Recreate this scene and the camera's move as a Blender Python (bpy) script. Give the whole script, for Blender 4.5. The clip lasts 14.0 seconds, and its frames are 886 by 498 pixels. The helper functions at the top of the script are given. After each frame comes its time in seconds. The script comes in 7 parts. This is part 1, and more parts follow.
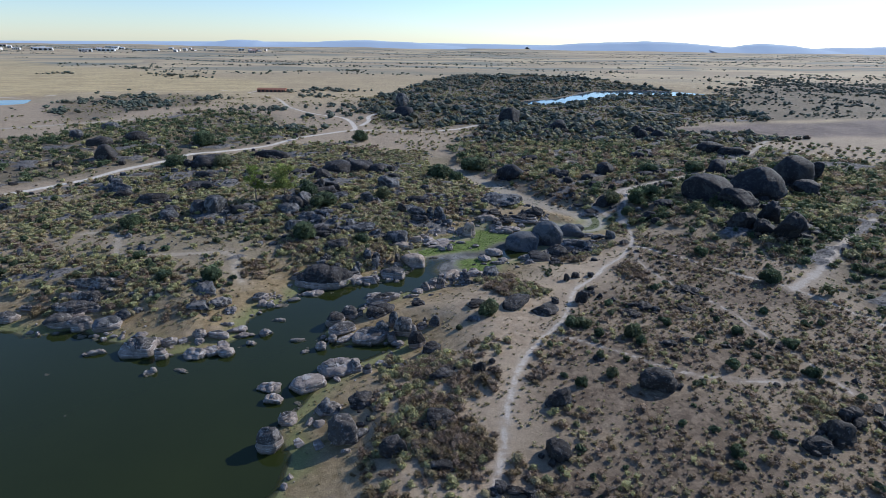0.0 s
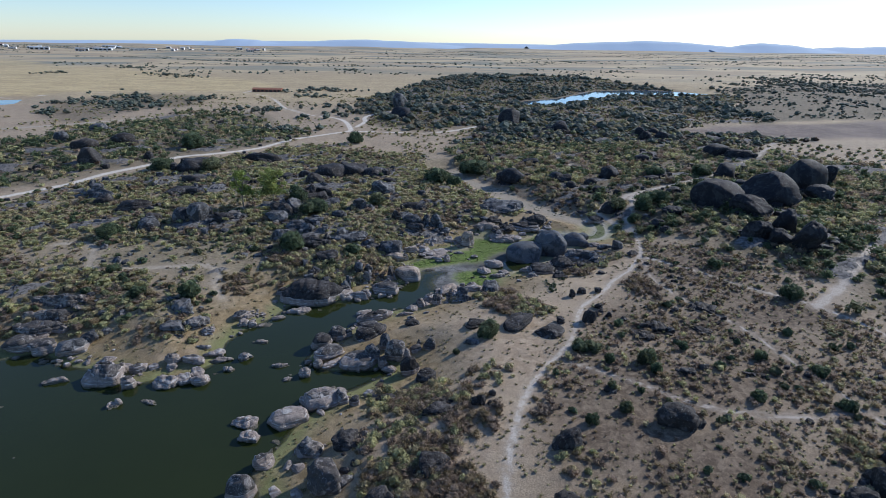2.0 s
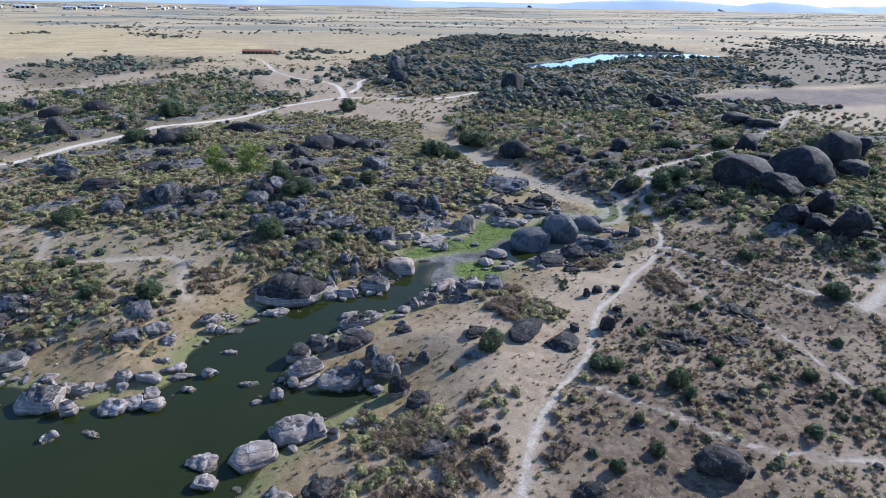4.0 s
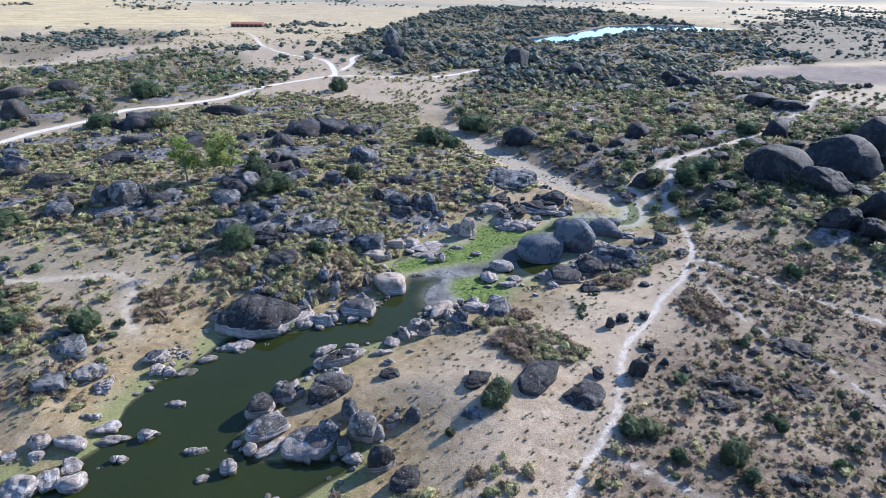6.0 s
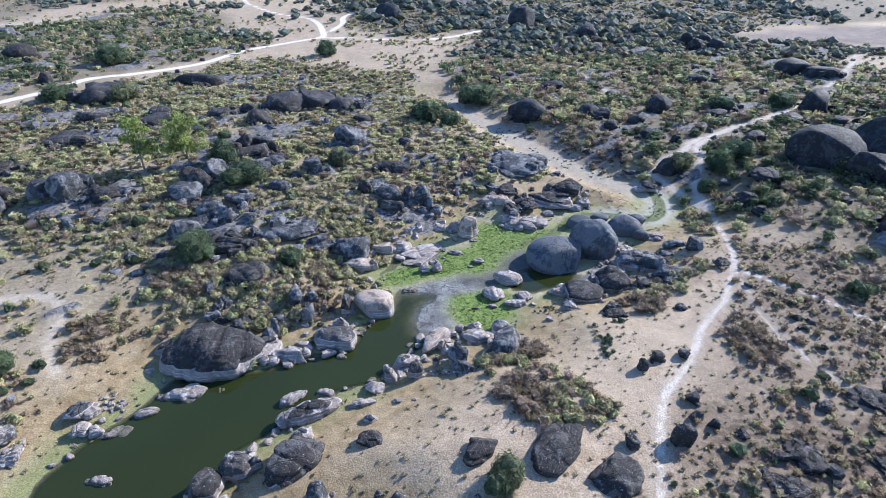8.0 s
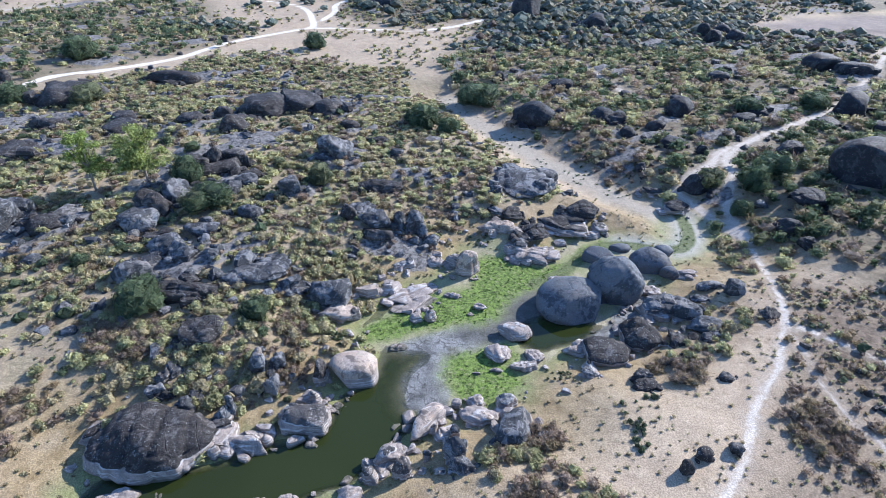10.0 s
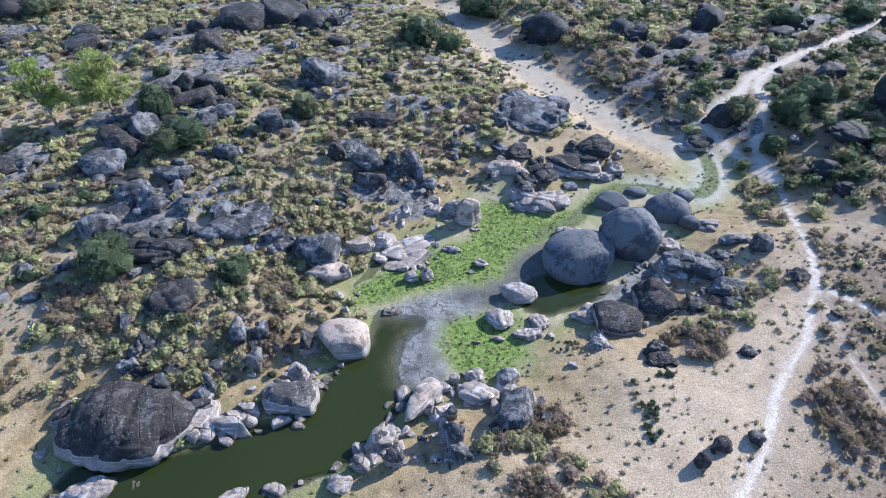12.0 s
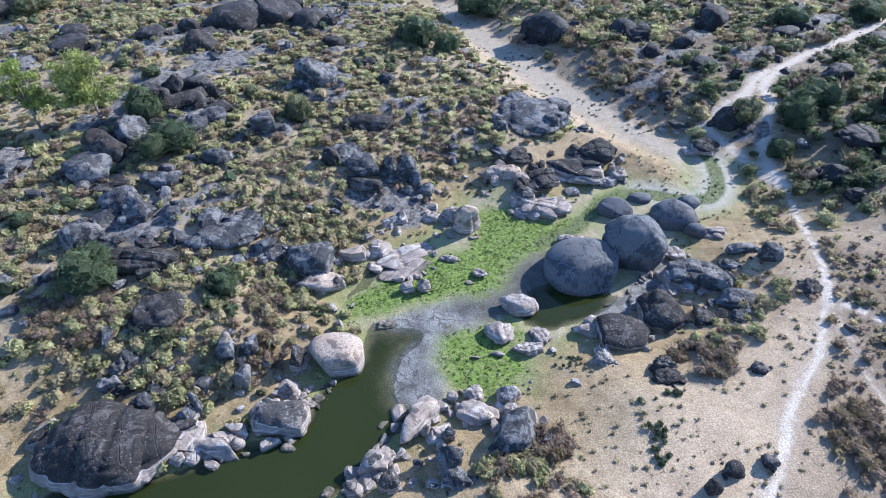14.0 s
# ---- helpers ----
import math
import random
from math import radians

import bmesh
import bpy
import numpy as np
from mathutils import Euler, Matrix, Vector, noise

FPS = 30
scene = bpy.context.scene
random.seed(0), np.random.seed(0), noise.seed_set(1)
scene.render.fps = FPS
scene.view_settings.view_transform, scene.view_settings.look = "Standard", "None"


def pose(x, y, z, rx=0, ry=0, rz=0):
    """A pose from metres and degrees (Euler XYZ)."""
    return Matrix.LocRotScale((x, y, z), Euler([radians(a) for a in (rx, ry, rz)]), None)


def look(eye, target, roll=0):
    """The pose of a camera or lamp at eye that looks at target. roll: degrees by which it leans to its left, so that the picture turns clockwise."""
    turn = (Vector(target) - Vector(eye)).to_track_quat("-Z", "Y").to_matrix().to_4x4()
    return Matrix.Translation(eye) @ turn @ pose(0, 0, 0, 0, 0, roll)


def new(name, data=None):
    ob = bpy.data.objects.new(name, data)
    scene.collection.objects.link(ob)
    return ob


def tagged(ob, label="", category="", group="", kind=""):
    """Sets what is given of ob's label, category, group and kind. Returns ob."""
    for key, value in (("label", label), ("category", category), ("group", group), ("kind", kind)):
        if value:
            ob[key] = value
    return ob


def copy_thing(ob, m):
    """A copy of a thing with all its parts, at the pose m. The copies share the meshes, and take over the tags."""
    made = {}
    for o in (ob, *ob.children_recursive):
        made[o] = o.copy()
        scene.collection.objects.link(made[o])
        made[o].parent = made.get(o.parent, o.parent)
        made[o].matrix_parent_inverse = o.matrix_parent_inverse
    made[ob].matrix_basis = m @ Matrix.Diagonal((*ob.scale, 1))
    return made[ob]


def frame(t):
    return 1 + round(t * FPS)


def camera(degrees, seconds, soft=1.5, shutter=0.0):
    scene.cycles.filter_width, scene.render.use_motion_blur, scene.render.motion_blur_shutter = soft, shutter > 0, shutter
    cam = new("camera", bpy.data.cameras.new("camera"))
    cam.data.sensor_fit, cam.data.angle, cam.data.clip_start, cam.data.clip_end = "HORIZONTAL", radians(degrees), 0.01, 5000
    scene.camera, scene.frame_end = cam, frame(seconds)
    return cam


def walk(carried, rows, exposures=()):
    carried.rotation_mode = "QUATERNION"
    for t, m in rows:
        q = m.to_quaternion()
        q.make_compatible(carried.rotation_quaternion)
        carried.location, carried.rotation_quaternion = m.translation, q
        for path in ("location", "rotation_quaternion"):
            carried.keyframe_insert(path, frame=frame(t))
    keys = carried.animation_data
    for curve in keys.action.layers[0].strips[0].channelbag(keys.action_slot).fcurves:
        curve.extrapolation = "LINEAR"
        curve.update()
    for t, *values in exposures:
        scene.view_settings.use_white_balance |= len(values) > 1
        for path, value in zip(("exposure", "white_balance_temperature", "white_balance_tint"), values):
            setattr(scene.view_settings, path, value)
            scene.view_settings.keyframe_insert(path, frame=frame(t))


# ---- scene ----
# camera and its flight
cam = camera(78.6, 14.0, soft=0.5)
METRES, EYE, TILT, LEAN, TURN = 111.5, 60.0, 0.0, 0.0, -2.0
ROWS = [
    (0.0, 0.0, 0.0, 0.0, 0.27, -21.14, -0.71),
    (0.5, 0.0014, 0.0166, -0.0014, 0.24, -21.16, -0.71),
    (1.0, 0.003, 0.0392, -0.0022, 0.2, -21.17, -0.73),
    (1.5, 0.0044, 0.0673, -0.0031, 0.17, -21.17, -0.73),
    (2.0, 0.0062, 0.1008, -0.0037, 0.18, -21.19, -0.74),
    (2.5, 0.0081, 0.1379, -0.0051, 0.19, -21.5, -0.76),
    (5.0, 0.0174, 0.37, -0.0109, 0.22, -26.33, -0.75),
    (5.5, 0.0196, 0.421, -0.013, 0.23, -26.33, -0.76),
    (6.0, 0.0213, 0.4704, -0.0172, 0.25, -27.5, -0.76),
    (6.5, 0.0226, 0.5217, -0.0188, 0.32, -30.74, -0.74),
    (7.0, 0.0251, 0.5727, -0.0205, 0.35, -31.58, -0.73),
    (7.5, 0.0268, 0.6231, -0.0228, 0.3, -31.59, -0.72),
    (8.0, 0.0283, 0.6727, -0.026, 0.26, -31.58, -0.75),
    (8.5, 0.0307, 0.7218, -0.029, 0.27, -31.56, -0.77),
    (9.0, 0.0322, 0.7701, -0.0321, 0.25, -31.53, -0.78),
    (11.5, 0.0408, 0.9465, -0.0229, 0.51, -40.46, -0.73),
    (12.0, 0.0414, 0.9641, -0.0227, 0.55, -42.93, -0.7),
    (12.5, 0.0419, 0.9772, -0.0257, 0.51, -43.1, -0.72),
    (13.0, 0.0426, 0.9847, -0.0285, 0.47, -43.1, -0.76),
    (13.5, 0.043, 0.991, -0.0302, 0.45, -43.12, -0.78),
    (14.0, 0.0427, 0.9966, -0.0311, 0.42, -43.11, -0.79),
]
walk(cam, [(t, pose(0, 0, EYE, TILT, LEAN, TURN) @ pose(METRES * x, METRES * y, METRES * z, 90 + pitch, roll, yaw)) for t, x, y, z, yaw, pitch, roll in ROWS],
     exposures=[(0.0, -0.2, 6150, 11), (2.6, -0.16, 6150, 11), (4.8, 0.68, 6000, 13), (14.0, 1.02, 5950, 13)])

# sky and sun: late morning, sun ahead and to the right
SUN_AZ, SUN_EL = radians(57), radians(29)
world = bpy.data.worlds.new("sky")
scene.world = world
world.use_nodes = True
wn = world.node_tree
sky = wn.nodes.new("ShaderNodeTexSky")
sky.sky_type, sky.sun_disc = 'NISHITA', False
sky.sun_elevation, sky.sun_rotation = SUN_EL, SUN_AZ
sky.air_density, sky.dust_density, sky.ozone_density, sky.altitude = 1.0, 0.15, 3.0, 400
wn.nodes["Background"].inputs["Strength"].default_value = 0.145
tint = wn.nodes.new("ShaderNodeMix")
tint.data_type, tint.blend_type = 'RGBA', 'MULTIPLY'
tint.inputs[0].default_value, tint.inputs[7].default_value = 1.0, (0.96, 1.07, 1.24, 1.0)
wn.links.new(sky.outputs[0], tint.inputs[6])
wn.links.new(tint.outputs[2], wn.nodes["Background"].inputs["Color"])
sun = new("sun", bpy.data.lights.new("sun", 'SUN'))
sun.data.energy, sun.data.angle, sun.data.color = 5.0, radians(0.53), (1.0, 0.96, 0.90)
sun_way = Vector((math.sin(SUN_AZ) * math.cos(SUN_EL), math.cos(SUN_AZ) * math.cos(SUN_EL), math.sin(SUN_EL)))
sun.matrix_world = look(sun_way * 300, (0, 0, 0))

# ---- materials ----


def material(name, rough=0.9):
    m = bpy.data.materials.new(name)
    m.use_nodes = True
    m.node_tree.nodes["Principled BSDF"].inputs["Roughness"].default_value = rough
    m.node_tree.nodes["Principled BSDF"].inputs["Specular IOR Level"].default_value = 0.25
    return m


class Graph:
    """Short names for the nodes of one material."""

    def __init__(self, m):
        self.t, self.m = m.node_tree, m
        self.bsdf = self.t.nodes["Principled BSDF"]
        self.pos = self.t.nodes.new("ShaderNodeNewGeometry").outputs["Position"]

    def put(self, socket, value):
        if isinstance(value, bpy.types.NodeSocket):
            self.t.links.new(value, socket)
        elif value is not None:
            socket.default_value = (*value, 1.0) if isinstance(value, tuple) and len(value) == 3 and len(socket.default_value) == 4 else value

    def noise(self, scale, detail=4.0, vector=None, distort=0.0, rough=0.55):
        n = self.t.nodes.new("ShaderNodeTexNoise")
        self.put(n.inputs["Vector"], vector or self.pos)
        n.inputs["Scale"].default_value, n.inputs["Detail"].default_value = scale, detail
        n.inputs["Distortion"].default_value, n.inputs["Roughness"].default_value = distort, rough
        return n.outputs[0]

    def cracks(self, scale, vector=None, feature='DISTANCE_TO_EDGE'):
        n = self.t.nodes.new("ShaderNodeTexVoronoi")
        n.feature = feature
        self.put(n.inputs["Vector"], vector or self.pos)
        n.inputs["Scale"].default_value = scale
        return n.outputs["Distance"]

    def cells(self, scale, vector=None):
        n = self.t.nodes.new("ShaderNodeTexVoronoi")
        self.put(n.inputs["Vector"], vector or self.pos)
        n.inputs["Scale"].default_value = scale
        return self.axis(0, n.outputs["Color"])

    def step(self, value, low, high, to_low=0.0, to_high=1.0):
        n = self.t.nodes.new("ShaderNodeMapRange")
        n.interpolation_type = 'SMOOTHSTEP'
        for i, v in enumerate((value, low, high, to_low, to_high)):
            self.put(n.inputs[i], v)
        return n.outputs[0]

    def math(self, op, a, b=0.0):
        n = self.t.nodes.new("ShaderNodeMath")
        n.operation = op
        self.put(n.inputs[0], a), self.put(n.inputs[1], b)
        return n.outputs[0]

    def mix(self, fac, a, b, blend='MIX'):
        n = self.t.nodes.new("ShaderNodeMix")
        n.data_type, n.blend_type = 'RGBA', blend
        self.put(n.inputs[0], fac), self.put(n.inputs[6], a), self.put(n.inputs[7], b)
        return n.outputs[2]

    def axis(self, which, vector=None):
        n = self.t.nodes.new("ShaderNodeSeparateXYZ")
        self.put(n.inputs[0], vector or self.pos)
        return n.outputs[which]

    def stretched(self, sx, sy, sz, vector=None):
        n = self.t.nodes.new("ShaderNodeMapping")
        n.inputs["Scale"].default_value = (sx, sy, sz)
        self.put(n.inputs[0], vector or self.pos)
        return n.outputs[0]

    def attr(self, name):
        n = self.t.nodes.new("ShaderNodeAttribute")
        n.attribute_name = name
        return n.outputs["Fac"]

    def bump(self, height, strength, distance):
        n = self.t.nodes.new("ShaderNodeBump")
        n.inputs["Strength"].default_value, n.inputs["Distance"].default_value = strength, distance
        self.put(n.inputs["Height"], height)
        self.put(self.bsdf.inputs["Normal"], n.outputs[0])

    def colour(self, value):
        self.put(self.bsdf.inputs["Base Color"], value)


def granite(name, base, lichen, cover, spots, mark=True, joints=0.3, relief=0.35):
    """Granite with fine grain, dark lichen in patches and streaks, white lichen spots, and, near the pond, the pale bands that old water levels left."""
    m = material(name, 0.7)
    g = Graph(m)
    g.bsdf.inputs["Specular IOR Level"].default_value = 0.15
    grain, blotch = g.noise(8.0, 5), g.noise(1.2, 7, None, 0.6, 0.68)
    c = g.mix(g.step(grain, 0.32, 0.7), tuple(v * 0.62 for v in base), tuple(min(1, v * 1.42) for v in base))
    c = g.mix(g.step(g.noise(0.3, 4), 0.42, 0.68, 0.0, 0.6), c, (base[0] * 1.12, base[1] * 0.95, base[2] * 0.8))
    patch = g.step(g.math('ADD', g.noise(0.33, 5, None, 0.5), g.math('MULTIPLY', blotch, 0.8)), 0.90 - cover, 0.98 - cover)
    c = g.mix(g.math('MULTIPLY', patch, 0.92), c, lichen)
    c = g.mix(g.step(g.noise(1.3, 5, g.stretched(1.8, 1.8, 0.14)), 0.54, 0.66 if mark else 0.9, 0.0, 0.7), c, lichen)
    c = g.mix(g.step(g.noise(1.1, 7, None, 0.2, 0.75), 0.60 - spots, 0.68 - spots, 0.0, 0.4), c, (0.33, 0.34, 0.34))
    c = g.mix(g.step(g.noise(4.5, 6, None, 0.3, 0.7), 0.60 - spots, 0.66 - spots, 0.0, 0.7), c, (0.46, 0.47, 0.46))
    wander = g.math('MULTIPLY', g.noise(0.6, 3), 0.14)
    seam = 1.0
    for across, apart in (((0.28, 0.09, 0.03), 0.50), ((-0.06, 0.20, 0.10), 0.52), ((0.02, 0.03, 0.38), 0.54)):
        n = g.stretched(*across)
        total = g.math('ADD', g.math('ADD', g.axis(0, n), g.axis(1, n)), g.math('ADD', g.axis(2, n), wander))
        line = g.math('ABSOLUTE', g.math('SUBTRACT', g.math('FRACT', total), 0.5))
        line = g.math('ADD', line, g.step(g.noise(0.13 * apart * 2, 2), apart - 0.03, apart + 0.03, 0.0, 0.2))
        seam = g.math('MINIMUM', seam, line)
    if mark:
        level = g.math('ADD', g.axis(2), g.math('MULTIPLY', g.math('SUBTRACT', g.noise(0.3, 3), 0.5), 0.45))
        washed = g.mix(g.step(grain, 0.3, 0.7), (0.235, 0.195, 0.168), (0.38, 0.325, 0.285))
        washed = g.mix(g.step(g.noise(0.9, 6, g.stretched(1, 1, 1.3), 0.4, 0.65), 0.42, 0.62, 0, 0.75), washed, (0.19, 0.16, 0.14))
        c = g.mix(g.step(level, -3.5, -3.35, 0.94, 0.0), c, washed)
        for z, wide in ((-3.42, 0.05), (-4.15, 0.08), (-4.55, 0.05)):
            line = g.math('MULTIPLY', g.step(level, z - wide * 1.6, z - wide), g.step(level, z + wide, z + wide * 1.6, 1.0, 0.0))
            c = g.mix(g.math('MULTIPLY', line, g.step(g.noise(0.7, 3), 0.40, 0.60, 0.05, 0.55)), c, (0.58, 0.56, 0.53))
        c = g.mix(g.step(level, -5.1, -4.9, 0.85, 0.0), c, (0.09, 0.085, 0.06))
    c = g.mix(g.step(seam, 0.0, 0.014, joints, 0.0), c, (0.035, 0.032, 0.03))
    g.colour(c)
    g.bump(g.math('ADD', g.math('ADD', g.math('MULTIPLY', grain, 0.35), blotch), g.step(seam, 0.0, 0.02, -1.2 * joints, 0.0)), 1.0, relief)
    return m


GRANITE = granite("lichened_granite", (0.165, 0.168, 0.172), (0.04, 0.042, 0.046), 0.06, -0.01)
GRANITE_DARK = granite("dark_granite", (0.092, 0.086, 0.083), (0.03, 0.027, 0.026), 0.12, 0.0)
GRANITE_PALE = granite("washed_granite", (0.25, 0.228, 0.208), (0.06, 0.055, 0.052), 0.10, 0.01)
BOULDER = granite("big_boulder", (0.10, 0.108, 0.118), (0.045, 0.05, 0.058), -0.02, -0.02, False, 0.0, 0.10)
GRANITE_TAN = granite("scoured_tan_granite", (0.35, 0.293, 0.242), (0.15, 0.12, 0.10), 0.0, -0.04, True, 0.1, 0.2)
# darker copy of the granite: shade on these rocks is put into the colour
GRANITE_SHADED = granite("shaded_lichened_granite", (0.05, 0.052, 0.056), (0.02, 0.02, 0.023), 0.08, -0.03)


def foliage(name, dark, light, dry, dryness=0.35, gaps=True):
    """Small leaves in porous sprays, each plant of its own tone, some of them dried out."""
    m = material(name, 0.75)
    g = Graph(m)
    isle = g.t.nodes["Geometry"].outputs["Random Per Island"]
    info = g.t.nodes.new("ShaderNodeObjectInfo").outputs["Random"]
    c = g.mix(isle, dark, light)
    plant = g.math('FRACT', g.math('ADD', g.math('ADD', g.attr("tone"), info), g.math('MULTIPLY', g.noise(0.1, 2), 0.5)))
    c = g.mix(g.step(plant, 0.95 - dryness, 1.05 - dryness, 0.0, 0.9), c, g.mix(isle, tuple(v * 0.65 for v in dry), dry))
    c = g.mix(1.0, c, g.mix(g.math('FRACT', g.math('MULTIPLY', plant, 7.3)), (0.65, 0.68, 0.65), (1.2, 1.2, 1.15)), 'MULTIPLY')
    spray = g.noise(11.0, 4, None, 0.0, 0.7)
    c = g.mix(1.0, c, g.mix(g.step(spray, 0.36, 0.64), (0.5, 0.5, 0.5), (1.6, 1.6, 1.6)), 'MULTIPLY')
    g.colour(c)
    g.bump(spray, 1.0, 0.25)
    leaf = g.t.nodes.new("ShaderNodeBsdfTranslucent")
    g.put(leaf.inputs["Color"], c)
    both = g.t.nodes.new("ShaderNodeMixShader")
    both.inputs[0].default_value = 0.4
    g.t.links.new(g.bsdf.outputs[0], both.inputs[1])
    g.t.links.new(leaf.outputs[0], both.inputs[2])
    if gaps:
        clear = g.t.nodes.new("ShaderNodeBsdfTransparent")
        lace = g.t.nodes.new("ShaderNodeMixShader")
        g.put(lace.inputs[0], g.step(g.noise(6.5, 2, None, 0.0, 0.6), 0.40, 0.43))
        g.t.links.new(clear.outputs[0], lace.inputs[1])
        g.t.links.new(both.outputs[0], lace.inputs[2])
        both = lace
    g.t.links.new(both.outputs[0], g.t.nodes["Material Output"].inputs["Surface"])
    return m


BROOM = foliage("broom_leaf", (0.265, 0.255, 0.128), (0.52, 0.495, 0.26), (0.51, 0.42, 0.26), 0.36)
OAK = foliage("holm_oak_leaf", (0.05, 0.073, 0.042), (0.135, 0.175, 0.095), (0.17, 0.18, 0.10), 0.2)
# oak leaves for the distance: haze is put into the colour, paler and bluer
OAK_HAZED = foliage("hazed_oak_leaf", (0.075, 0.10, 0.085), (0.17, 0.20, 0.165), (0.25, 0.24, 0.18), 0.4, False)
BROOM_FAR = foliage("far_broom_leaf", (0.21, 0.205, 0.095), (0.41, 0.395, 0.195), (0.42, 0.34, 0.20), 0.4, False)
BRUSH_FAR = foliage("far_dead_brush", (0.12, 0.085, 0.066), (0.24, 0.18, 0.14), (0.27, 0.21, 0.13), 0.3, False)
BRUSH = foliage("dead_brush", (0.18, 0.13, 0.10), (0.37, 0.28, 0.215), (0.31, 0.235, 0.135), 0.3)
POPLAR = foliage("poplar_leaf", (0.17, 0.225, 0.06), (0.36, 0.43, 0.13), (0.34, 0.38, 0.13), 0.15)
STRAW = foliage("dry_grass", (0.24, 0.215, 0.12), (0.40, 0.35, 0.20), (0.34, 0.27, 0.16), 0.3, False)
REED = foliage("pond_weed", (0.075, 0.125, 0.028), (0.15, 0.235, 0.05), (0.18, 0.205, 0.08), 0.2, False)

BARK = material("bark", 0.95)
g = Graph(BARK)
g.colour(g.mix(g.noise(6, 4), (0.16, 0.13, 0.10), (0.30, 0.26, 0.21)))
g.bump(g.noise(14, 3), 0.6, 0.03)

# ---- the lie of the land ----
WATER_Z = -5.3


def lattice(ix, iy, iz, seed):
    n = (ix.astype(np.int64) * 374761393 + iy.astype(np.int64) * 668265263 + iz.astype(np.int64) * 2147483647 + seed * 974634777) & 0xFFFFFFFF
    n = ((n ^ (n >> 13)) * 1274126177) & 0xFFFFFFFF
    return ((n ^ (n >> 16)) & 0xFFFF) / 65535.0


def value_noise(x, y, z=0.0, seed=0):
    """Smooth noise from -1 to 1 for arrays of places."""
    x, y, z = np.broadcast_arrays(np.asarray(x, float), np.asarray(y, float), np.asarray(z, float))
    ix, iy, iz = np.floor(x), np.floor(y), np.floor(z)
    fx, fy, fz = x - ix, y - iy, z - iz
    fx, fy, fz = (f * f * (3 - 2 * f) for f in (fx, fy, fz))
    total = 0.0
    for dx in (0, 1):
        for dy in (0, 1):
            for dz in (0, 1):
                w = (fx if dx else 1 - fx) * (fy if dy else 1 - fy) * (fz if dz else 1 - fz)
                total = total + w * lattice(ix + dx, iy + dy, iz + dz, seed)
    return total * 2 - 1


def fractal(x, y, z=0.0, seed=0, octaves=4):
    total, gain = 0.0, 1.0
    for k in range(octaves):
        total = total + gain * value_noise(np.asarray(x) * 2 ** k, np.asarray(y) * 2 ** k, np.asarray(z) * 2 ** k, seed + k)
        gain *= 0.5
    return total / 1.6


def line_distance(x, y, line, closed=False):
    """Distance from arrays of places to a polyline."""
    best = np.full(np.shape(x), 1e9)
    ends = line[1:] + line[:1] if closed else line[1:]
    for (ax, ay), (bx, by) in zip(line, ends):
        ux, uy = bx - ax, by - ay
        k = np.clip(((x - ax) * ux + (y - ay) * uy) / max(ux * ux + uy * uy, 1e-9), 0, 1)
        best = np.minimum(best, np.hypot(x - ax - k * ux, y - ay - k * uy))
    return best


def inside(x, y, poly):
    hit = np.zeros(np.shape(x), bool)
    for (ax, ay), (bx, by) in zip(poly, poly[1:] + poly[:1]):
        if ay != by:
            hit ^= ((ay > y) != (by > y)) & (x < (bx - ax) * (y - ay) / (by - ay) + ax)
    return hit


def edge_distance(x, y, poly):
    """Signed distance to a closed outline, negative inside."""
    x, y = np.asarray(x, float), np.asarray(y, float)
    d = line_distance(x, y, poly, True)
    return np.where(inside(x, y, poly), -d, d)


# outlines on the plan
POND_NORTH = [(-135, 118), (-99, 115), (-92, 112), (-83, 116), (-75, 111), (-64, 108), (-56, 104), (-51, 106), (-46, 108), (-43, 112), (-44, 119),
              (-42, 125), (-37, 131), (-34, 138), (-27, 138.5), (-19, 140), (-13, 143), (-7.5, 143.5), (-6, 147), (-5, 151), (-1, 153), (0, 156), (0, 161)]
MUD_NORTH = [(-4, 166), (1.5, 174), (11, 178), (17, 188), (26, 184.5), (35, 188), (43, 196), (49, 192.5), (56, 189), (61, 193), (63, 202), (70, 200), (67, 190)]
MUD_SOUTH = [(52, 182), (47, 172.5), (36, 162), (29, 161), (22.5, 156), (19, 150), (15, 149.5)]
POND_SOUTH = [(10, 148), (4.6, 144), (1, 140), (-3, 136), (-8, 134), (-14, 129), (-20, 123.5), (-23, 117), (-24, 112), (-20, 108), (-12, 108), (-6, 109),
              (-7, 106), (-12, 102), (-18, 98), (-22, 91), (-24, 85), (-26, 79), (-22, 72), (-23, 64), (-34, 50), (-60, 30), (-140, 10), (-220, 60)]
BASIN = POND_NORTH + MUD_NORTH + MUD_SOUTH + POND_SOUTH
MUDFLAT = [(-3, 161.5), (0.4, 160.4), (3.2, 159.6), (6.9, 158.8), (5.1, 156.9), (3.6, 154.3), (3.3, 150.9), (4.4, 148.2), (7.5, 146), (15, 147.5), (20, 149), (24, 155), (30, 160), (37, 161), (49, 171), (54, 181),
           (68, 189), (72, 202), (67, 210), (62, 206), (58, 194), (50, 196), (42, 196), (33, 188), (26, 187), (24, 194), (19, 193), (15, 187), (9, 178), (0, 171), (-5, 166)]
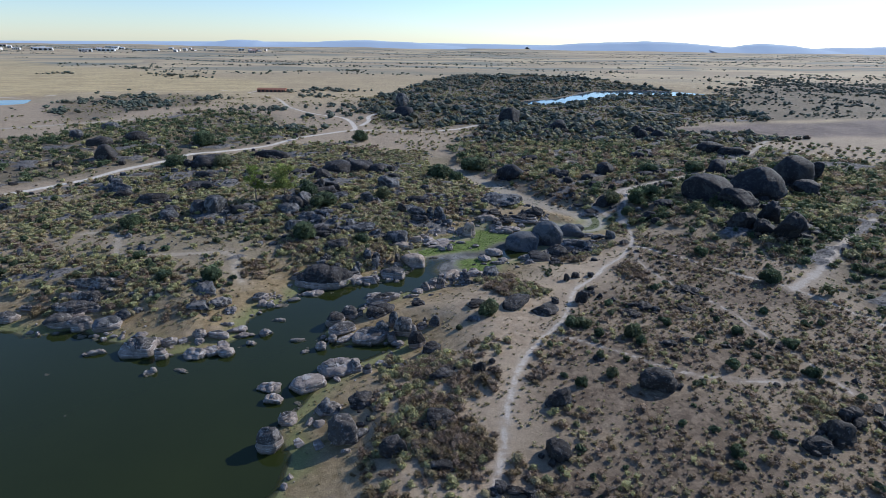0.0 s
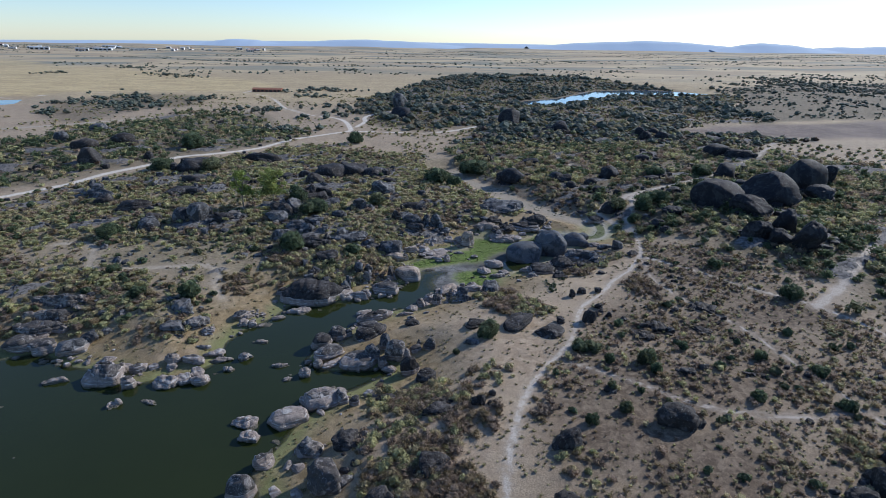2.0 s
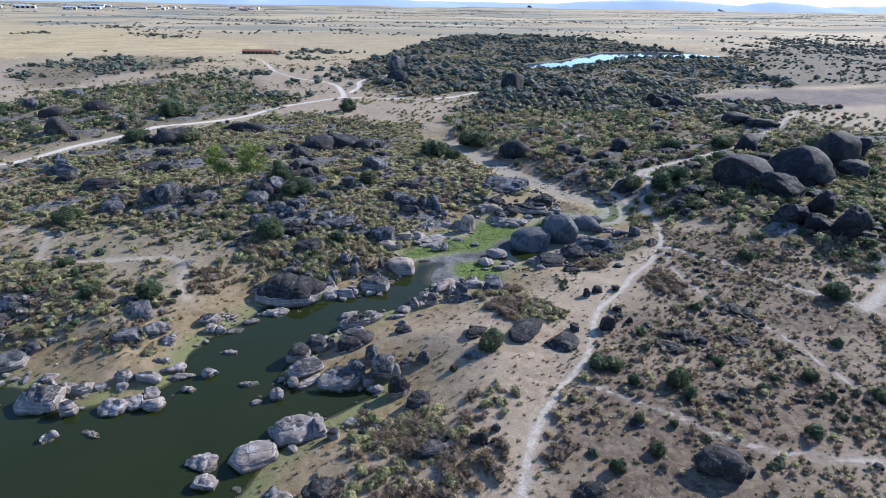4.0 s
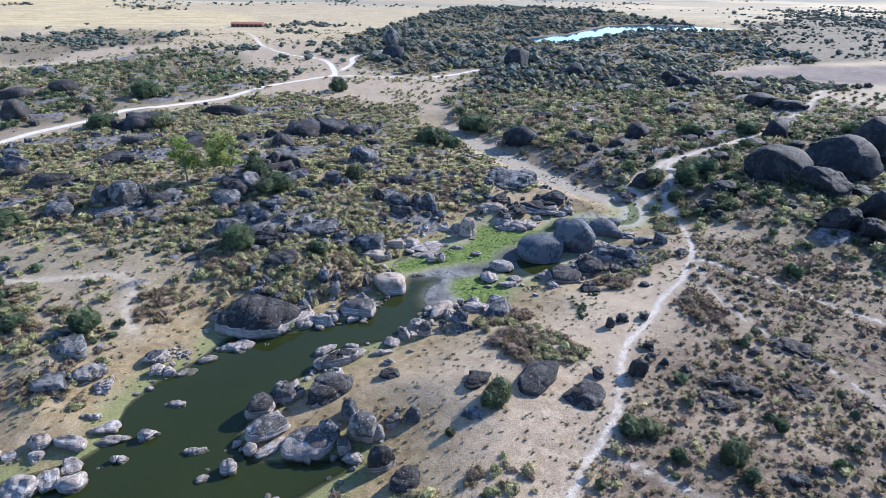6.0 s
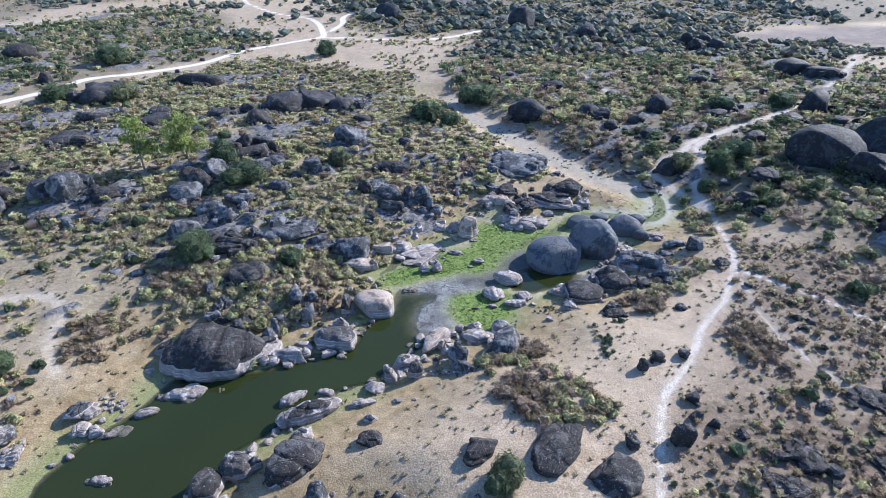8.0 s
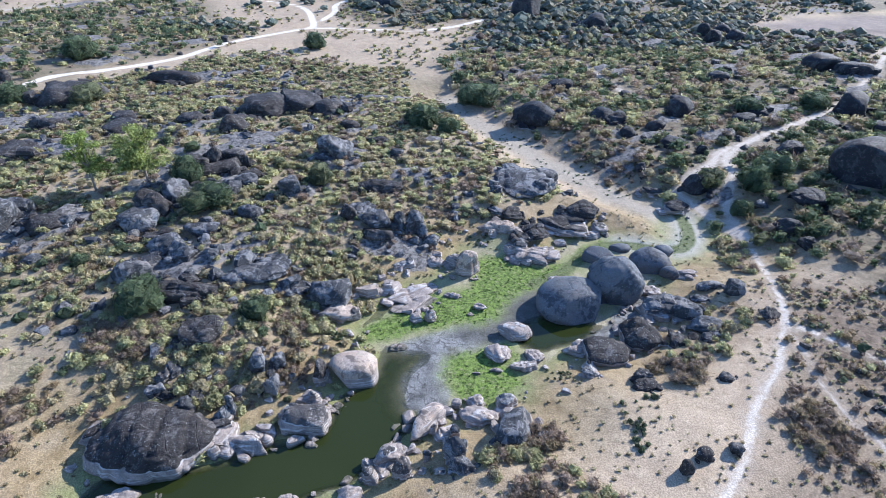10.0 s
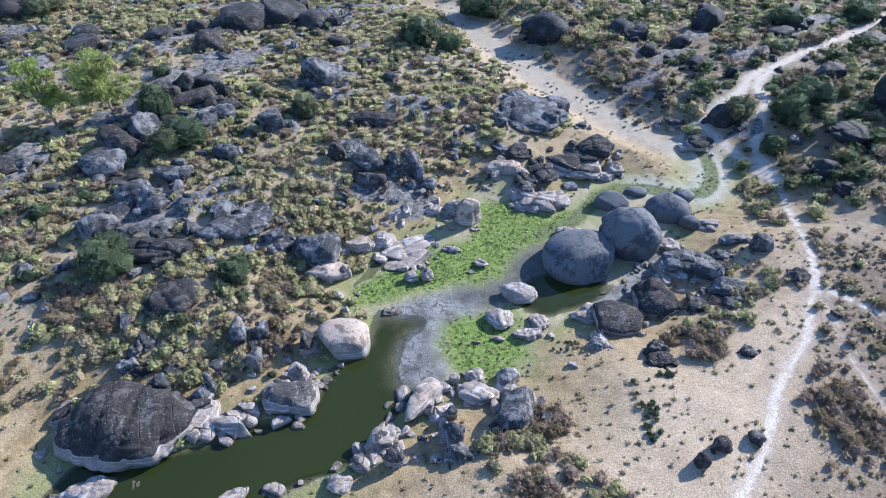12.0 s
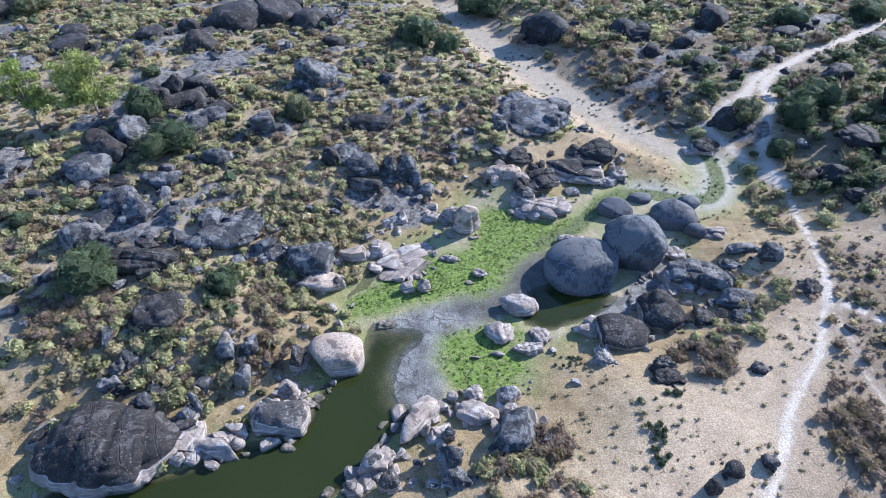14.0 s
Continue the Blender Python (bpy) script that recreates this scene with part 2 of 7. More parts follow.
GREY_MUD = [(0.3, 161.0), (5.6, 163.2), (12.4, 166.2), (19.6, 169.0), (22.5, 174.7), (26.6, 176.7), (28.5, 176.7), (32, 172), (26, 166.6), (23.3, 163.4), (20.6, 161.9), (17.0, 159.6), (12.1, 158.1), (10.4, 154.3),
            (11.4, 149.9), (7.7, 146.1), (4.8, 147.9), (3.5, 150.9), (3.6, 154.5), (5.3, 157.1), (6.9, 159.0), (3.2, 159.5)]
GREY_EAST = [(33, 162), (38.9, 166.5), (44.9, 173.5), (48.5, 174), (49.5, 170.9), (40.8, 163.5), (36.3, 161.0)]
WET_MUD = [(12, 164), (19.6, 168.5), (22.5, 174), (27, 177), (32, 175), (27, 166), (22, 162.5), (16, 161)]
POOL = [(22.0, 163.0), (25.0, 167.6), (29.8, 168.5), (35.1, 168.4), (37.3, 165.0), (33.2, 162.2), (27.4, 160.1), (24.1, 160.2)]
ALGAE_A = [(-3.3, 161.7), (-3.2, 165.6), (0.2, 167.9), (3.6, 171.5), (7.2, 173.8), (12.7, 174.9), (16.7, 177.6), (17.9, 181.9), (17.1, 187.0), (24.0, 187.0), (25.6, 183.8), (31.0, 183.0), (36.5, 185.2), (40.8, 190.1),
           (47.0, 193.4), (51.1, 192.5), (56.1, 191.2), (60.0, 191.2), (63.8, 194.7), (65.6, 201.0), (64.7, 208.2), (66.9, 208.9), (67.6, 201.4), (65.4, 193.8), (62.5, 189.2), (58.1, 187.9), (53.1, 188.7), (47.1, 190.1),
           (44.0, 190.1), (40.1, 187.5), (37.2, 183.7), (32.3, 179.5), (28.0, 177.0), (24.0, 175.1), (21.8, 172.8), (20.5, 169.3), (16.8, 166.9), (12.4, 166.8), (8.9, 165.7), (3.9, 164.0), (-0.2, 162.5)]
ALGAE_B = [(11.1, 157.7), (14.5, 159.1), (17.9, 160.1), (20.9, 160.9), (21.6, 158.5), (20.2, 155.8), (22.2, 153.2), (19.6, 150.4), (16.1, 148.7), (12.8, 149.2), (11.8, 151.6), (10.5, 154.3)]
CHANNEL = [(28, 178), (33, 180.5), (38.5, 186), (43, 190.3), (49, 191.6), (56, 189.6), (61.5, 190), (64.8, 194), (66.5, 201), (65.8, 209)]
RIVERBED = [(66, 200), (57, 209), (49, 219), (41, 232), (34, 247), (26, 262), (20, 276), (15, 288)]
LAKE = [(110, 640), (115, 600), (140, 602), (186, 659), (240, 720), (311, 712), (386, 751), (360, 791), (294, 810), (237, 786), (160, 677)]
LAKE_WEST = [(-447, 601), (-421, 612), (-402, 573), (-416, 557), (-500, 535), (-540, 590)]
WOOD = [(-40, 425), (-62, 560), (-10, 800), (70, 1000), (250, 950), (360, 800), (390, 690), (310, 560), (300, 470), (228, 436), (174, 404), (188, 390), (240, 378), (260, 372), (205, 345), (245, 280), (430, 240),
        (330, 60), (150, 84), (112, 108), (107, 122), (106, 128), (118, 139), (112, 147), (96, 158), (86, 178), (76, 205), (60, 214), (49, 234), (38, 256), (24, 287), (14, 320), (36, 405), (-5, 395)]
HILL = [(-33, 140), (-8, 149), (-2, 160), (8, 182), (20, 196), (41, 211), (32, 235), (19, 274), (4, 312), (-30, 330), (-70, 345), (-118, 290), (-150, 235), (-190, 190),
        (-150, 135), (-112, 127), (-85, 127), (-64, 122), (-50, 128), (-45, 140)]
BAND = [(-160, 240), (-130, 296), (-98, 330), (-78, 368), (-108, 394), (-120, 445), (-150, 478), (-200, 490), (-212, 435), (-240, 400), (-232, 352), (-300, 330), (-420, 250), (-300, 150)]
SCRUB = [(14, 62), (30, 104), (42, 130), (64, 155), (72, 172), (90, 160), (104, 140), (104, 124), (112, 106), (150, 82), (300, 60), (300, 0), (20, 0)]
WOOD_EAST = [(400, 600), (520, 640), (900, 640), (1300, 900), (1100, 1150), (600, 1050), (390, 900)]
FIELD_BROWN = [(178, 402), (228, 430), (270, 443), (345, 462), (600, 540), (700, 470), (440, 400), (283, 380), (249, 384), (218, 392), (194, 396)]
SCRUB_EAST = [(235, 445), (345, 470), (420, 495), (560, 545), (900, 700), (900, 1000), (604, 930), (424, 790), (390, 690), (310, 560)]
ORCHARD = [(233, 372), (290, 330), (420, 330), (560, 290), (430, 240), (245, 277), (205, 340)]
BAND_NORTH = [(-293, 445), (-347, 536), (-347, 583), (-315, 619), (-289, 655), (-223, 608), (-215, 537), (-248, 510), (-253, 455), (-255, 425)]
FIELD_GOLD = [(-240, 690), (-190, 740), (-260, 860), (-420, 960), (-617, 1145), (-1159, 1590), (-2000, 1400), (-1300, 600), (-470, 610), (-374, 680)]

ROAD = [(-200, 190), (-170, 220), (-153, 241), (-145, 261), (-132, 280), (-127, 296), (-112, 309), (-94, 330), (-81, 360), (-62, 381), (-50, 392)]
ROAD_NORTH = [(-50, 392), (-52, 405), (-60, 434), (-71, 453), (-89, 466), (-107, 487), (-126, 519), (-142, 560), (-161, 608), (-185, 644), (-207, 663), (-208, 701), (-244, 696), (-287, 684), (-334, 671), (-378, 644), (-420, 633), (-457, 616), (-700, 640)]
ROAD_EAST = [(-50, 392), (-32, 389), (0, 384), (20, 391), (40, 408)]
ROAD_LOOP = [(-48, 410), (-44, 430), (-46, 452), (-36, 476), (-18, 492)]
PATH_MAIN = [(8, 52), (12, 67), (14.8, 79), (18.8, 91), (25, 101.5), (31, 109), (34, 115), (37.5, 124), (40.5, 129.5), (46.6, 136), (53, 145), (60, 152), (63.5, 157.6), (67.6, 164), (70, 171),
             (73, 180), (75.8, 190), (77, 200), (80, 210), (85, 218)]
PATH_UP = [(75.8, 190), (77, 200), (80, 210), (85, 218), (88, 228), (103, 242), (123, 255), (149, 273), (177, 301), (198, 322), (230, 360)]
PATH_SPUR = [(75.8, 191.5), (72.5, 204.8), (68.9, 212.2), (73.3, 216.7), (81.6, 223.2), (87.1, 230.8), (92.8, 235.6)]
PATH_BACK = [(72, 330), (75, 318), (76, 303), (78, 292), (82, 280)]
ROAD_LAKE = [(372, 722), (352, 786), (376, 809), (454, 873), (494, 992)]
PATH_EAST = [(67, 161), (77, 151.5), (85.5, 140.5), (93, 133.5), (100, 126), (106, 112), (112, 96), (120, 80)]
PATH_SOUTH = [(66, 159), (64.5, 150), (64.8, 140), (68, 130), (73, 119), (75.5, 108), (78.8, 92), (82, 77), (86, 62)]
PATH_FORK = [(98, 128), (110, 137), (122, 148), (138, 163), (152, 175), (170, 190)]
PATH_CROSS = [(30, 103), (38.6, 97), (49.3, 89), (58, 86.5), (68, 86), (79, 88)]
LOOP = [(-112, 170), (-104, 171), (-98, 166), (-92, 153), (-84, 150), (-76, 150.7), (-68, 152), (-60, 153), (-55, 149), (-54, 142), (-50, 136)]
TRACK_WEST = [(-420, 330), (-300, 385), (-210, 455), (-150, 500), (-118, 505)]


def flow(line, step=3.0):
    """A polyline smoothed into an even, curving one."""
    pts = [Vector((*p, 0)) for p in line]
    pts = [pts[0] * 2 - pts[1]] + pts + [pts[-1] * 2 - pts[-2]]
    out = []
    for a, b, c, d in zip(pts, pts[1:], pts[2:], pts[3:]):
        n = max(1, int((c - b).length / step))
        for i in range(n):
            k = i / n
            p = 0.5 * (2 * b + (c - a) * k + (2 * a - 5 * b + 4 * c - d) * k * k + (3 * b - 3 * c + d - a) * k ** 3)
            out.append((p.x, p.y))
    return out + [tuple(line[-1])]


def smooth(e0, e1, v):
    k = np.clip((v - e0) / (e1 - e0), 0, 1)
    return k * k * (3 - 2 * k)


def mound(x, y, cx, cy, rx, ry, height):
    return height * np.exp(-((x - cx) / rx) ** 2 - ((y - cy) / ry) ** 2)


def bare(x, y):
    """Where bedrock breaks through the soil of the hill and of the wood, 0 to 1."""
    x, y = np.asarray(x, float), np.asarray(y, float)
    where = smooth(4, -6, np.minimum(np.minimum(edge_distance(x, y, HILL), edge_distance(x, y, WOOD)), edge_distance(x, y, BAND)))
    crest = 0.16 * np.exp(-((x + 40) / 60) ** 2 - ((y - 225) / 30) ** 2) + 0.12 * np.exp(-((x + 22) / 14) ** 2 - ((y - 168) / 10) ** 2)
    crest = crest + 0.22 * np.exp(-((x + 17) / 13) ** 2 - ((y - 151) / 7) ** 2)
    crest = crest - 0.6 * np.exp(-((x + 80) / 36) ** 2 - ((y - 155) / 18) ** 2)
    return where * smooth(0.32, 0.45, fractal((x + 0.6 * y) / 17, (y - 0.5 * x) / 9, 0, 73, 4) + crest)


def land(x, y):
    """Height of the ground."""
    x, y = np.asarray(x, float), np.asarray(y, float)
    far = smooth(350, 1500, np.hypot(x, y))
    z = -1.3 + 0.5 * fractal(x / 40, y / 40, 0, 3, 3) + 0.16 * fractal(x / 5, y / 5, 0, 9, 3) * (1 - far)
    z = z + mound(x, y, -45, 205, 50, 45, 2.2) + mound(x, y, -100, 195, 45, 50, 1.2) + mound(x, y, 115, 190, 30, 38, 3.0)
    z = z + mound(x, y, 35, 85, 40, 30, 1.4) + mound(x, y, -185, 320, 70, 60, 4.0) + mound(x, y, 40, 560, 160, 130, 5.0)
    z = z + mound(x, y, 150, 860, 140, 90, 9.0) + mound(x, y, 110, 430, 100, 60, 2.0)
    z = z + far * 7 * fractal(x / 420, y / 420, 0, 21, 3)
    rock = bare(x, y)
    z = z + rock * (0.9 + 0.9 * fractal(x / 3.5, y / 3.5, 0, 75, 3)) * (1 - far)
    shore = edge_distance(x, y, BASIN) + 0.9 * fractal(x / 6, y / 6, 0, 5, 3) * smooth(-1, 3, z + 3)
    bank = WATER_Z + np.where(shore > 0, 0.12 * shore + 0.007 * shore ** 2, 0.35 * shore)
    z = np.where(shore < 60, -np.logaddexp(-z * 1.6, -np.minimum(bank, 50) * 1.6) / 1.6, z)
    mud = edge_distance(x, y, MUDFLAT)
    mud = mud + 0.9 * fractal(x / 6, y / 6, 0, 13, 3)
    flat = WATER_Z + 0.10 + 0.06 * fractal(x / 3, y / 3, 0, 11, 3) - 0.085 * np.maximum(mud + 2.0, 0)
    pool = edge_distance(x, y, POOL)
    z = np.where((mud < 25) & (shore < 2), np.maximum(z, flat), z)
    z = np.minimum(z, WATER_Z - 0.35 + 0.55 * smooth(-1.0, 1.2, pool) + 60 * smooth(1.2, 30, pool))
    bed = line_distance(x, y, RIVERBED) - 5.0
    z = np.minimum(z, -4.7 + 0.1 * fractal(x / 4, y / 4, 0, 15, 2) + 0.9 * np.maximum(bed, 0) ** 0.9 * 0.4 + 30 * smooth(30, 60, bed))
    for lake in (LAKE, LAKE_WEST):
        d = edge_distance(x, y, lake)
        z = np.where(d < 120, np.minimum(z, WATER_Z + 0.09 * d), z)
    return z


# ---- end of the lie of the land ----
PATHS = {"road": ([ROAD, ROAD_NORTH, ROAD_EAST, ROAD_LOOP, ROAD_LAKE], 1.5), "path": ([PATH_MAIN, PATH_EAST], 0.35), "trail": ([PATH_SOUTH, PATH_CROSS], 0.3)}
PATHS["lane"] = ([PATH_UP, PATH_BACK, PATH_SPUR, PATH_FORK], 0.7)
PATHS["loop"] = ([LOOP], 0.6)
PATHS["track"] = ([TRACK_WEST], 2.5)


def spread(low, high, fine, start, stop, grow=0.012):
    """Grid lines that are fine between low and high and widen beyond."""
    lines = list(np.arange(low, high, fine))
    v, step = low, fine
    while v > start:
        step = min(fine + grow * (low - v) + max(0, low - v - 500) * 0.05, 260)
        v -= step
        lines.insert(0, v)
    v = lines[-1]
    while v < stop:
        step = min(fine + grow * (v - high) + max(0, v - high - 500) * 0.05, 260)
        v += step
        lines.append(v)
    return np.array(lines)


def mesh_object(name, verts, faces, mat, shade=True):
    """One mesh object from arrays of places and of four-cornered faces."""
    me = bpy.data.meshes.new(name)
    verts, faces = np.asarray(verts, np.float32), np.asarray(faces, np.int32)
    n = len(faces)
    me.vertices.add(len(verts))
    me.vertices.foreach_set("co", verts.ravel())
    me.loops.add(n * 4)
    me.loops.foreach_set("vertex_index", faces.ravel())
    me.polygons.add(n)
    me.polygons.foreach_set("loop_start", np.arange(0, n * 4, 4, dtype=np.int32))
    me.polygons.foreach_set("use_smooth", np.full(n, shade))
    me.update(calc_edges=True)
    me.materials.append(mat)
    return new(name, me)


def path_distance(kind, x, y):
    lines, half = PATHS[kind]
    return np.minimum.reduce([line_distance(x, y, flow(l)) for l in lines]) - half


# ground
GROUND = material("ground", 0.95)
g = Graph(GROUND)
fine, mid, wide = g.noise(5.0, 4), g.noise(0.6, 5), g.noise(0.06, 4)
soil = g.mix(g.step(mid, 0.35, 0.65), (0.335, 0.248, 0.162), (0.46, 0.358, 0.25))
soil = g.mix(g.step(wide, 0.35, 0.62, 0.0, 0.7), soil, (0.38, 0.30, 0.205))
grass = g.mix(g.step(g.noise(1.6, 5), 0.35, 0.7), (0.19, 0.16, 0.095), (0.36, 0.295, 0.185))
c = g.mix(g.math('MULTIPLY', g.attr("grass"), g.step(g.noise(0.35, 5), 0.2, 0.48)), soil, grass)
c = g.mix(g.step(g.noise(2.6, 6, None, 0.5), 0.54, 0.70, 0.0, 0.6), c, (0.16, 0.125, 0.09))
c = g.mix(g.math('MULTIPLY', g.attr("grass"), g.step(g.noise(0.55, 6, None, 0.4), 0.44, 0.6, 0.0, 0.6)), c, (0.20, 0.16, 0.105))
c = g.mix(g.math('MULTIPLY', g.attr("litter"), g.step(g.noise(0.9, 6, None, 0.6), 0.38, 0.58, 0.62, 0.95)), c, (0.09, 0.064, 0.044))
c = g.mix(g.step(g.noise(0.018, 6, g.stretched(1, 2.2, 1)), 0.42, 0.6, 0.0, 0.5), c, (0.40, 0.315, 0.215))
c = g.mix(g.attr("gold"), c, g.mix(g.step(g.noise(0.02, 5, g.stretched(1, 3, 1)), 0.35, 0.65), (0.47, 0.36, 0.19), (0.60, 0.47, 0.25)))
c = g.mix(g.attr("brown"), c, g.mix(g.step(g.noise(0.03, 5), 0.35, 0.65), (0.125, 0.095, 0.082), (0.19, 0.145, 0.122)))
c = g.mix(g.math('MULTIPLY', g.attr("wood"), g.step(g.noise(0.25, 5), 0.15, 0.45, 0.2, 0.95)), c, g.mix(g.step(mid, 0.35, 0.65), (0.095, 0.078, 0.05), (0.17, 0.14, 0.09)))
c = g.mix(g.step(g.noise(0.22, 6, None, 0.4), 0.48, 0.66, 0.0, 0.5), c, (0.27, 0.205, 0.145))
# the damp margin of the pond, mud with shrinkage cracks, green weed
shore = g.math('ADD', g.attr("shore"), g.math('MULTIPLY', g.math('SUBTRACT', mid, 0.5), 3.0))
c = g.mix(g.math('MULTIPLY', g.step(shore, 6.0, 22.0, 0.9, 0.0), g.step(g.noise(0.3, 4), 0.2, 0.5)), c, g.mix(g.step(mid, 0.35, 0.65), (0.20, 0.142, 0.068), (0.32, 0.24, 0.13)))
c = g.mix(g.math('MULTIPLY', g.step(shore, 0.8, 6.5, 0.85, 0.0), g.step(g.noise(0.12, 4), 0.30, 0.48)), c, (0.19, 0.205, 0.08))
c = g.mix(g.step(shore, -0.6, 0.6, 0.75, 0.0), c, (0.16, 0.15, 0.105))
c = g.mix(g.attr("bed"), c, g.mix(mid, (0.25, 0.21, 0.155), (0.42, 0.37, 0.29)))
silt = g.mix(g.step(mid, 0.3, 0.7), (0.27, 0.235, 0.15), (0.40, 0.345, 0.235))
silt = g.mix(g.step(g.noise(0.16, 4), 0.42, 0.6, 0.0, 0.8), silt, (0.25, 0.25, 0.125))
c = g.mix(g.step(g.math('ADD', g.attr("silt"), g.math('MULTIPLY', g.math('SUBTRACT', g.noise(0.4, 4), 0.5), 5.0)), -1.2, 1.2, 0.9, 0.0), c, silt)
mudc = g.mix(g.step(g.noise(0.35, 5), 0.36, 0.64), (0.125, 0.125, 0.118), (0.26, 0.258, 0.244))
bent = g.t.nodes.new("ShaderNodeVectorMath")
g.t.links.new(g.pos, bent.inputs[0])
sway = g.t.nodes.new("ShaderNodeTexNoise")
g.put(sway.inputs["Vector"], g.pos)
sway.inputs["Scale"].default_value = 0.5
spread_out = g.t.nodes.new("ShaderNodeVectorMath")
spread_out.operation = 'SCALE'
spread_out.inputs["Scale"].default_value = 4.0
g.t.links.new(sway.outputs["Color"], spread_out.inputs[0])
g.t.links.new(spread_out.outputs[0], bent.inputs[1])
flat_bent = g.stretched(1, 1, 0.01, bent.outputs[0])
mudc = g.mix(g.math('MULTIPLY', g.step(g.cracks(0.38, flat_bent), 0.0, 0.05, 0.8, 0.0), g.step(g.noise(0.2, 3), 0.4, 0.52)), mudc, (0.055, 0.055, 0.05))
mudc = g.mix(g.math('MULTIPLY', g.step(g.cracks(0.9, flat_bent), 0.0, 0.06, 0.6, 0.0), g.step(g.noise(0.3, 3), 0.46, 0.56)), mudc, (0.07, 0.068, 0.06))
mudc = g.mix(g.step(g.noise(3.5, 6, None, 0.0, 0.75), 0.48, 0.62, 0.0, 0.5), mudc, (0.11, 0.108, 0.095))
mudc = g.mix(g.step(g.math('ADD', g.attr("wet"), g.math('MULTIPLY', g.math('SUBTRACT', g.noise(0.3, 4), 0.5), 5.0)), -1.5, 1.5, 0.7, 0.0), mudc, (0.06, 0.06, 0.054))
mud_edge = g.math('ADD', g.attr("mud"), g.math('MULTIPLY', g.math('SUBTRACT', g.noise(0.6, 5), 0.5), 3.0))
is_mud = g.step(mud_edge, -0.6, 0.6, 1.0, 0.0)
c = g.mix(is_mud, c, mudc)
c = g.mix(g.step(g.math('ADD', g.attr("weed"), g.math('MULTIPLY', mid, 3.0)), 0.0, 5.0, 0.6, 0.0), c, (0.27, 0.26, 0.12))
weed_edge = g.math('ADD', g.attr("weed"), g.math('MULTIPLY', g.math('SUBTRACT', g.noise(0.45, 5), 0.5), 5.0))
weed = g.mix(g.step(g.noise(2.4, 5), 0.35, 0.62), (0.07, 0.10, 0.025), (0.165, 0.235, 0.05))
c = g.mix(g.math('MULTIPLY', g.step(weed_edge, -1.0, 2.0, 1.0, 0.0), g.step(g.noise(1.3, 6, None, 0, 0.65), 0.25, 0.48)), c, weed)
# the winding channel, dark green within a pale dried rim
rill = g.math('ADD', g.attr("channel"), g.math('MULTIPLY', g.math('SUBTRACT', g.noise(0.7, 4), 0.5), 1.2))
c = g.mix(g.math('MULTIPLY', g.step(rill, 1.4, 4.5, 0.75, 0.0), g.step(g.axis(0), 44.0, 50.0)), c, (0.40, 0.375, 0.33))
c = g.mix(g.step(rill, 1.0, 1.9, 0.92, 0.0), c, g.mix(g.step(g.noise(2.6, 5), 0.35, 0.62), (0.07, 0.085, 0.035), (0.15, 0.175, 0.075)))
# trodden paths and the pale gravel road
for kind, tone, wear in (("road", (0.70, 0.635, 0.535), 0.7), ("track", (0.42, 0.36, 0.28), 1.2), ("path", (0.53, 0.47, 0.395), 0.45), ("lane", (0.48, 0.42, 0.35), 1.1), ("trail", (0.45, 0.395, 0.33), 0.4), ("loop", (0.44, 0.37, 0.28), 1.0)):
    d = g.math('ADD', g.attr(kind), g.math('MULTIPLY', g.math('SUBTRACT', g.noise(0.8, 5), 0.5), wear * 2))
    if kind != "road":
        d = g.math('ADD', d, g.math('MULTIPLY', g.math('SUBTRACT', g.noise(0.16, 3), 0.5), wear * 1.6))
        c = g.mix(g.math('MULTIPLY', g.step(d, 0.0, wear * 4, 0.35, 0.0), g.step(g.noise(1.1, 5), 0.3, 0.6)), c, tuple(v * 0.88 for v in tone))
    c = g.mix(g.math('MULTIPLY', g.step(d, -wear * 0.3, wear, 0.9, 0.0), g.step(g.noise(2.2, 5), 0.25, 0.55, 0.65, 1.0)), c, tone)
clod = g.noise(2.0, 7, None, 0.0, 0.8)
c = g.mix(g.step(clod, 0.58, 0.66, 0.0, 0.45), c, (0.17, 0.13, 0.095))
c = g.mix(g.step(fine, 0.35, 0.7), g.mix(1.0, c, (0.70, 0.70, 0.70), 'MULTIPLY'), g.mix(1.0, c, (1.2, 1.2, 1.2), 'MULTIPLY'))
bedrock = g.mix(g.step(g.noise(1.1, 7, None, 0.5, 0.7), 0.42, 0.6), (0.19, 0.178, 0.165), (0.05, 0.047, 0.045))
bedrock = g.mix(g.step(g.noise(5.0, 6, None, 0.0, 0.7), 0.58, 0.66, 0.0, 0.8), bedrock, (0.40, 0.40, 0.38))
c = g.mix(g.step(g.math('ADD', g.attr("rock"), g.math('MULTIPLY', g.math('SUBTRACT', g.noise(1.0, 5), 0.5), 0.8)), 0.35, 0.6), c, bedrock)
# the far plain: straw and fallow fields, woodland paled to grey-green for haze
plot = g.cells(0.0042, g.stretched(1, 1.9, 0.0))
fields = g.mix(g.step(plot, 0.2, 0.8), (0.36, 0.285, 0.19), (0.50, 0.40, 0.25))
fields = g.mix(g.step(g.noise(0.0035, 5, g.stretched(0.5, 1.7, 0.0)), 0.50, 0.58, 0.0, 0.85), fields, (0.15, 0.185, 0.165))
c = g.mix(g.math('MULTIPLY', g.step(g.axis(1), 750, 1300, 0.0, 0.8), g.step(g.attr("gold"), 0.7, 0.95, 1.0, 0.3)), c, fields)
g.colour(c)
g.bump(g.math('ADD', g.math('MULTIPLY', fine, 0.4), mid), 0.7, 0.25)

xs, ys = spread(-110, 130, 1.35, -4300, 4300, 0.022), spread(56, 255, 1.35, -1500, 4850, 0.022)
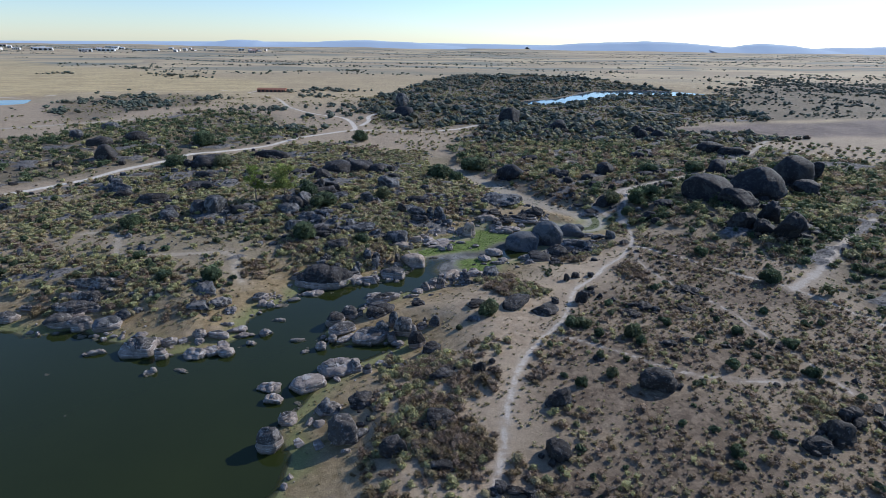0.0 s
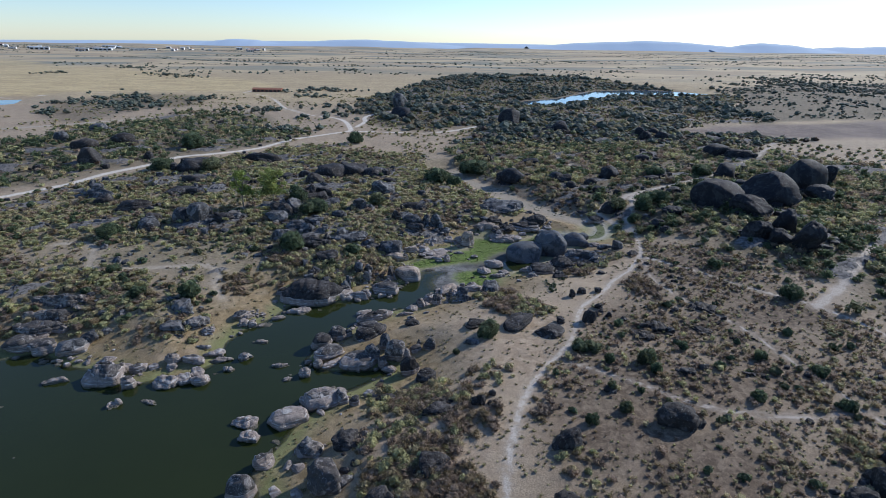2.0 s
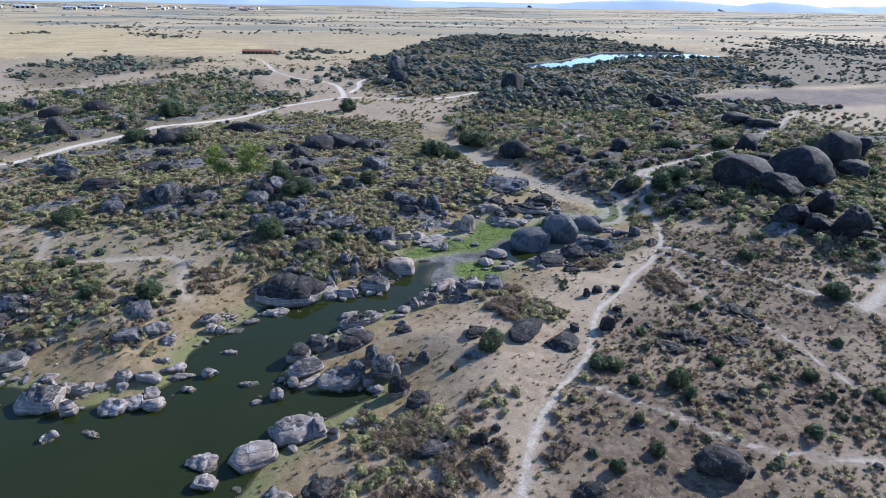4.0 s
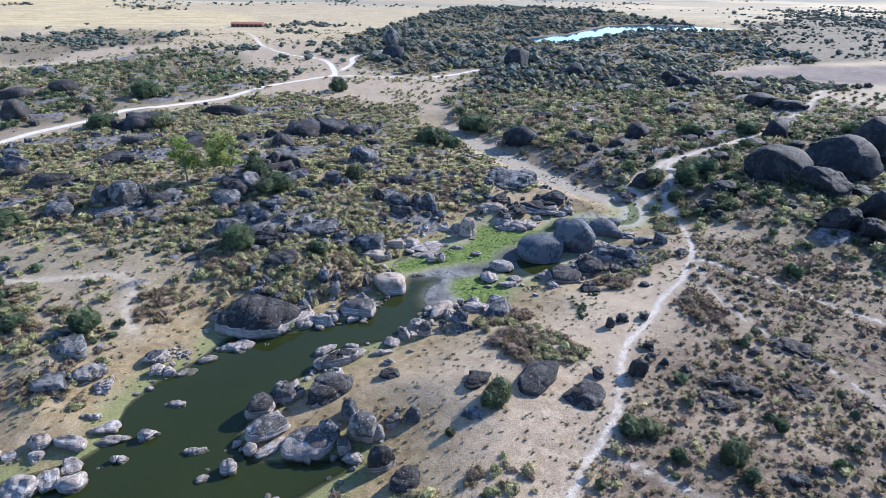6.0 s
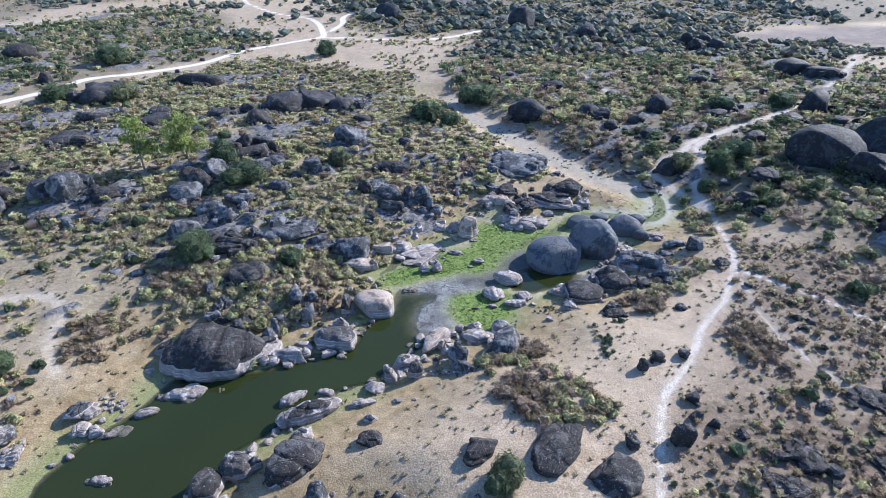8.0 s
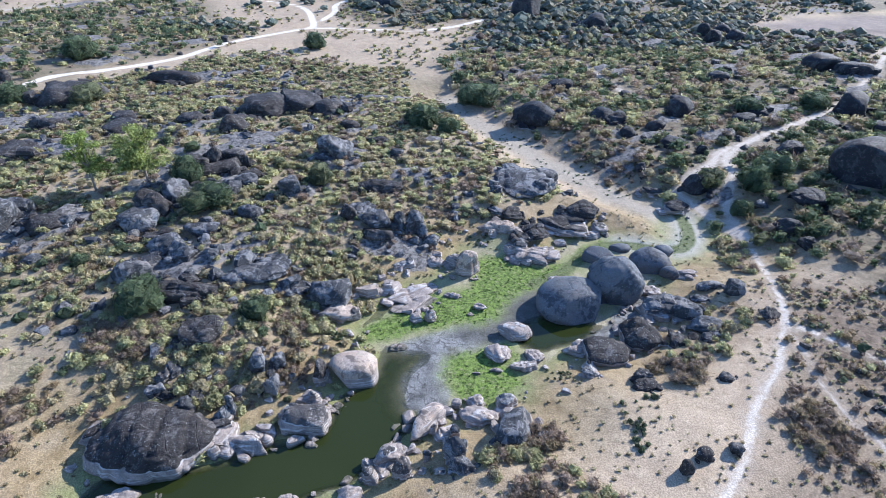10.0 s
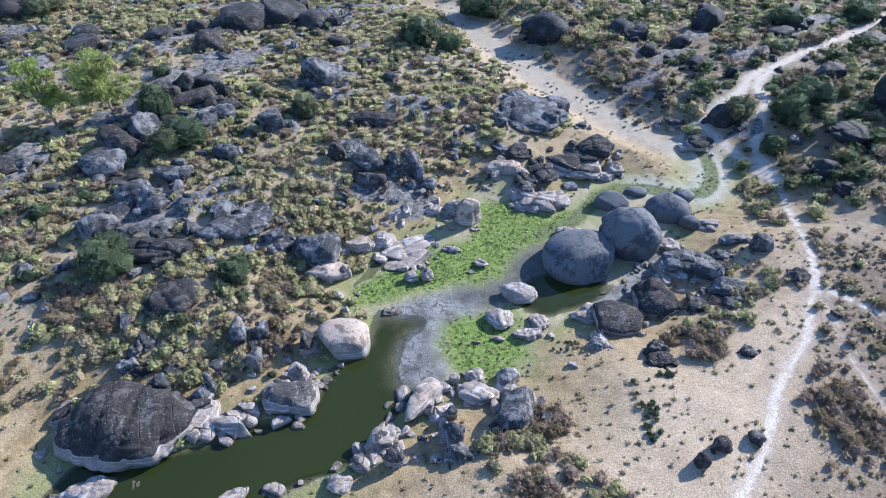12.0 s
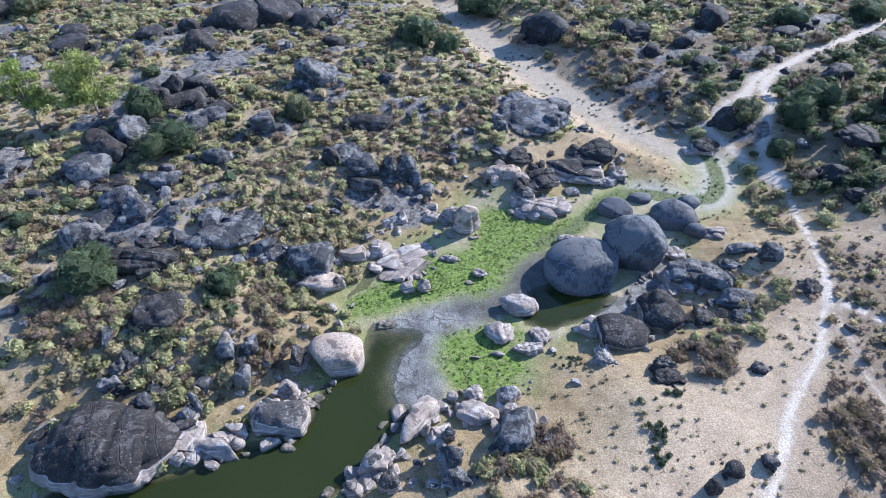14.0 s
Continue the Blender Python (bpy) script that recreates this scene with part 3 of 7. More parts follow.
gx, gy = np.meshgrid(xs, ys)
gz = land(gx, gy)
nx, ny = len(xs), len(ys)
k = np.arange(nx * ny).reshape(ny, nx)
quads = np.stack((k[:-1, :-1], k[:-1, 1:], k[1:, 1:], k[1:, :-1]), -1).reshape(-1, 4)
ground = tagged(mesh_object("ground", np.stack((gx, gy, gz), -1).reshape(-1, 3), quads, GROUND),
                "dry sandy ground with straw-coloured grass, trodden paths and cracked pond mud", "ground", kind="structure")


def mask(name, values):
    a = ground.data.attributes.new(name, 'FLOAT', 'POINT')
    a.data.foreach_set("value", np.ascontiguousarray(values, np.float32).ravel())


shore_d = edge_distance(gx, gy, BASIN)
mask("shore", shore_d)
mask("mud", np.minimum(edge_distance(gx, gy, GREY_MUD), edge_distance(gx, gy, GREY_EAST)))
mask("channel", line_distance(gx, gy, flow(CHANNEL, 1.0)))
mask("wet", edge_distance(gx, gy, WET_MUD))
mask("silt", edge_distance(gx, gy, MUDFLAT))
mask("weed", np.minimum(edge_distance(gx, gy, ALGAE_A), edge_distance(gx, gy, ALGAE_B)))
mask("bed", smooth(3, -3, line_distance(gx, gy, flow(RIVERBED)) - 4.2 + 3.0 * fractal(gx / 7, gy / 7, 0, 31)))
wob = 8 * fractal(gx / 25, gy / 25, 0, 41)
mask("grass", smooth(8, -8, np.minimum(edge_distance(gx, gy, HILL), edge_distance(gx, gy, BAND)) + wob))
mask("litter", smooth(6, -6, edge_distance(gx, gy, SCRUB) + wob * 0.7))
mask("rock", bare(gx, gy))
mask("wood", np.maximum(smooth(12, -12, np.minimum(edge_distance(gx, gy, WOOD), edge_distance(gx, gy, SCRUB_EAST)) + wob), 0.75 * smooth(12, -12, np.minimum(edge_distance(gx, gy, BAND), edge_distance(gx, gy, BAND_NORTH)) + wob)))
open_land = smooth(420, 600, gy + 0.25 * gx + 20 * fractal(gx / 90, gy / 90, 0, 43)) * (edge_distance(gx, gy, WOOD) > 0)
mask("gold", np.clip(smooth(15, -15, edge_distance(gx, gy, FIELD_GOLD) + wob) + 0.6 * open_land, 0, 1))
mask("brown", smooth(12, -12, edge_distance(gx, gy, FIELD_BROWN) + wob))
for kind in PATHS:
    mask(kind, path_distance(kind, gx, gy))

# water
WATER = material("pond_water", 0.06)
g = Graph(WATER)
g.colour(g.mix(g.noise(0.05, 3), (0.016, 0.022, 0.0055), (0.026, 0.034, 0.009)))
g.bsdf.inputs["Specular IOR Level"].default_value = 0.22
g.put(g.bsdf.inputs["Alpha"], g.step(g.attr("depth"), 0.0, 0.4, 0.35, 1.0))
g.bump(g.noise(1.6, 3), 0.06, 0.05)
LAKE_WATER = material("lake_water", 0.05)
g = Graph(LAKE_WATER)
g.colour((0.10, 0.15, 0.20))
g.bump(g.noise(0.8, 3), 0.05, 0.05)


def water_sheet(name, outline, mat, label):
    """A flat sheet of water inside an outline drawn a little wide of the shore."""
    bm = bmesh.new()
    bm.faces.new([bm.verts.new((x, y, WATER_Z)) for x, y in outline])
    bmesh.ops.triangulate(bm, faces=bm.faces[:])
    bmesh.ops.recalc_face_normals(bm, faces=bm.faces[:])
    me = bpy.data.meshes.new(name)
    bm.to_mesh(me)
    me.materials.append(mat)
    return tagged(new(name, me), label, "water", kind="structure")


wx_, wy_ = np.meshgrid(np.linspace(-232, 44, 151), np.linspace(4, 175, 96))
k = np.arange(wx_.size).reshape(wx_.shape)
pond = tagged(mesh_object("water", np.stack((wx_, wy_, np.full(wx_.shape, WATER_Z)), -1).reshape(-1, 3), np.stack((k[:-1, :-1], k[:-1, 1:], k[1:, 1:], k[1:, :-1]), -1).reshape(-1, 4), WATER),
              "still dark green pond water between granite boulders", "water", kind="structure")
depth = pond.data.attributes.new("depth", 'FLOAT', 'POINT')
depth.data.foreach_set("value", (WATER_Z - land(wx_, wy_)).astype(np.float32).ravel())
water_sheet("water", [(100, 590), (150, 592), (400, 690), (400, 820), (220, 805), (95, 660)], LAKE_WATER, "far pale lake reflecting the bright sky")
water_sheet("water", [(-560, 530), (-396, 545), (-385, 590), (-410, 625), (-560, 620)], LAKE_WATER, "far blue lake at the edge of a field")

# ---- rocks ----
rock_discs = []
heaps = {}


def sphere_mesh(sub):
    bm = bmesh.new()
    bmesh.ops.create_icosphere(bm, subdivisions=sub, radius=1.0)
    me = bpy.data.meshes.new("rock")
    bm.to_mesh(me)
    bm.free()
    return me


def rock_mesh(seed, sx, sy, sz, sub=4, cuts=5, rough=0.10, boxy=2.6, deep=0.35):
    """A weathered granite mass: rounded box cut by a few planes, parted along its joints into blocks that stand proud or sunk, and roughened; its foot reaches below the ground."""
    me = sphere_mesh(sub)
    n = len(me.vertices)
    p = np.empty(n * 3, np.float32)
    me.vertices.foreach_get("co", p)
    p = p.reshape(-1, 3).astype(float)
    rng = np.random.RandomState(seed)
    p /= (np.abs(p) ** boxy).sum(1, keepdims=True) ** (1 / boxy)
    for _ in range(cuts):
        way = rng.normal(size=3) * (1, 1, 0.55)
        way /= np.linalg.norm(way)
        over = p @ way - rng.uniform(0.5, 0.86)
        p -= np.outer(np.where(over > 0, over * 0.92, 0), way)
    off = rng.uniform(0, 90, 3)
    big = fractal(p[:, 0] * 1.3 + off[0], p[:, 1] * 1.3 + off[1], p[:, 2] * 1.3 + off[2], seed % 97, 2)
    p *= (1 + rough * 1.9 * big)[:, None]
    out = p / np.maximum(np.linalg.norm(p, axis=1, keepdims=True), 1e-6)
    p[:, 2] = np.where(p[:, 2] < -deep, -deep + (p[:, 2] + deep) * 0.3, p[:, 2])
    p *= (sx, sy, sz)
    # relief in metres
    size = max(sx, sy)
    deepness = rough / 0.11 * min(1.0, 0.3 + size / 6)
    q = p + off
    lift = 0.10 * deepness * (0.5 - np.abs(fractal(q[:, 0] / 1.9, q[:, 1] / 1.9, q[:, 2] / 1.9, seed % 83, 2))) + 0.05 * deepness * fractal(q[:, 0] / 0.7, q[:, 1] / 0.7, q[:, 2] / 0.7, seed % 89, 2)
    if rough > 0.07:
        turn = rng.uniform(0, 3.14)
        cell = np.zeros(n)
        for k, (a, tip) in enumerate(((turn, rng.uniform(-0.25, 0.25)), (turn + rng.uniform(1.2, 1.9), rng.uniform(-0.25, 0.25)), (rng.uniform(0, 6.28), 1.4))):
            way = np.array((math.cos(a) * math.cos(tip), math.sin(a) * math.cos(tip), math.sin(tip)))
            apart = rng.uniform(0.55, 0.95) * max(1.5, size * 0.75) * (0.6 if k == 2 else 1.0)
            u = p @ way / apart + 0.10 * fractal(q[:, 0] / 3, q[:, 1] / 3, q[:, 2] / 3, seed % 79 + k, 2) + rng.uniform(0, 1)
            gap = np.abs(u - np.round(u)) * apart
            lift -= 0.42 * deepness * rng.uniform(0.4, 1.2) * np.exp(-(gap / (0.11 + 0.016 * size)) ** 2)
            cell += np.round(u) * (17.3, 5.7, 31.1)[k]
        jump = np.abs(np.sin(cell * 12.9898 + seed) * 43758.5453) % 1.0 - 0.5
        lift += jump * 0.20 * deepness
    p += out * lift[:, None]
    me.vertices.foreach_set("co", p.astype(np.float32).ravel())
    me.polygons.foreach_set("use_smooth", np.full(len(me.polygons), True))
    me.update()
    return me


def boulder(x, y, w, d, h, yaw=0, z=None, mat=None, lean=0, cuts=5, rough=0.085, boxy=2.35, deep=0.35, name="boulder", label="rounded grey granite boulder with dark lichen, half sunk in the ground"):
    """One rock, w by d on the plan and h above the ground."""
    seed = int(abs(x * 131 + y * 17 + w * 7)) % 99991
    size = max(w, d)
    ob = new(name, rock_mesh(seed, w / 2, d / 2, h / 1.32, 5 if size > 9 and y < 205 else 3 if y > 240 or size < 2.6 else 4, cuts, rough, boxy, deep))
    foot = float(land(x, y)) if z is None else z
    ob.matrix_world = pose(x, y, foot + h * 0.24, lean, 0, yaw)
    ob.data.materials.append(mat or GRANITE)
    rock_discs.append((x, y, size / 2))
    if rough > 0.08 and size > 2.2:
        rng = np.random.RandomState(seed + 5)
        n = 3 + int(size / 3)
        a, r = rng.uniform(0, 6.28, n), rng.uniform(0.75, 1.15, n)
        heaps.setdefault(ob.data.materials[0], []).append(np.stack((x + w / 2 * r * np.cos(a), y + d / 2 * r * np.sin(a), size * rng.uniform(0.12, 0.4, n)), -1))
    return tagged(ob, label, "boulder")


# boulders, stretch by stretch
LABEL = "rounded grey granite boulder among cracked mud and pond weed"
boulder(33.5, 171.1, 13.0, 11.1, 4.8, 4, mat=BOULDER, cuts=2, rough=0.045, boxy=2.15, deep=0.75, label="huge smooth dark grey boulder standing in a shallow pool")
boulder(42.1, 174.8, 10.5, 8.9, 7.6, 4, mat=BOULDER, cuts=3, rough=0.076, boxy=2.2, deep=0.6, label="great dark grey boulder split across, beside its larger neighbour")
boulder(42.3, 185.6, 6.3, 5.3, 2.9, -15, lean=14, mat=BOULDER, cuts=3, rough=0.06, boxy=2.2, deep=0.6, label=LABEL)
boulder(52.5, 183.7, 8.2, 7.0, 3.4, 4, lean=14, mat=BOULDER, cuts=3, rough=0.06, boxy=2.2, deep=0.6, label=LABEL)
boulder(56.2, 187.0, 4.3, 3.7, 2.6, 4, lean=14, mat=BOULDER, cuts=3, rough=0.06, boxy=2.2, deep=0.6, label=LABEL)
boulder(48.1, 189.6, 4.7, 2.6, 1.2, 4, lean=14, mat=BOULDER, cuts=3, rough=0.06, boxy=2.2, deep=0.6, label=LABEL)
boulder(54.6, 179.4, 3.7, 3.1, 2.4, -1, lean=14, mat=BOULDER, cuts=3, rough=0.06, boxy=2.2, deep=0.6, label=LABEL)
boulder(57.9, 179.5, 5.8, 2.6, 1.1, -1, mat=GRANITE, label=LABEL)
boulder(33.3, 178.3, 5.3, 2.9, 1.4, 6, mat=GRANITE, label=LABEL)
boulder(22.1, 163.7, 6.1, 3.9, 1.9, 4, z=-5.19, mat=GRANITE, cuts=4, rough=0.078, boxy=2.25, label=LABEL)
boulder(19.0, 159.0, 4.8, 4.1, 1.5, 14, z=-5.20, mat=GRANITE, cuts=4, rough=0.078, boxy=2.25, label=LABEL)
boulder(24.6, 158.2, 3.8, 3.3, 1.0, -5, z=-5.18, mat=GRANITE_PALE, cuts=4, rough=0.078, boxy=2.25, label=LABEL)
boulder(22.5, 156.0, 4.7, 2.6, 1.2, 12, z=-5.20, mat=GRANITE_PALE, cuts=4, rough=0.078, boxy=2.25, label=LABEL)
boulder(18.2, 155.3, 2.3, 1.1, 0.5, -10, z=-5.21, mat=GRANITE_PALE, cuts=4, rough=0.078, boxy=2.25, label=LABEL)
boulder(15.1, 154.8, 1.4, 0.6, 0.4, -9, z=-5.19, mat=GRANITE_PALE, cuts=4, rough=0.078, boxy=2.25, label=LABEL)
boulder(17.1, 170.7, 2.7, 2.3, 1.0, 4, z=-5.22, mat=GRANITE_PALE, cuts=4, rough=0.078, boxy=2.25, label=LABEL)
boulder(12.2, 174.1, 3.7, 1.7, 0.7, -12, z=-5.20, mat=GRANITE_PALE, cuts=4, rough=0.078, boxy=2.25, label=LABEL)
boulder(8.1, 167.7, 2.1, 1.8, 2.3, -6, z=-5.23, mat=GRANITE_PALE, cuts=4, rough=0.078, boxy=2.25, label=LABEL)
boulder(5.6, 167.6, 2.6, 2.2, 1.5, 7, z=-5.22, mat=GRANITE_PALE, cuts=4, rough=0.078, boxy=2.25, label=LABEL)
boulder(2.7, 160.9, 3.7, 1.7, 0.7, 4, z=-5.45, mat=GRANITE_PALE, cuts=4, rough=0.078, boxy=2.25, label=LABEL)
boulder(15.2, 169.0, 1.4, 1.1, 0.4, -13, z=-5.16, mat=GRANITE_PALE, cuts=4, rough=0.078, boxy=2.25, label=LABEL)
LABEL = "weathered dark granite boulder in a pile beside the sandy beach"
boulder(35.7, 157.7, 8.8, 6.6, 2.6, 4, mat=GRANITE_DARK, label=LABEL)
boulder(33.5, 159.2, 5.0, 4.2, 1.5, -13, mat=GRANITE_PALE, label=LABEL)
boulder(31.4, 158.6, 3.7, 3.1, 1.3, 2, mat=GRANITE_PALE, label=LABEL)
boulder(43.1, 161.4, 8.8, 7.5, 3.2, 4, mat=GRANITE_DARK, label=LABEL)
boulder(32.3, 152.9, 3.3, 2.8, 1.0, -9, mat=GRANITE, label=LABEL)
boulder(50.2, 168.6, 9.6, 6.7, 2.4, 4, mat=GRANITE, label=LABEL)
boulder(39.6, 149.4, 4.3, 2.8, 1.1, -3, mat=GRANITE_DARK, label=LABEL)
boulder(39.3, 151.3, 3.7, 3.1, 1.7, -3, mat=GRANITE_DARK, label=LABEL)
boulder(53.5, 161.9, 6.4, 5.1, 1.7, 10, mat=GRANITE, label=LABEL)
boulder(52.4, 166.2, 5.2, 4.4, 2.9, 6, mat=GRANITE, label=LABEL)
boulder(51.2, 150.0, 2.6, 2.0, 0.7, 15, mat=GRANITE_DARK, label=LABEL)
boulder(64.4, 163.3, 3.8, 3.2, 1.5, 6, mat=GRANITE_DARK, label=LABEL)
boulder(62.3, 170.8, 4.1, 3.5, 2.9, -1, mat=GRANITE, label=LABEL)
boulder(59.6, 173.6, 5.5, 2.5, 1.4, 6, mat=GRANITE, label=LABEL)
boulder(48.1, 160.1, 4.9, 4.1, 1.3, 7, mat=GRANITE_DARK, label=LABEL)
boulder(49.4, 174.8, 4.7, 3.7, 1.2, -15, mat=GRANITE_PALE, label=LABEL)
boulder(56.5, 170.3, 3.6, 3.0, 1.1, -1, mat=GRANITE, label=LABEL)
boulder(46.1, 137.2, 2.2, 1.9, 1.4, -9, mat=GRANITE_DARK, label=LABEL)
boulder(41.7, 136.6, 2.5, 2.1, 1.4, -10, mat=GRANITE_DARK, label=LABEL)
boulder(38.7, 134.6, 1.8, 1.5, 2.0, -5, mat=GRANITE_DARK, label=LABEL)
LABEL = "pale washed granite boulder on the south bank of the pond"
boulder(19.3, 142.8, 7.9, 5.0, 3.2, 28, mat=GRANITE, label=LABEL)
boulder(18.7, 148.4, 3.8, 3.2, 2.0, 7, z=-5.03, mat=GRANITE, cuts=4, rough=0.078, boxy=2.25, label=LABEL)
boulder(14.4, 149.1, 3.1, 2.6, 1.7, -11, z=-5.28, mat=GRANITE, cuts=4, rough=0.078, boxy=2.25, label=LABEL)
boulder(14.7, 145.5, 6.3, 4.0, 1.5, -3, mat=GRANITE_TAN, label=LABEL)
boulder(19.0, 145.6, 3.5, 3.0, 1.4, 15, mat=GRANITE_PALE, label=LABEL)
boulder(7.3, 145.1, 7.7, 4.2, 2.2, 47, mat=GRANITE_TAN, label=LABEL)
boulder(2.5, 139.9, 4.5, 3.5, 2.0, 47, mat=GRANITE_PALE, label=LABEL)
boulder(11.1, 142.9, 2.1, 1.7, 2.3, -15, mat=GRANITE, label=LABEL)
boulder(10.7, 139.7, 3.9, 3.3, 3.9, -5, mat=GRANITE, label=LABEL)
boulder(11.7, 148.4, 1.7, 1.5, 1.9, -8, mat=GRANITE, label=LABEL)
boulder(8.4, 143.6, 1.6, 1.4, 1.8, 3, mat=GRANITE_PALE, label=LABEL)
boulder(4.2, 137.4, 2.8, 2.4, 3.1, -10, mat=GRANITE_PALE, label=LABEL)
boulder(7.4, 139.2, 1.7, 1.4, 1.7, 15, mat=GRANITE, label=LABEL)
boulder(0.1, 136.7, 2.5, 2.1, 2.6, 6, mat=GRANITE_PALE, label=LABEL)
boulder(11.8, 137.2, 3.7, 3.2, 1.7, -3, mat=GRANITE, label=LABEL)
LABEL = "banded granite rock with a pale waterline on the north bank"
boulder(-28.6, 142.5, 15.2, 10.8, 4.9, 4, z=-5.40, mat=GRANITE_DARK, cuts=0, rough=0.12, boxy=2.1, label="massive dark-topped granite whaleback with pale waterline bands above the pond")
boulder(-31.0, 145.9, 4.1, 2.7, 1.1, 7, mat=GRANITE, label=LABEL)
boulder(-27.0, 147.2, 3.0, 2.6, 1.5, -9, mat=GRANITE, label=LABEL)
boulder(-29.6, 149.2, 3.2, 1.9, 0.8, -1, mat=GRANITE_DARK, label=LABEL)
boulder(-20.6, 145.7, 2.8, 2.4, 3.0, -12, mat=GRANITE, label=LABEL)
boulder(-21.2, 143.8, 1.8, 1.5, 1.9, -8, mat=GRANITE, label=LABEL)
boulder(-16.4, 142.0, 6.7, 3.0, 1.9, -5, z=-5.40, mat=GRANITE_PALE, label=LABEL)
boulder(-20.4, 140.6, 2.0, 1.7, 2.3, 6, z=-5.40, mat=GRANITE_PALE, label=LABEL)
boulder(-14.3, 142.7, 2.0, 1.7, 1.9, 11, z=-5.40, mat=GRANITE_PALE, label=LABEL)
boulder(-17.5, 153.9, 2.8, 2.4, 3.1, -3, mat=GRANITE, label=LABEL)
boulder(-15.1, 154.8, 2.6, 2.2, 2.1, 11, mat=GRANITE, label=LABEL)
boulder(-15.1, 150.8, 3.2, 2.7, 3.4, 3, mat=GRANITE, label=LABEL)
boulder(-9.4, 145.7, 7.3, 6.2, 2.9, -13, z=-5.40, mat=GRANITE_PALE, label=LABEL)
boulder(-11.7, 147.2, 3.5, 3.0, 1.5, -10, mat=GRANITE, label=LABEL)
boulder(-8.6, 153.8, 3.3, 2.8, 3.7, -11, mat=GRANITE_DARK, label=LABEL)
boulder(-3.9, 154.8, 7.5, 6.3, 3.6, 7, z=-5.40, mat=GRANITE_TAN, cuts=3, rough=0.05, boxy=3, label="smooth pinkish granite dome with white waterline rings at the pond")
boulder(-4.0, 160.1, 1.8, 1.5, 1.7, -10, mat=GRANITE, label=LABEL)
boulder(-7.9, 167.9, 7.7, 4.6, 2.0, 2, mat=GRANITE_TAN, label=LABEL)
boulder(-9.1, 172.4, 8.0, 6.8, 4.5, -1, mat=GRANITE, label=LABEL)
boulder(-5.0, 168.0, 2.1, 1.8, 2.3, -15, mat=GRANITE_PALE, label=LABEL)
boulder(-9.0, 149.6, 2.2, 1.9, 1.8, 1, mat=GRANITE_PALE, label=LABEL)
boulder(-7.5, 149.0, 1.7, 1.5, 0.9, 5, mat=GRANITE_PALE, label=LABEL)
boulder(-6.8, 150.1, 1.5, 1.2, 0.6, 13, mat=GRANITE_PALE, label=LABEL)
boulder(15.5, 181.5, 5.3, 4.5, 5.2, 9, z=-5.40, mat=GRANITE_TAN, label=LABEL)
boulder(13.1, 184.6, 4.0, 3.4, 2.8, 6, z=-5.40, mat=GRANITE_PALE, label=LABEL)
boulder(9.6, 184.1, 4.0, 2.4, 1.1, 6, mat=GRANITE_TAN, label=LABEL)
boulder(3.6, 174.4, 12.6, 5.0, 1.0, 31, mat=GRANITE_TAN, label=LABEL)
boulder(5.2, 172.1, 9.4, 4.5, 0.5, 37, mat=GRANITE_TAN, label=LABEL)
LABEL = "broad dark granite outcrop above the green mudflat"
boulder(37.4, 197.7, 14.1, 12.0, 1.8, 4, mat=GRANITE_DARK, rough=0.16, cuts=8, label=LABEL)
boulder(40.9, 200.7, 7.9, 6.7, 2.1, -2, mat=GRANITE_DARK, label=LABEL)
boulder(28.4, 193.3, 10.5, 8.0, 1.8, 4, mat=GRANITE_DARK, rough=0.16, cuts=8, label=LABEL)
boulder(29.7, 187.5, 12.2, 5.9, 1.8, 4, mat=GRANITE, rough=0.16, cuts=8, label=LABEL)
boulder(43.0, 202.7, 9.1, 7.7, 3.1, 4, mat=GRANITE_DARK, label=LABEL)
boulder(45.6, 196.5, 4.4, 3.7, 2.1, 15, mat=GRANITE_PALE, label=LABEL)
boulder(28.7, 214.1, 15.2, 16.8, 1.8, 4, mat=GRANITE, rough=0.16, cuts=8, label=LABEL)
boulder(37.1, 218.9, 7.5, 6.4, 3.1, -12, mat=GRANITE, label=LABEL)
boulder(35.4, 210.4, 5.9, 5.0, 3.3, 15, mat=GRANITE, label=LABEL)
boulder(23.2, 200.9, 4.4, 3.8, 1.3, -12, mat=GRANITE, label=LABEL)
boulder(26.4, 199.8, 5.5, 4.7, 1.6, 6, mat=GRANITE_DARK, label=LABEL)
boulder(41.6, 210.7, 4.8, 2.1, 0.9, 15, mat=GRANITE, label=LABEL)
boulder(22.7, 195.7, 8.6, 3.9, 1.9, 4, mat=GRANITE_TAN, label=LABEL)
LABEL = "lichen-covered grey granite boulder among broom shrubs"
boulder(-15.5, 225.9, 10.0, 8.5, 5.4, 4, mat=GRANITE, label=LABEL)
boulder(-18.5, 223.0, 7.5, 4.8, 1.9, 9, mat=GRANITE, label=LABEL)
boulder(-46.9, 201.2, 8.1, 6.9, 4.3, 4, mat=GRANITE, label=LABEL)
boulder(-49.6, 190.4, 9.0, 7.7, 3.3, 4, mat=GRANITE, label=LABEL)
boulder(-47.8, 195.1, 6.1, 5.2, 4.3, 6, mat=GRANITE_DARK, label=LABEL)
boulder(-51.0, 198.0, 6.2, 5.3, 3.3, 2, mat=GRANITE_DARK, label=LABEL)
boulder(-45.5, 213.9, 6.1, 5.2, 5.4, 5, mat=GRANITE_DARK, label=LABEL)
boulder(-43.2, 216.5, 4.9, 4.1, 5.0, 4, mat=GRANITE_DARK, label=LABEL)
boulder(-38.8, 218.1, 8.6, 7.3, 3.5, 4, mat=GRANITE_DARK, label=LABEL)
boulder(-40.4, 213.2, 16.0, 5.0, 2.0, 31, mat=GRANITE_DARK, label=LABEL)
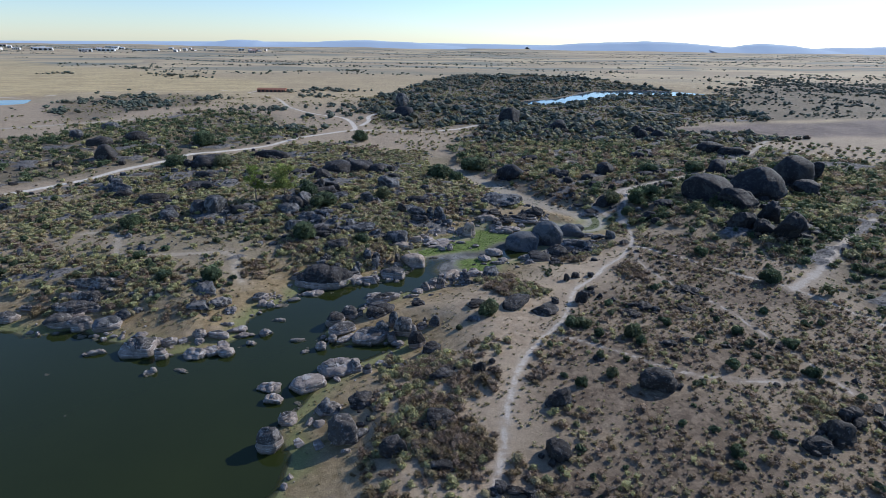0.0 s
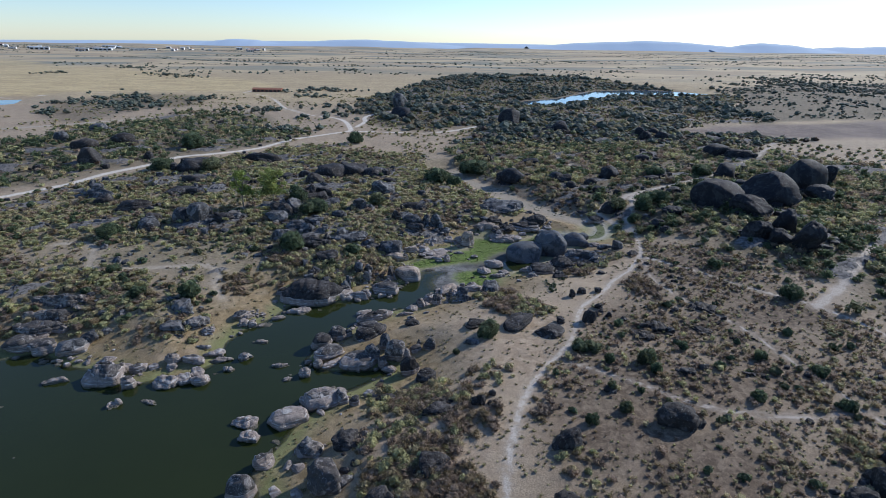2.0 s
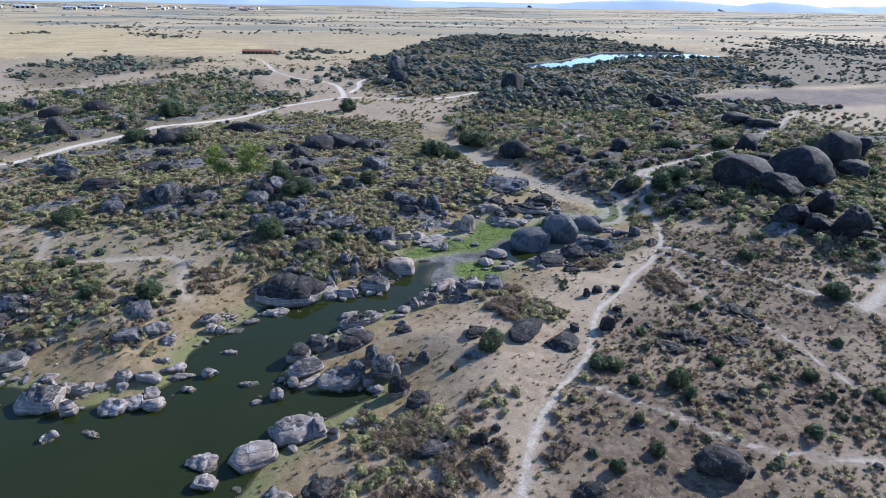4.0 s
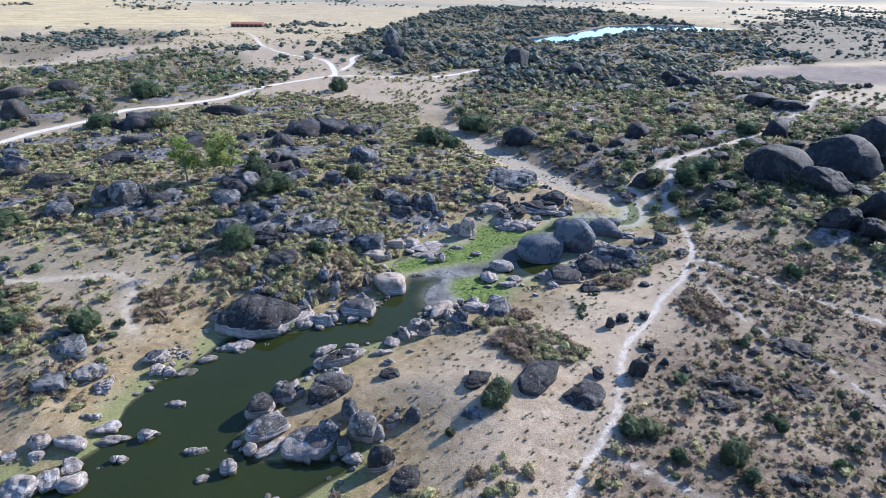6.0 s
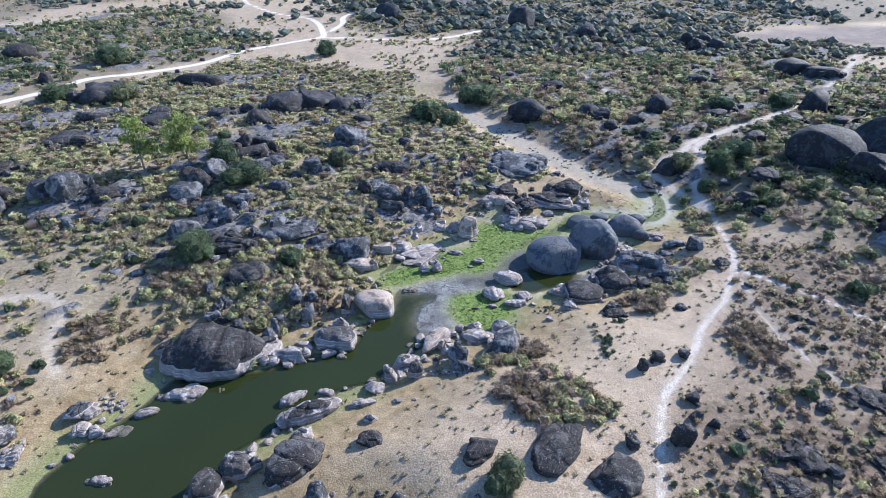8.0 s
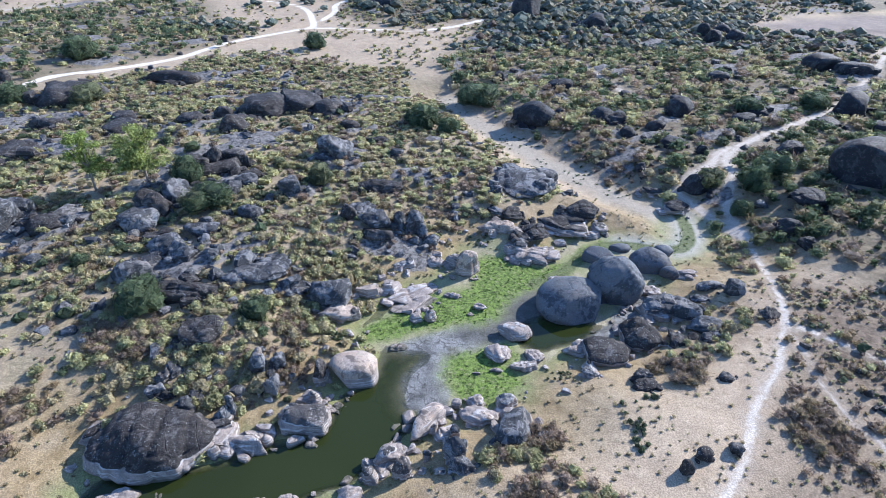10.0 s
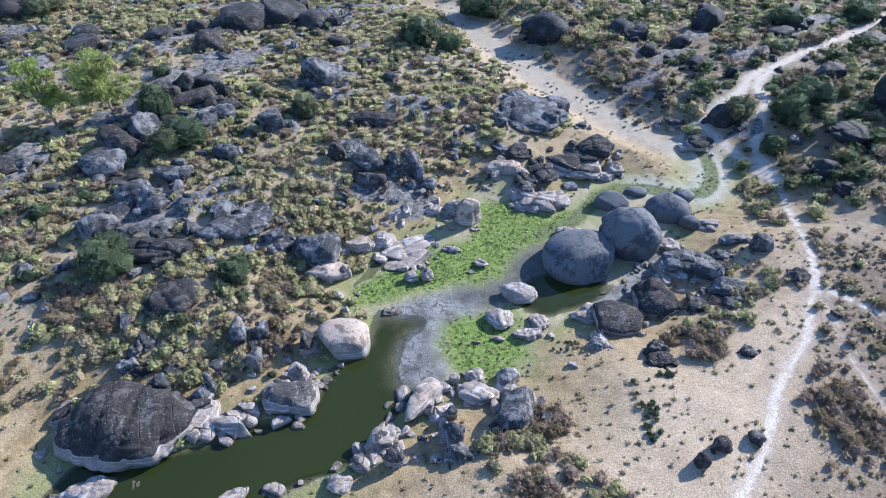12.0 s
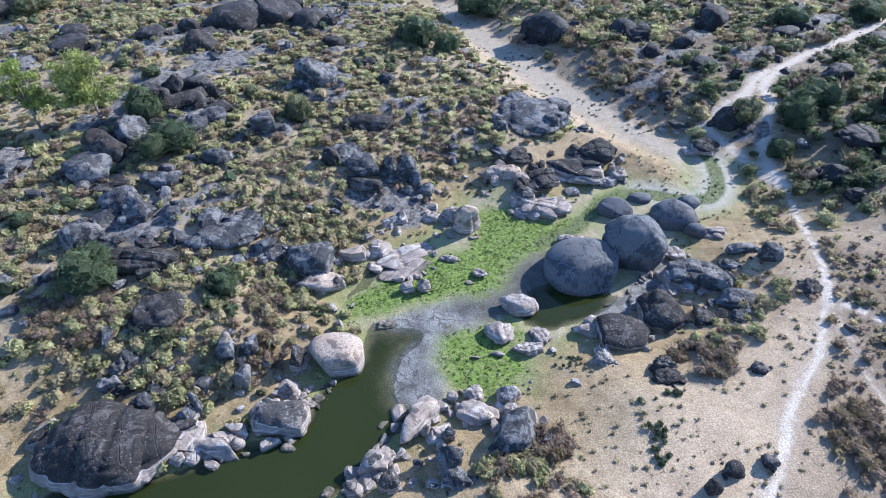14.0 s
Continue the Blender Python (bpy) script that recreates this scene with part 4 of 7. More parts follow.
boulder(-33.0, 208.9, 6.7, 5.7, 2.1, -7, mat=GRANITE, label=LABEL)
boulder(-36.8, 204.7, 6.6, 5.6, 2.5, 0, mat=GRANITE, label=LABEL)
boulder(-42.4, 203.6, 3.7, 3.1, 1.9, -7, mat=GRANITE_DARK, label=LABEL)
boulder(-22.4, 204.3, 6.8, 5.8, 3.4, -5, mat=GRANITE, label=LABEL)
boulder(-40.8, 182.0, 7.0, 5.9, 2.4, -3, mat=GRANITE, label=LABEL)
boulder(-36.3, 187.7, 8.1, 5.3, 2.1, 4, mat=GRANITE, label=LABEL)
boulder(-37.0, 179.1, 6.4, 5.5, 2.7, -6, mat=GRANITE, label=LABEL)
boulder(-43.5, 173.1, 6.2, 5.3, 3.2, 4, mat=GRANITE, label=LABEL)
boulder(-62.6, 189.6, 4.5, 3.8, 2.2, 4, mat=GRANITE, label=LABEL)
boulder(-28.7, 194.8, 5.9, 5.0, 2.5, -13, mat=GRANITE, label=LABEL)
boulder(-33.3, 169.4, 10.8, 6.0, 2.8, 4, mat=GRANITE_DARK, label=LABEL)
boulder(-27.7, 159.8, 7.6, 6.5, 2.6, -5, mat=GRANITE_DARK, label=LABEL)
boulder(-44.2, 186.0, 5.7, 4.0, 1.5, 10, mat=GRANITE_DARK, label=LABEL)
boulder(-31.5, 180.5, 2.7, 2.3, 1.9, 7, mat=GRANITE, label=LABEL)
boulder(-23.8, 175.4, 13.1, 7.0, 1.8, 4, mat=GRANITE, rough=0.16, cuts=8, label=LABEL)
boulder(-16.6, 172.8, 7.9, 6.6, 1.3, 5, mat=GRANITE, rough=0.16, cuts=8, label=LABEL)
boulder(-21.0, 178.3, 9.0, 4.7, 1.5, 4, mat=GRANITE, rough=0.16, cuts=8, label=LABEL)
LABEL = "angular grey granite block in a tumbled rock pile"
boulder(-3.2, 193.9, 8.2, 6.2, 2.3, 4, mat=GRANITE, label=LABEL)
boulder(-6.8, 198.7, 7.4, 5.6, 1.8, -12, mat=GRANITE, label=LABEL)
boulder(-2.7, 208.6, 10.5, 4.7, 2.5, 4, mat=GRANITE_DARK, label=LABEL)
boulder(1.9, 193.7, 3.1, 2.7, 3.5, -1, mat=GRANITE, label=LABEL)
boulder(5.0, 193.6, 4.2, 3.6, 4.6, -14, mat=GRANITE, label=LABEL)
boulder(6.6, 192.1, 2.5, 2.1, 2.8, -7, mat=GRANITE, label=LABEL)
boulder(-2.9, 189.5, 7.1, 3.2, 1.8, -9, mat=GRANITE_DARK, label=LABEL)
boulder(-9.0, 195.4, 4.2, 3.5, 3.2, 10, mat=GRANITE_DARK, label=LABEL)
boulder(8.1, 190.5, 4.1, 3.5, 1.9, -14, mat=GRANITE, label=LABEL)
LABEL = "low dark granite outcrop on the hill crest"
boulder(-24.0, 265.2, 12.8, 16.7, 3.9, 4, mat=GRANITE_DARK, rough=0.16, cuts=8, label=LABEL)
boulder(-35.0, 269.3, 18.9, 15.1, 5.0, 4, mat=GRANITE_DARK, rough=0.16, cuts=8, label=LABEL)
boulder(-43.1, 263.9, 15.2, 18.4, 4.6, 4, mat=GRANITE_DARK, rough=0.16, cuts=8, label=LABEL)
boulder(-46.7, 245.4, 8.8, 7.5, 4.7, 4, mat=GRANITE_DARK, label=LABEL)
boulder(-78.4, 245.8, 11.5, 9.2, 3.0, 4, mat=GRANITE_DARK, label=LABEL)
boulder(-54.0, 257.6, 6.0, 5.1, 2.7, 10, mat=GRANITE_DARK, label=LABEL)
boulder(-61.6, 251.9, 8.7, 7.4, 3.2, 4, mat=GRANITE_DARK, label=LABEL)
boulder(-15.0, 249.0, 5.8, 4.9, 2.3, 10, mat=GRANITE_DARK, label=LABEL)
boulder(-5.4, 237.2, 6.8, 3.7, 1.7, 11, mat=GRANITE_DARK, label=LABEL)
boulder(-0.2, 227.9, 3.9, 3.3, 2.0, -7, mat=GRANITE, label=LABEL)
LABEL = "dark shaded granite boulder among oak scrub"
boulder(43.4, 260.0, 13.2, 11.2, 6.1, 4, mat=GRANITE_SHADED, label=LABEL)
boulder(38.6, 261.6, 7.9, 6.7, 4.7, -13, mat=GRANITE_SHADED, label=LABEL)
boulder(62.6, 258.4, 10.2, 8.7, 3.6, 4, mat=GRANITE_SHADED, label=LABEL)
boulder(89.9, 264.3, 10.7, 9.1, 5.7, 4, mat=GRANITE_SHADED, label=LABEL)
boulder(105.4, 229.4, 10.2, 8.6, 3.6, 4, mat=GRANITE_SHADED, label=LABEL)
boulder(93.5, 200.4, 9.5, 8.1, 2.9, 4, mat=GRANITE_SHADED, label=LABEL)
boulder(73.8, 212.5, 7.1, 6.0, 4.0, 0, mat=GRANITE_SHADED, label=LABEL)
boulder(66.3, 205.5, 7.0, 6.0, 2.1, 14, mat=GRANITE_SHADED, label=LABEL)
boulder(62.9, 213.6, 5.7, 3.4, 1.5, -13, mat=GRANITE_SHADED, label=LABEL)
boulder(107.5, 256.4, 9.3, 7.9, 2.9, 4, mat=GRANITE_SHADED, label=LABEL)
boulder(114.9, 263.6, 9.6, 7.2, 2.4, 4, mat=GRANITE_SHADED, label=LABEL)
boulder(82.7, 231.7, 3.5, 3.0, 2.5, 8, mat=GRANITE_SHADED, label=LABEL)
boulder(76.9, 237.7, 8.4, 7.1, 2.4, 4, mat=GRANITE_SHADED, label=LABEL)
boulder(66.5, 245.9, 5.8, 5.0, 2.6, 8, mat=GRANITE_SHADED, label=LABEL)
boulder(63.6, 222.8, 3.9, 3.3, 2.2, 7, mat=GRANITE_SHADED, label=LABEL)
boulder(77.2, 250.7, 6.0, 5.1, 2.7, 10, mat=GRANITE_SHADED, label=LABEL)
boulder(83.6, 190.9, 6.3, 5.3, 3.1, 1, mat=GRANITE_SHADED, label=LABEL)
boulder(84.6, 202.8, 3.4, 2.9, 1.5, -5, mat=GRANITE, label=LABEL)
boulder(83.8, 184.5, 4.0, 3.4, 2.0, 6, mat=GRANITE_SHADED, label=LABEL)
LABEL = "lichen-covered grey granite boulder among broom shrubs"
boulder(-110.2, 274.0, 18.1, 21.6, 5.0, 4, mat=GRANITE_DARK, rough=0.16, cuts=8, label=LABEL)
boulder(-74.8, 188.0, 8.0, 6.8, 6.0, 1, mat=GRANITE, label=LABEL)
boulder(-75.7, 195.0, 6.8, 5.7, 4.1, 7, mat=GRANITE, label=LABEL)
boulder(-64.9, 189.6, 7.2, 5.0, 1.8, -13, mat=GRANITE_DARK, label=LABEL)
boulder(-97.0, 231.2, 13.4, 17.4, 1.8, 4, mat=GRANITE_DARK, rough=0.16, cuts=8, label=LABEL)
boulder(-100.6, 249.0, 10.4, 8.8, 3.4, 4, mat=GRANITE_DARK, label=LABEL)
boulder(-81.2, 253.2, 8.9, 7.5, 3.1, 4, mat=GRANITE_DARK, label=LABEL)
boulder(-83.7, 295.5, 19.4, 8.7, 3.8, 4, mat=GRANITE_DARK, label=LABEL)
LABEL = "dark shaded granite boulder among oak scrub"
boulder(169.9, 319.2, 17.3, 14.7, 7.0, 4, mat=GRANITE_SHADED, label=LABEL)
boulder(180.3, 314.6, 16.1, 13.7, 6.1, 4, mat=GRANITE_SHADED, label=LABEL)
boulder(95.0, 391.8, 18.5, 15.8, 7.0, 4, mat=GRANITE_SHADED, label=LABEL)
boulder(145.5, 364.9, 8.6, 7.3, 6.1, 4, mat=GRANITE_SHADED, label=LABEL)
boulder(157.1, 368.0, 10.5, 8.9, 5.0, 4, mat=GRANITE_SHADED, label=LABEL)
boulder(65.3, 418.3, 20.2, 17.1, 10.7, 4, mat=GRANITE_SHADED, label=LABEL)
boulder(132.2, 253.6, 9.2, 7.4, 2.3, 4, mat=GRANITE_SHADED, label=LABEL)
boulder(146.7, 249.9, 7.3, 6.2, 2.8, 10, mat=GRANITE_SHADED, label=LABEL)
boulder(35.3, 300.0, 5.4, 4.6, 3.5, 2, mat=GRANITE_SHADED, label=LABEL)
boulder(57.0, 290.5, 10.8, 9.2, 3.4, 4, mat=GRANITE_SHADED, label=LABEL)
boulder(92.9, 273.1, 8.1, 6.9, 3.5, 4, mat=GRANITE_SHADED, label=LABEL)
boulder(120.3, 302.5, 9.1, 7.8, 3.2, 4, mat=GRANITE_SHADED, label=LABEL)
boulder(65.9, 257.4, 9.3, 7.9, 3.2, 4, mat=GRANITE_SHADED, label=LABEL)
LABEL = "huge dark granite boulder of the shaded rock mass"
boulder(116.1, 211.4, 21.3, 18.1, 9.2, 4, lean=28, mat=GRANITE_SHADED, cuts=4, rough=0.078, boxy=2.25, label=LABEL)
boulder(170.4, 243.8, 21.0, 17.8, 14.0, 4, lean=28, mat=GRANITE_SHADED, label=LABEL)
boulder(189.6, 254.6, 8.1, 6.9, 9.5, 4, lean=28, mat=GRANITE_SHADED, label=LABEL)
boulder(166.7, 225.5, 12.5, 10.6, 6.3, 4, lean=28, mat=GRANITE_SHADED, label=LABEL)
boulder(138.3, 216.4, 23.8, 20.3, 12.0, 4, lean=28, mat=GRANITE_SHADED, label=LABEL)
boulder(121.8, 197.8, 15.9, 13.5, 6.3, 4, lean=28, mat=GRANITE_SHADED, cuts=8, rough=0.12, boxy=3.0, label=LABEL)
boulder(107.9, 173.4, 9.3, 7.9, 6.8, 4, lean=28, mat=GRANITE_SHADED, cuts=8, rough=0.12, boxy=3.0, label=LABEL)
boulder(122.2, 180.2, 8.1, 6.9, 8.4, 4, lean=28, mat=GRANITE_SHADED, cuts=8, rough=0.12, boxy=3.0, label=LABEL)
boulder(118.2, 164.2, 8.9, 7.6, 8.6, 4, lean=28, mat=GRANITE_SHADED, cuts=8, rough=0.12, boxy=3.0, label=LABEL)
boulder(113.0, 167.5, 7.4, 6.3, 4.4, -5, lean=28, mat=GRANITE_SHADED, cuts=8, rough=0.12, boxy=3.0, label=LABEL)
boulder(147.9, 266.6, 12.3, 10.4, 5.9, 4, lean=28, mat=GRANITE_SHADED, label=LABEL)
boulder(147.1, 378.2, 7.0, 6.0, 6.0, -11, lean=12, mat=GRANITE_SHADED, label=LABEL)
boulder(158.5, 380.1, 10.6, 9.0, 5.1, 4, lean=12, mat=GRANITE_SHADED, label=LABEL)
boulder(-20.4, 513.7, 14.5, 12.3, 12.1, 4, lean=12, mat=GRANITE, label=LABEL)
boulder(-17.5, 450.7, 20.7, 17.6, 7.9, 4, lean=12, mat=GRANITE_SHADED, label=LABEL)
LABEL = "lichen-covered grey granite boulder among broom shrubs"
boulder(-78.0, 192.0, 9.3, 7.9, 5.8, 4, mat=GRANITE, label=LABEL)
boulder(-80.5, 188.4, 7.2, 6.1, 4.8, -14, mat=GRANITE, label=LABEL)
boulder(-89.7, 182.6, 7.5, 6.4, 3.6, 12, mat=GRANITE, label=LABEL)
boulder(-91.4, 188.8, 6.5, 5.5, 3.0, 11, mat=GRANITE_DARK, label=LABEL)
boulder(-66.6, 188.2, 7.2, 6.1, 2.4, 8, mat=GRANITE_DARK, label=LABEL)
boulder(-130.6, 227.5, 6.7, 5.7, 3.2, 4, mat=GRANITE, label=LABEL)
boulder(-120.9, 213.2, 7.4, 6.3, 4.2, 8, mat=GRANITE_DARK, label=LABEL)
boulder(-103.6, 204.9, 14.1, 8.5, 3.6, 4, mat=GRANITE_DARK, label=LABEL)
boulder(-110.0, 270.8, 14.3, 12.2, 4.2, 4, mat=GRANITE_DARK, label=LABEL)
boulder(-182.7, 310.4, 13.7, 11.6, 4.9, 4, mat=GRANITE_DARK, label=LABEL)
boulder(-206.2, 329.7, 8.9, 7.5, 5.8, 4, mat=GRANITE, label=LABEL)
boulder(-161.4, 277.8, 12.3, 10.5, 6.6, 4, mat=GRANITE_DARK, label=LABEL)
boulder(-168.7, 323.5, 14.4, 12.2, 5.7, 4, mat=GRANITE_DARK, label=LABEL)
boulder(-139.4, 289.8, 5.1, 4.4, 4.2, 1, mat=GRANITE_DARK, label=LABEL)
boulder(-218.4, 390.2, 14.0, 11.9, 4.2, 4, mat=GRANITE, label=LABEL)
LABEL = "smooth tan granite boulder along the green pond shore"
boulder(-56.8, 130.0, 6.1, 5.2, 2.3, -14, mat=GRANITE, label=LABEL)
boulder(-56.2, 121.5, 6.5, 5.5, 1.7, 0, mat=GRANITE, label=LABEL)
boulder(-51.8, 124.4, 5.8, 5.0, 1.9, 11, mat=GRANITE_PALE, label=LABEL)
boulder(-48.8, 122.5, 3.7, 3.2, 1.2, -3, mat=GRANITE_PALE, label=LABEL)
boulder(-47.7, 116.6, 3.3, 1.5, 0.9, 0, z=-4.73, mat=GRANITE_PALE, cuts=4, rough=0.078, boxy=2.25, label=LABEL)
boulder(-43.7, 130.5, 5.2, 3.2, 1.7, 55, mat=GRANITE, cuts=4, rough=0.078, boxy=2.25, label=LABEL)
boulder(-42.5, 127.3, 3.2, 2.8, 1.5, 10, mat=GRANITE_PALE, cuts=4, rough=0.078, boxy=2.25, label=LABEL)
boulder(-40.4, 127.3, 2.6, 2.4, 1.3, -8, mat=GRANITE_PALE, cuts=4, rough=0.078, boxy=2.25, label=LABEL)
boulder(-38.0, 127.4, 5.0, 2.6, 1.0, 14, mat=GRANITE_PALE, cuts=4, rough=0.078, boxy=2.25, label=LABEL)
boulder(-42.2, 130.2, 2.8, 2.2, 1.2, 30, mat=GRANITE_PALE, cuts=4, rough=0.078, boxy=2.25, label=LABEL)
boulder(-35.1, 130.8, 3.6, 2.0, 1.4, 20, mat=GRANITE_PALE, cuts=4, rough=0.078, boxy=2.25, label=LABEL)
boulder(-33.9, 128.6, 4.2, 2.2, 1.2, 12, mat=GRANITE_PALE, cuts=4, rough=0.078, boxy=2.25, label=LABEL)
boulder(-34.3, 133.9, 2.4, 1.5, 0.7, -30, mat=GRANITE_PALE, cuts=4, rough=0.078, boxy=2.25, label=LABEL)
boulder(-29.6, 134.5, 4.6, 3.9, 1.4, -11, z=-5.60, mat=GRANITE, cuts=4, rough=0.078, boxy=2.25, label=LABEL)
boulder(-36.1, 119.7, 4.1, 1.8, 0.8, -4, z=-5.60, mat=GRANITE_PALE, cuts=4, rough=0.078, boxy=2.25, label=LABEL)
boulder(-37.5, 113.2, 3.2, 2.8, 1.8, -4, z=-5.60, mat=GRANITE_PALE, cuts=4, rough=0.078, boxy=2.25, label=LABEL)
boulder(-29.3, 109.8, 4.1, 1.8, 1.0, -1, z=-5.60, mat=GRANITE_PALE, cuts=4, rough=0.078, boxy=2.25, label=LABEL)
boulder(-26.7, 105.0, 2.3, 1.9, 0.8, 15, z=-5.60, mat=GRANITE_PALE, cuts=4, rough=0.078, boxy=2.25, label=LABEL)
boulder(-26.7, 106.7, 1.3, 0.9, 0.4, -10, z=-5.60, mat=GRANITE_PALE, cuts=4, rough=0.078, boxy=2.25, label=LABEL)
boulder(-52.0, 111.1, 3.3, 2.8, 1.9, -15, z=-4.53, mat=GRANITE_PALE, cuts=4, rough=0.078, boxy=2.25, label=LABEL)
boulder(-48.0, 111.1, 5.6, 2.8, 1.5, -11, z=-4.79, mat=GRANITE_PALE, cuts=4, rough=0.078, boxy=2.25, label=LABEL)
boulder(-44.5, 114.3, 4.4, 2.7, 1.2, 6, z=-5.16, mat=GRANITE_PALE, cuts=4, rough=0.078, boxy=2.25, label=LABEL)
boulder(-42.3, 112.4, 5.3, 2.4, 1.0, 13, z=-5.60, mat=GRANITE_PALE, cuts=4, rough=0.078, boxy=2.25, label=LABEL)
boulder(-40.1, 108.5, 1.5, 1.2, 1.3, 10, z=-5.60, mat=GRANITE_PALE, cuts=4, rough=0.078, boxy=2.25, label=LABEL)
boulder(-39.2, 108.4, 2.0, 1.7, 1.1, -7, z=-5.60, mat=GRANITE_PALE, cuts=4, rough=0.078, boxy=2.25, label=LABEL)
boulder(-41.8, 107.3, 1.3, 1.1, 0.5, 3, z=-5.60, mat=GRANITE_PALE, cuts=4, rough=0.078, boxy=2.25, label=LABEL)
boulder(-50.4, 103.9, 5.2, 4.4, 2.3, -8, z=-5.60, mat=GRANITE_PALE, cuts=4, rough=0.078, boxy=2.25, label=LABEL)
boulder(-47.2, 105.1, 4.4, 3.7, 1.6, -12, z=-5.60, mat=GRANITE_PALE, cuts=4, rough=0.078, boxy=2.25, label=LABEL)
boulder(-45.8, 107.3, 3.6, 3.0, 1.6, 10, z=-5.45, mat=GRANITE_PALE, cuts=4, rough=0.078, boxy=2.25, label=LABEL)
boulder(-44.0, 104.6, 4.0, 3.4, 2.0, 3, z=-5.60, mat=GRANITE_PALE, cuts=4, rough=0.078, boxy=2.25, label=LABEL)
boulder(-57.5, 103.1, 3.4, 2.9, 2.6, 3, z=-5.60, mat=GRANITE_PALE, cuts=4, rough=0.078, boxy=2.25, label=LABEL)
boulder(-61.1, 105.5, 4.4, 3.7, 2.3, -4, z=-5.60, mat=GRANITE_PALE, cuts=4, rough=0.078, boxy=2.25, label=LABEL)
boulder(-61.2, 108.3, 3.1, 2.6, 2.2, -4, z=-5.40, mat=GRANITE_PALE, label=LABEL)
boulder(-57.7, 107.7, 3.6, 3.0, 1.7, 13, mat=GRANITE_PALE, label=LABEL)
boulder(-65.5, 111.5, 2.8, 2.4, 1.1, 7, mat=GRANITE_PALE, label=LABEL)
boulder(-50.7, 97.8, 3.2, 1.5, 0.8, -11, z=-5.60, mat=GRANITE_PALE, cuts=4, rough=0.078, boxy=2.25, label=LABEL)
boulder(-56.5, 97.7, 1.6, 1.4, 1.6, 13, z=-5.60, mat=GRANITE_PALE, cuts=4, rough=0.078, boxy=2.25, label=LABEL)
boulder(-70.9, 121.0, 3.0, 2.6, 1.2, -15, mat=GRANITE, label=LABEL)
LABEL = "split granite boulder of the rocky spit in the pond"
boulder(-11.9, 120.8, 9.4, 6.0, 2.6, 40, mat=GRANITE_DARK, cuts=4, rough=0.078, boxy=2.25, label=LABEL)
boulder(-11.1, 129.7, 9.1, 4.0, 2.2, 24, mat=GRANITE_DARK, cuts=4, rough=0.078, boxy=2.25, label=LABEL)
boulder(-18.9, 120.5, 4.6, 3.9, 3.1, -5, mat=GRANITE_PALE, cuts=4, rough=0.078, boxy=2.25, label=LABEL)
boulder(-22.1, 117.8, 5.3, 5.0, 3.0, 34, mat=GRANITE_DARK, cuts=4, rough=0.078, boxy=2.25, label=LABEL)
boulder(-19.3, 113.6, 7.9, 4.5, 1.8, 35, mat=GRANITE_PALE, cuts=4, rough=0.078, boxy=2.25, label=LABEL)
boulder(-12.8, 110.4, 8.6, 5.6, 2.7, 4, z=-5.40, mat=GRANITE_PALE, cuts=4, rough=0.078, boxy=2.25, label=LABEL)
boulder(-10.0, 111.7, 3.4, 2.9, 3.7, 11, mat=GRANITE, cuts=4, rough=0.078, boxy=2.25, label=LABEL)
boulder(-7.3, 115.6, 3.5, 3.0, 3.5, 5, mat=GRANITE, cuts=4, rough=0.078, boxy=2.25, label=LABEL)
boulder(-5.0, 111.8, 5.1, 4.3, 4.7, 1, mat=GRANITE_PALE, cuts=4, rough=0.078, boxy=2.25, label=LABEL)
boulder(-7.5, 109.7, 2.8, 2.4, 2.6, 9, z=-5.40, mat=GRANITE_PALE, cuts=4, rough=0.078, boxy=2.25, label=LABEL)
boulder(-3.0, 111.7, 2.4, 2.0, 2.6, 8, mat=GRANITE_PALE, cuts=4, rough=0.078, boxy=2.25, label=LABEL)
boulder(-0.7, 113.8, 3.3, 2.5, 1.3, 37, mat=GRANITE_PALE, cuts=4, rough=0.078, boxy=2.25, label=LABEL)
boulder(2.2, 114.2, 2.9, 2.5, 2.3, -12, mat=GRANITE_PALE, cuts=4, rough=0.078, boxy=2.25, label=LABEL)
boulder(-0.1, 115.7, 1.1, 1.0, 1.3, -1, mat=GRANITE_PALE, cuts=4, rough=0.078, boxy=2.25, label=LABEL)
boulder(-11.4, 125.5, 3.3, 2.8, 1.5, 0, mat=GRANITE, cuts=4, rough=0.078, boxy=2.25, label=LABEL)
boulder(-16.3, 120.8, 1.9, 1.6, 2.1, 8, mat=GRANITE, cuts=4, rough=0.078, boxy=2.25, label=LABEL)
boulder(-14.2, 133.3, 4.8, 2.4, 1.4, 38, z=-5.60, mat=GRANITE_PALE, cuts=4, rough=0.078, boxy=2.25, label=LABEL)
boulder(-9.6, 134.1, 3.2, 2.5, 0.9, -7, z=-5.60, mat=GRANITE, cuts=4, rough=0.078, boxy=2.25, label=LABEL)
boulder(-1.9, 134.4, 3.2, 2.7, 1.4, -7, mat=GRANITE_PALE, cuts=4, rough=0.078, boxy=2.25, label=LABEL)
boulder(-3.8, 131.4, 4.5, 2.0, 0.9, -2, mat=GRANITE_PALE, cuts=4, rough=0.078, boxy=2.25, label=LABEL)
boulder(-2.0, 127.8, 2.4, 2.0, 0.8, -4, mat=GRANITE, cuts=4, rough=0.078, boxy=2.25, label=LABEL)
boulder(-1.7, 123.2, 3.8, 3.2, 1.1, -10, mat=GRANITE_DARK, cuts=4, rough=0.078, boxy=2.25, label=LABEL)
boulder(-21.3, 109.6, 2.1, 1.8, 1.9, -8, z=-5.28, mat=GRANITE_PALE, cuts=4, rough=0.078, boxy=2.25, label=LABEL)
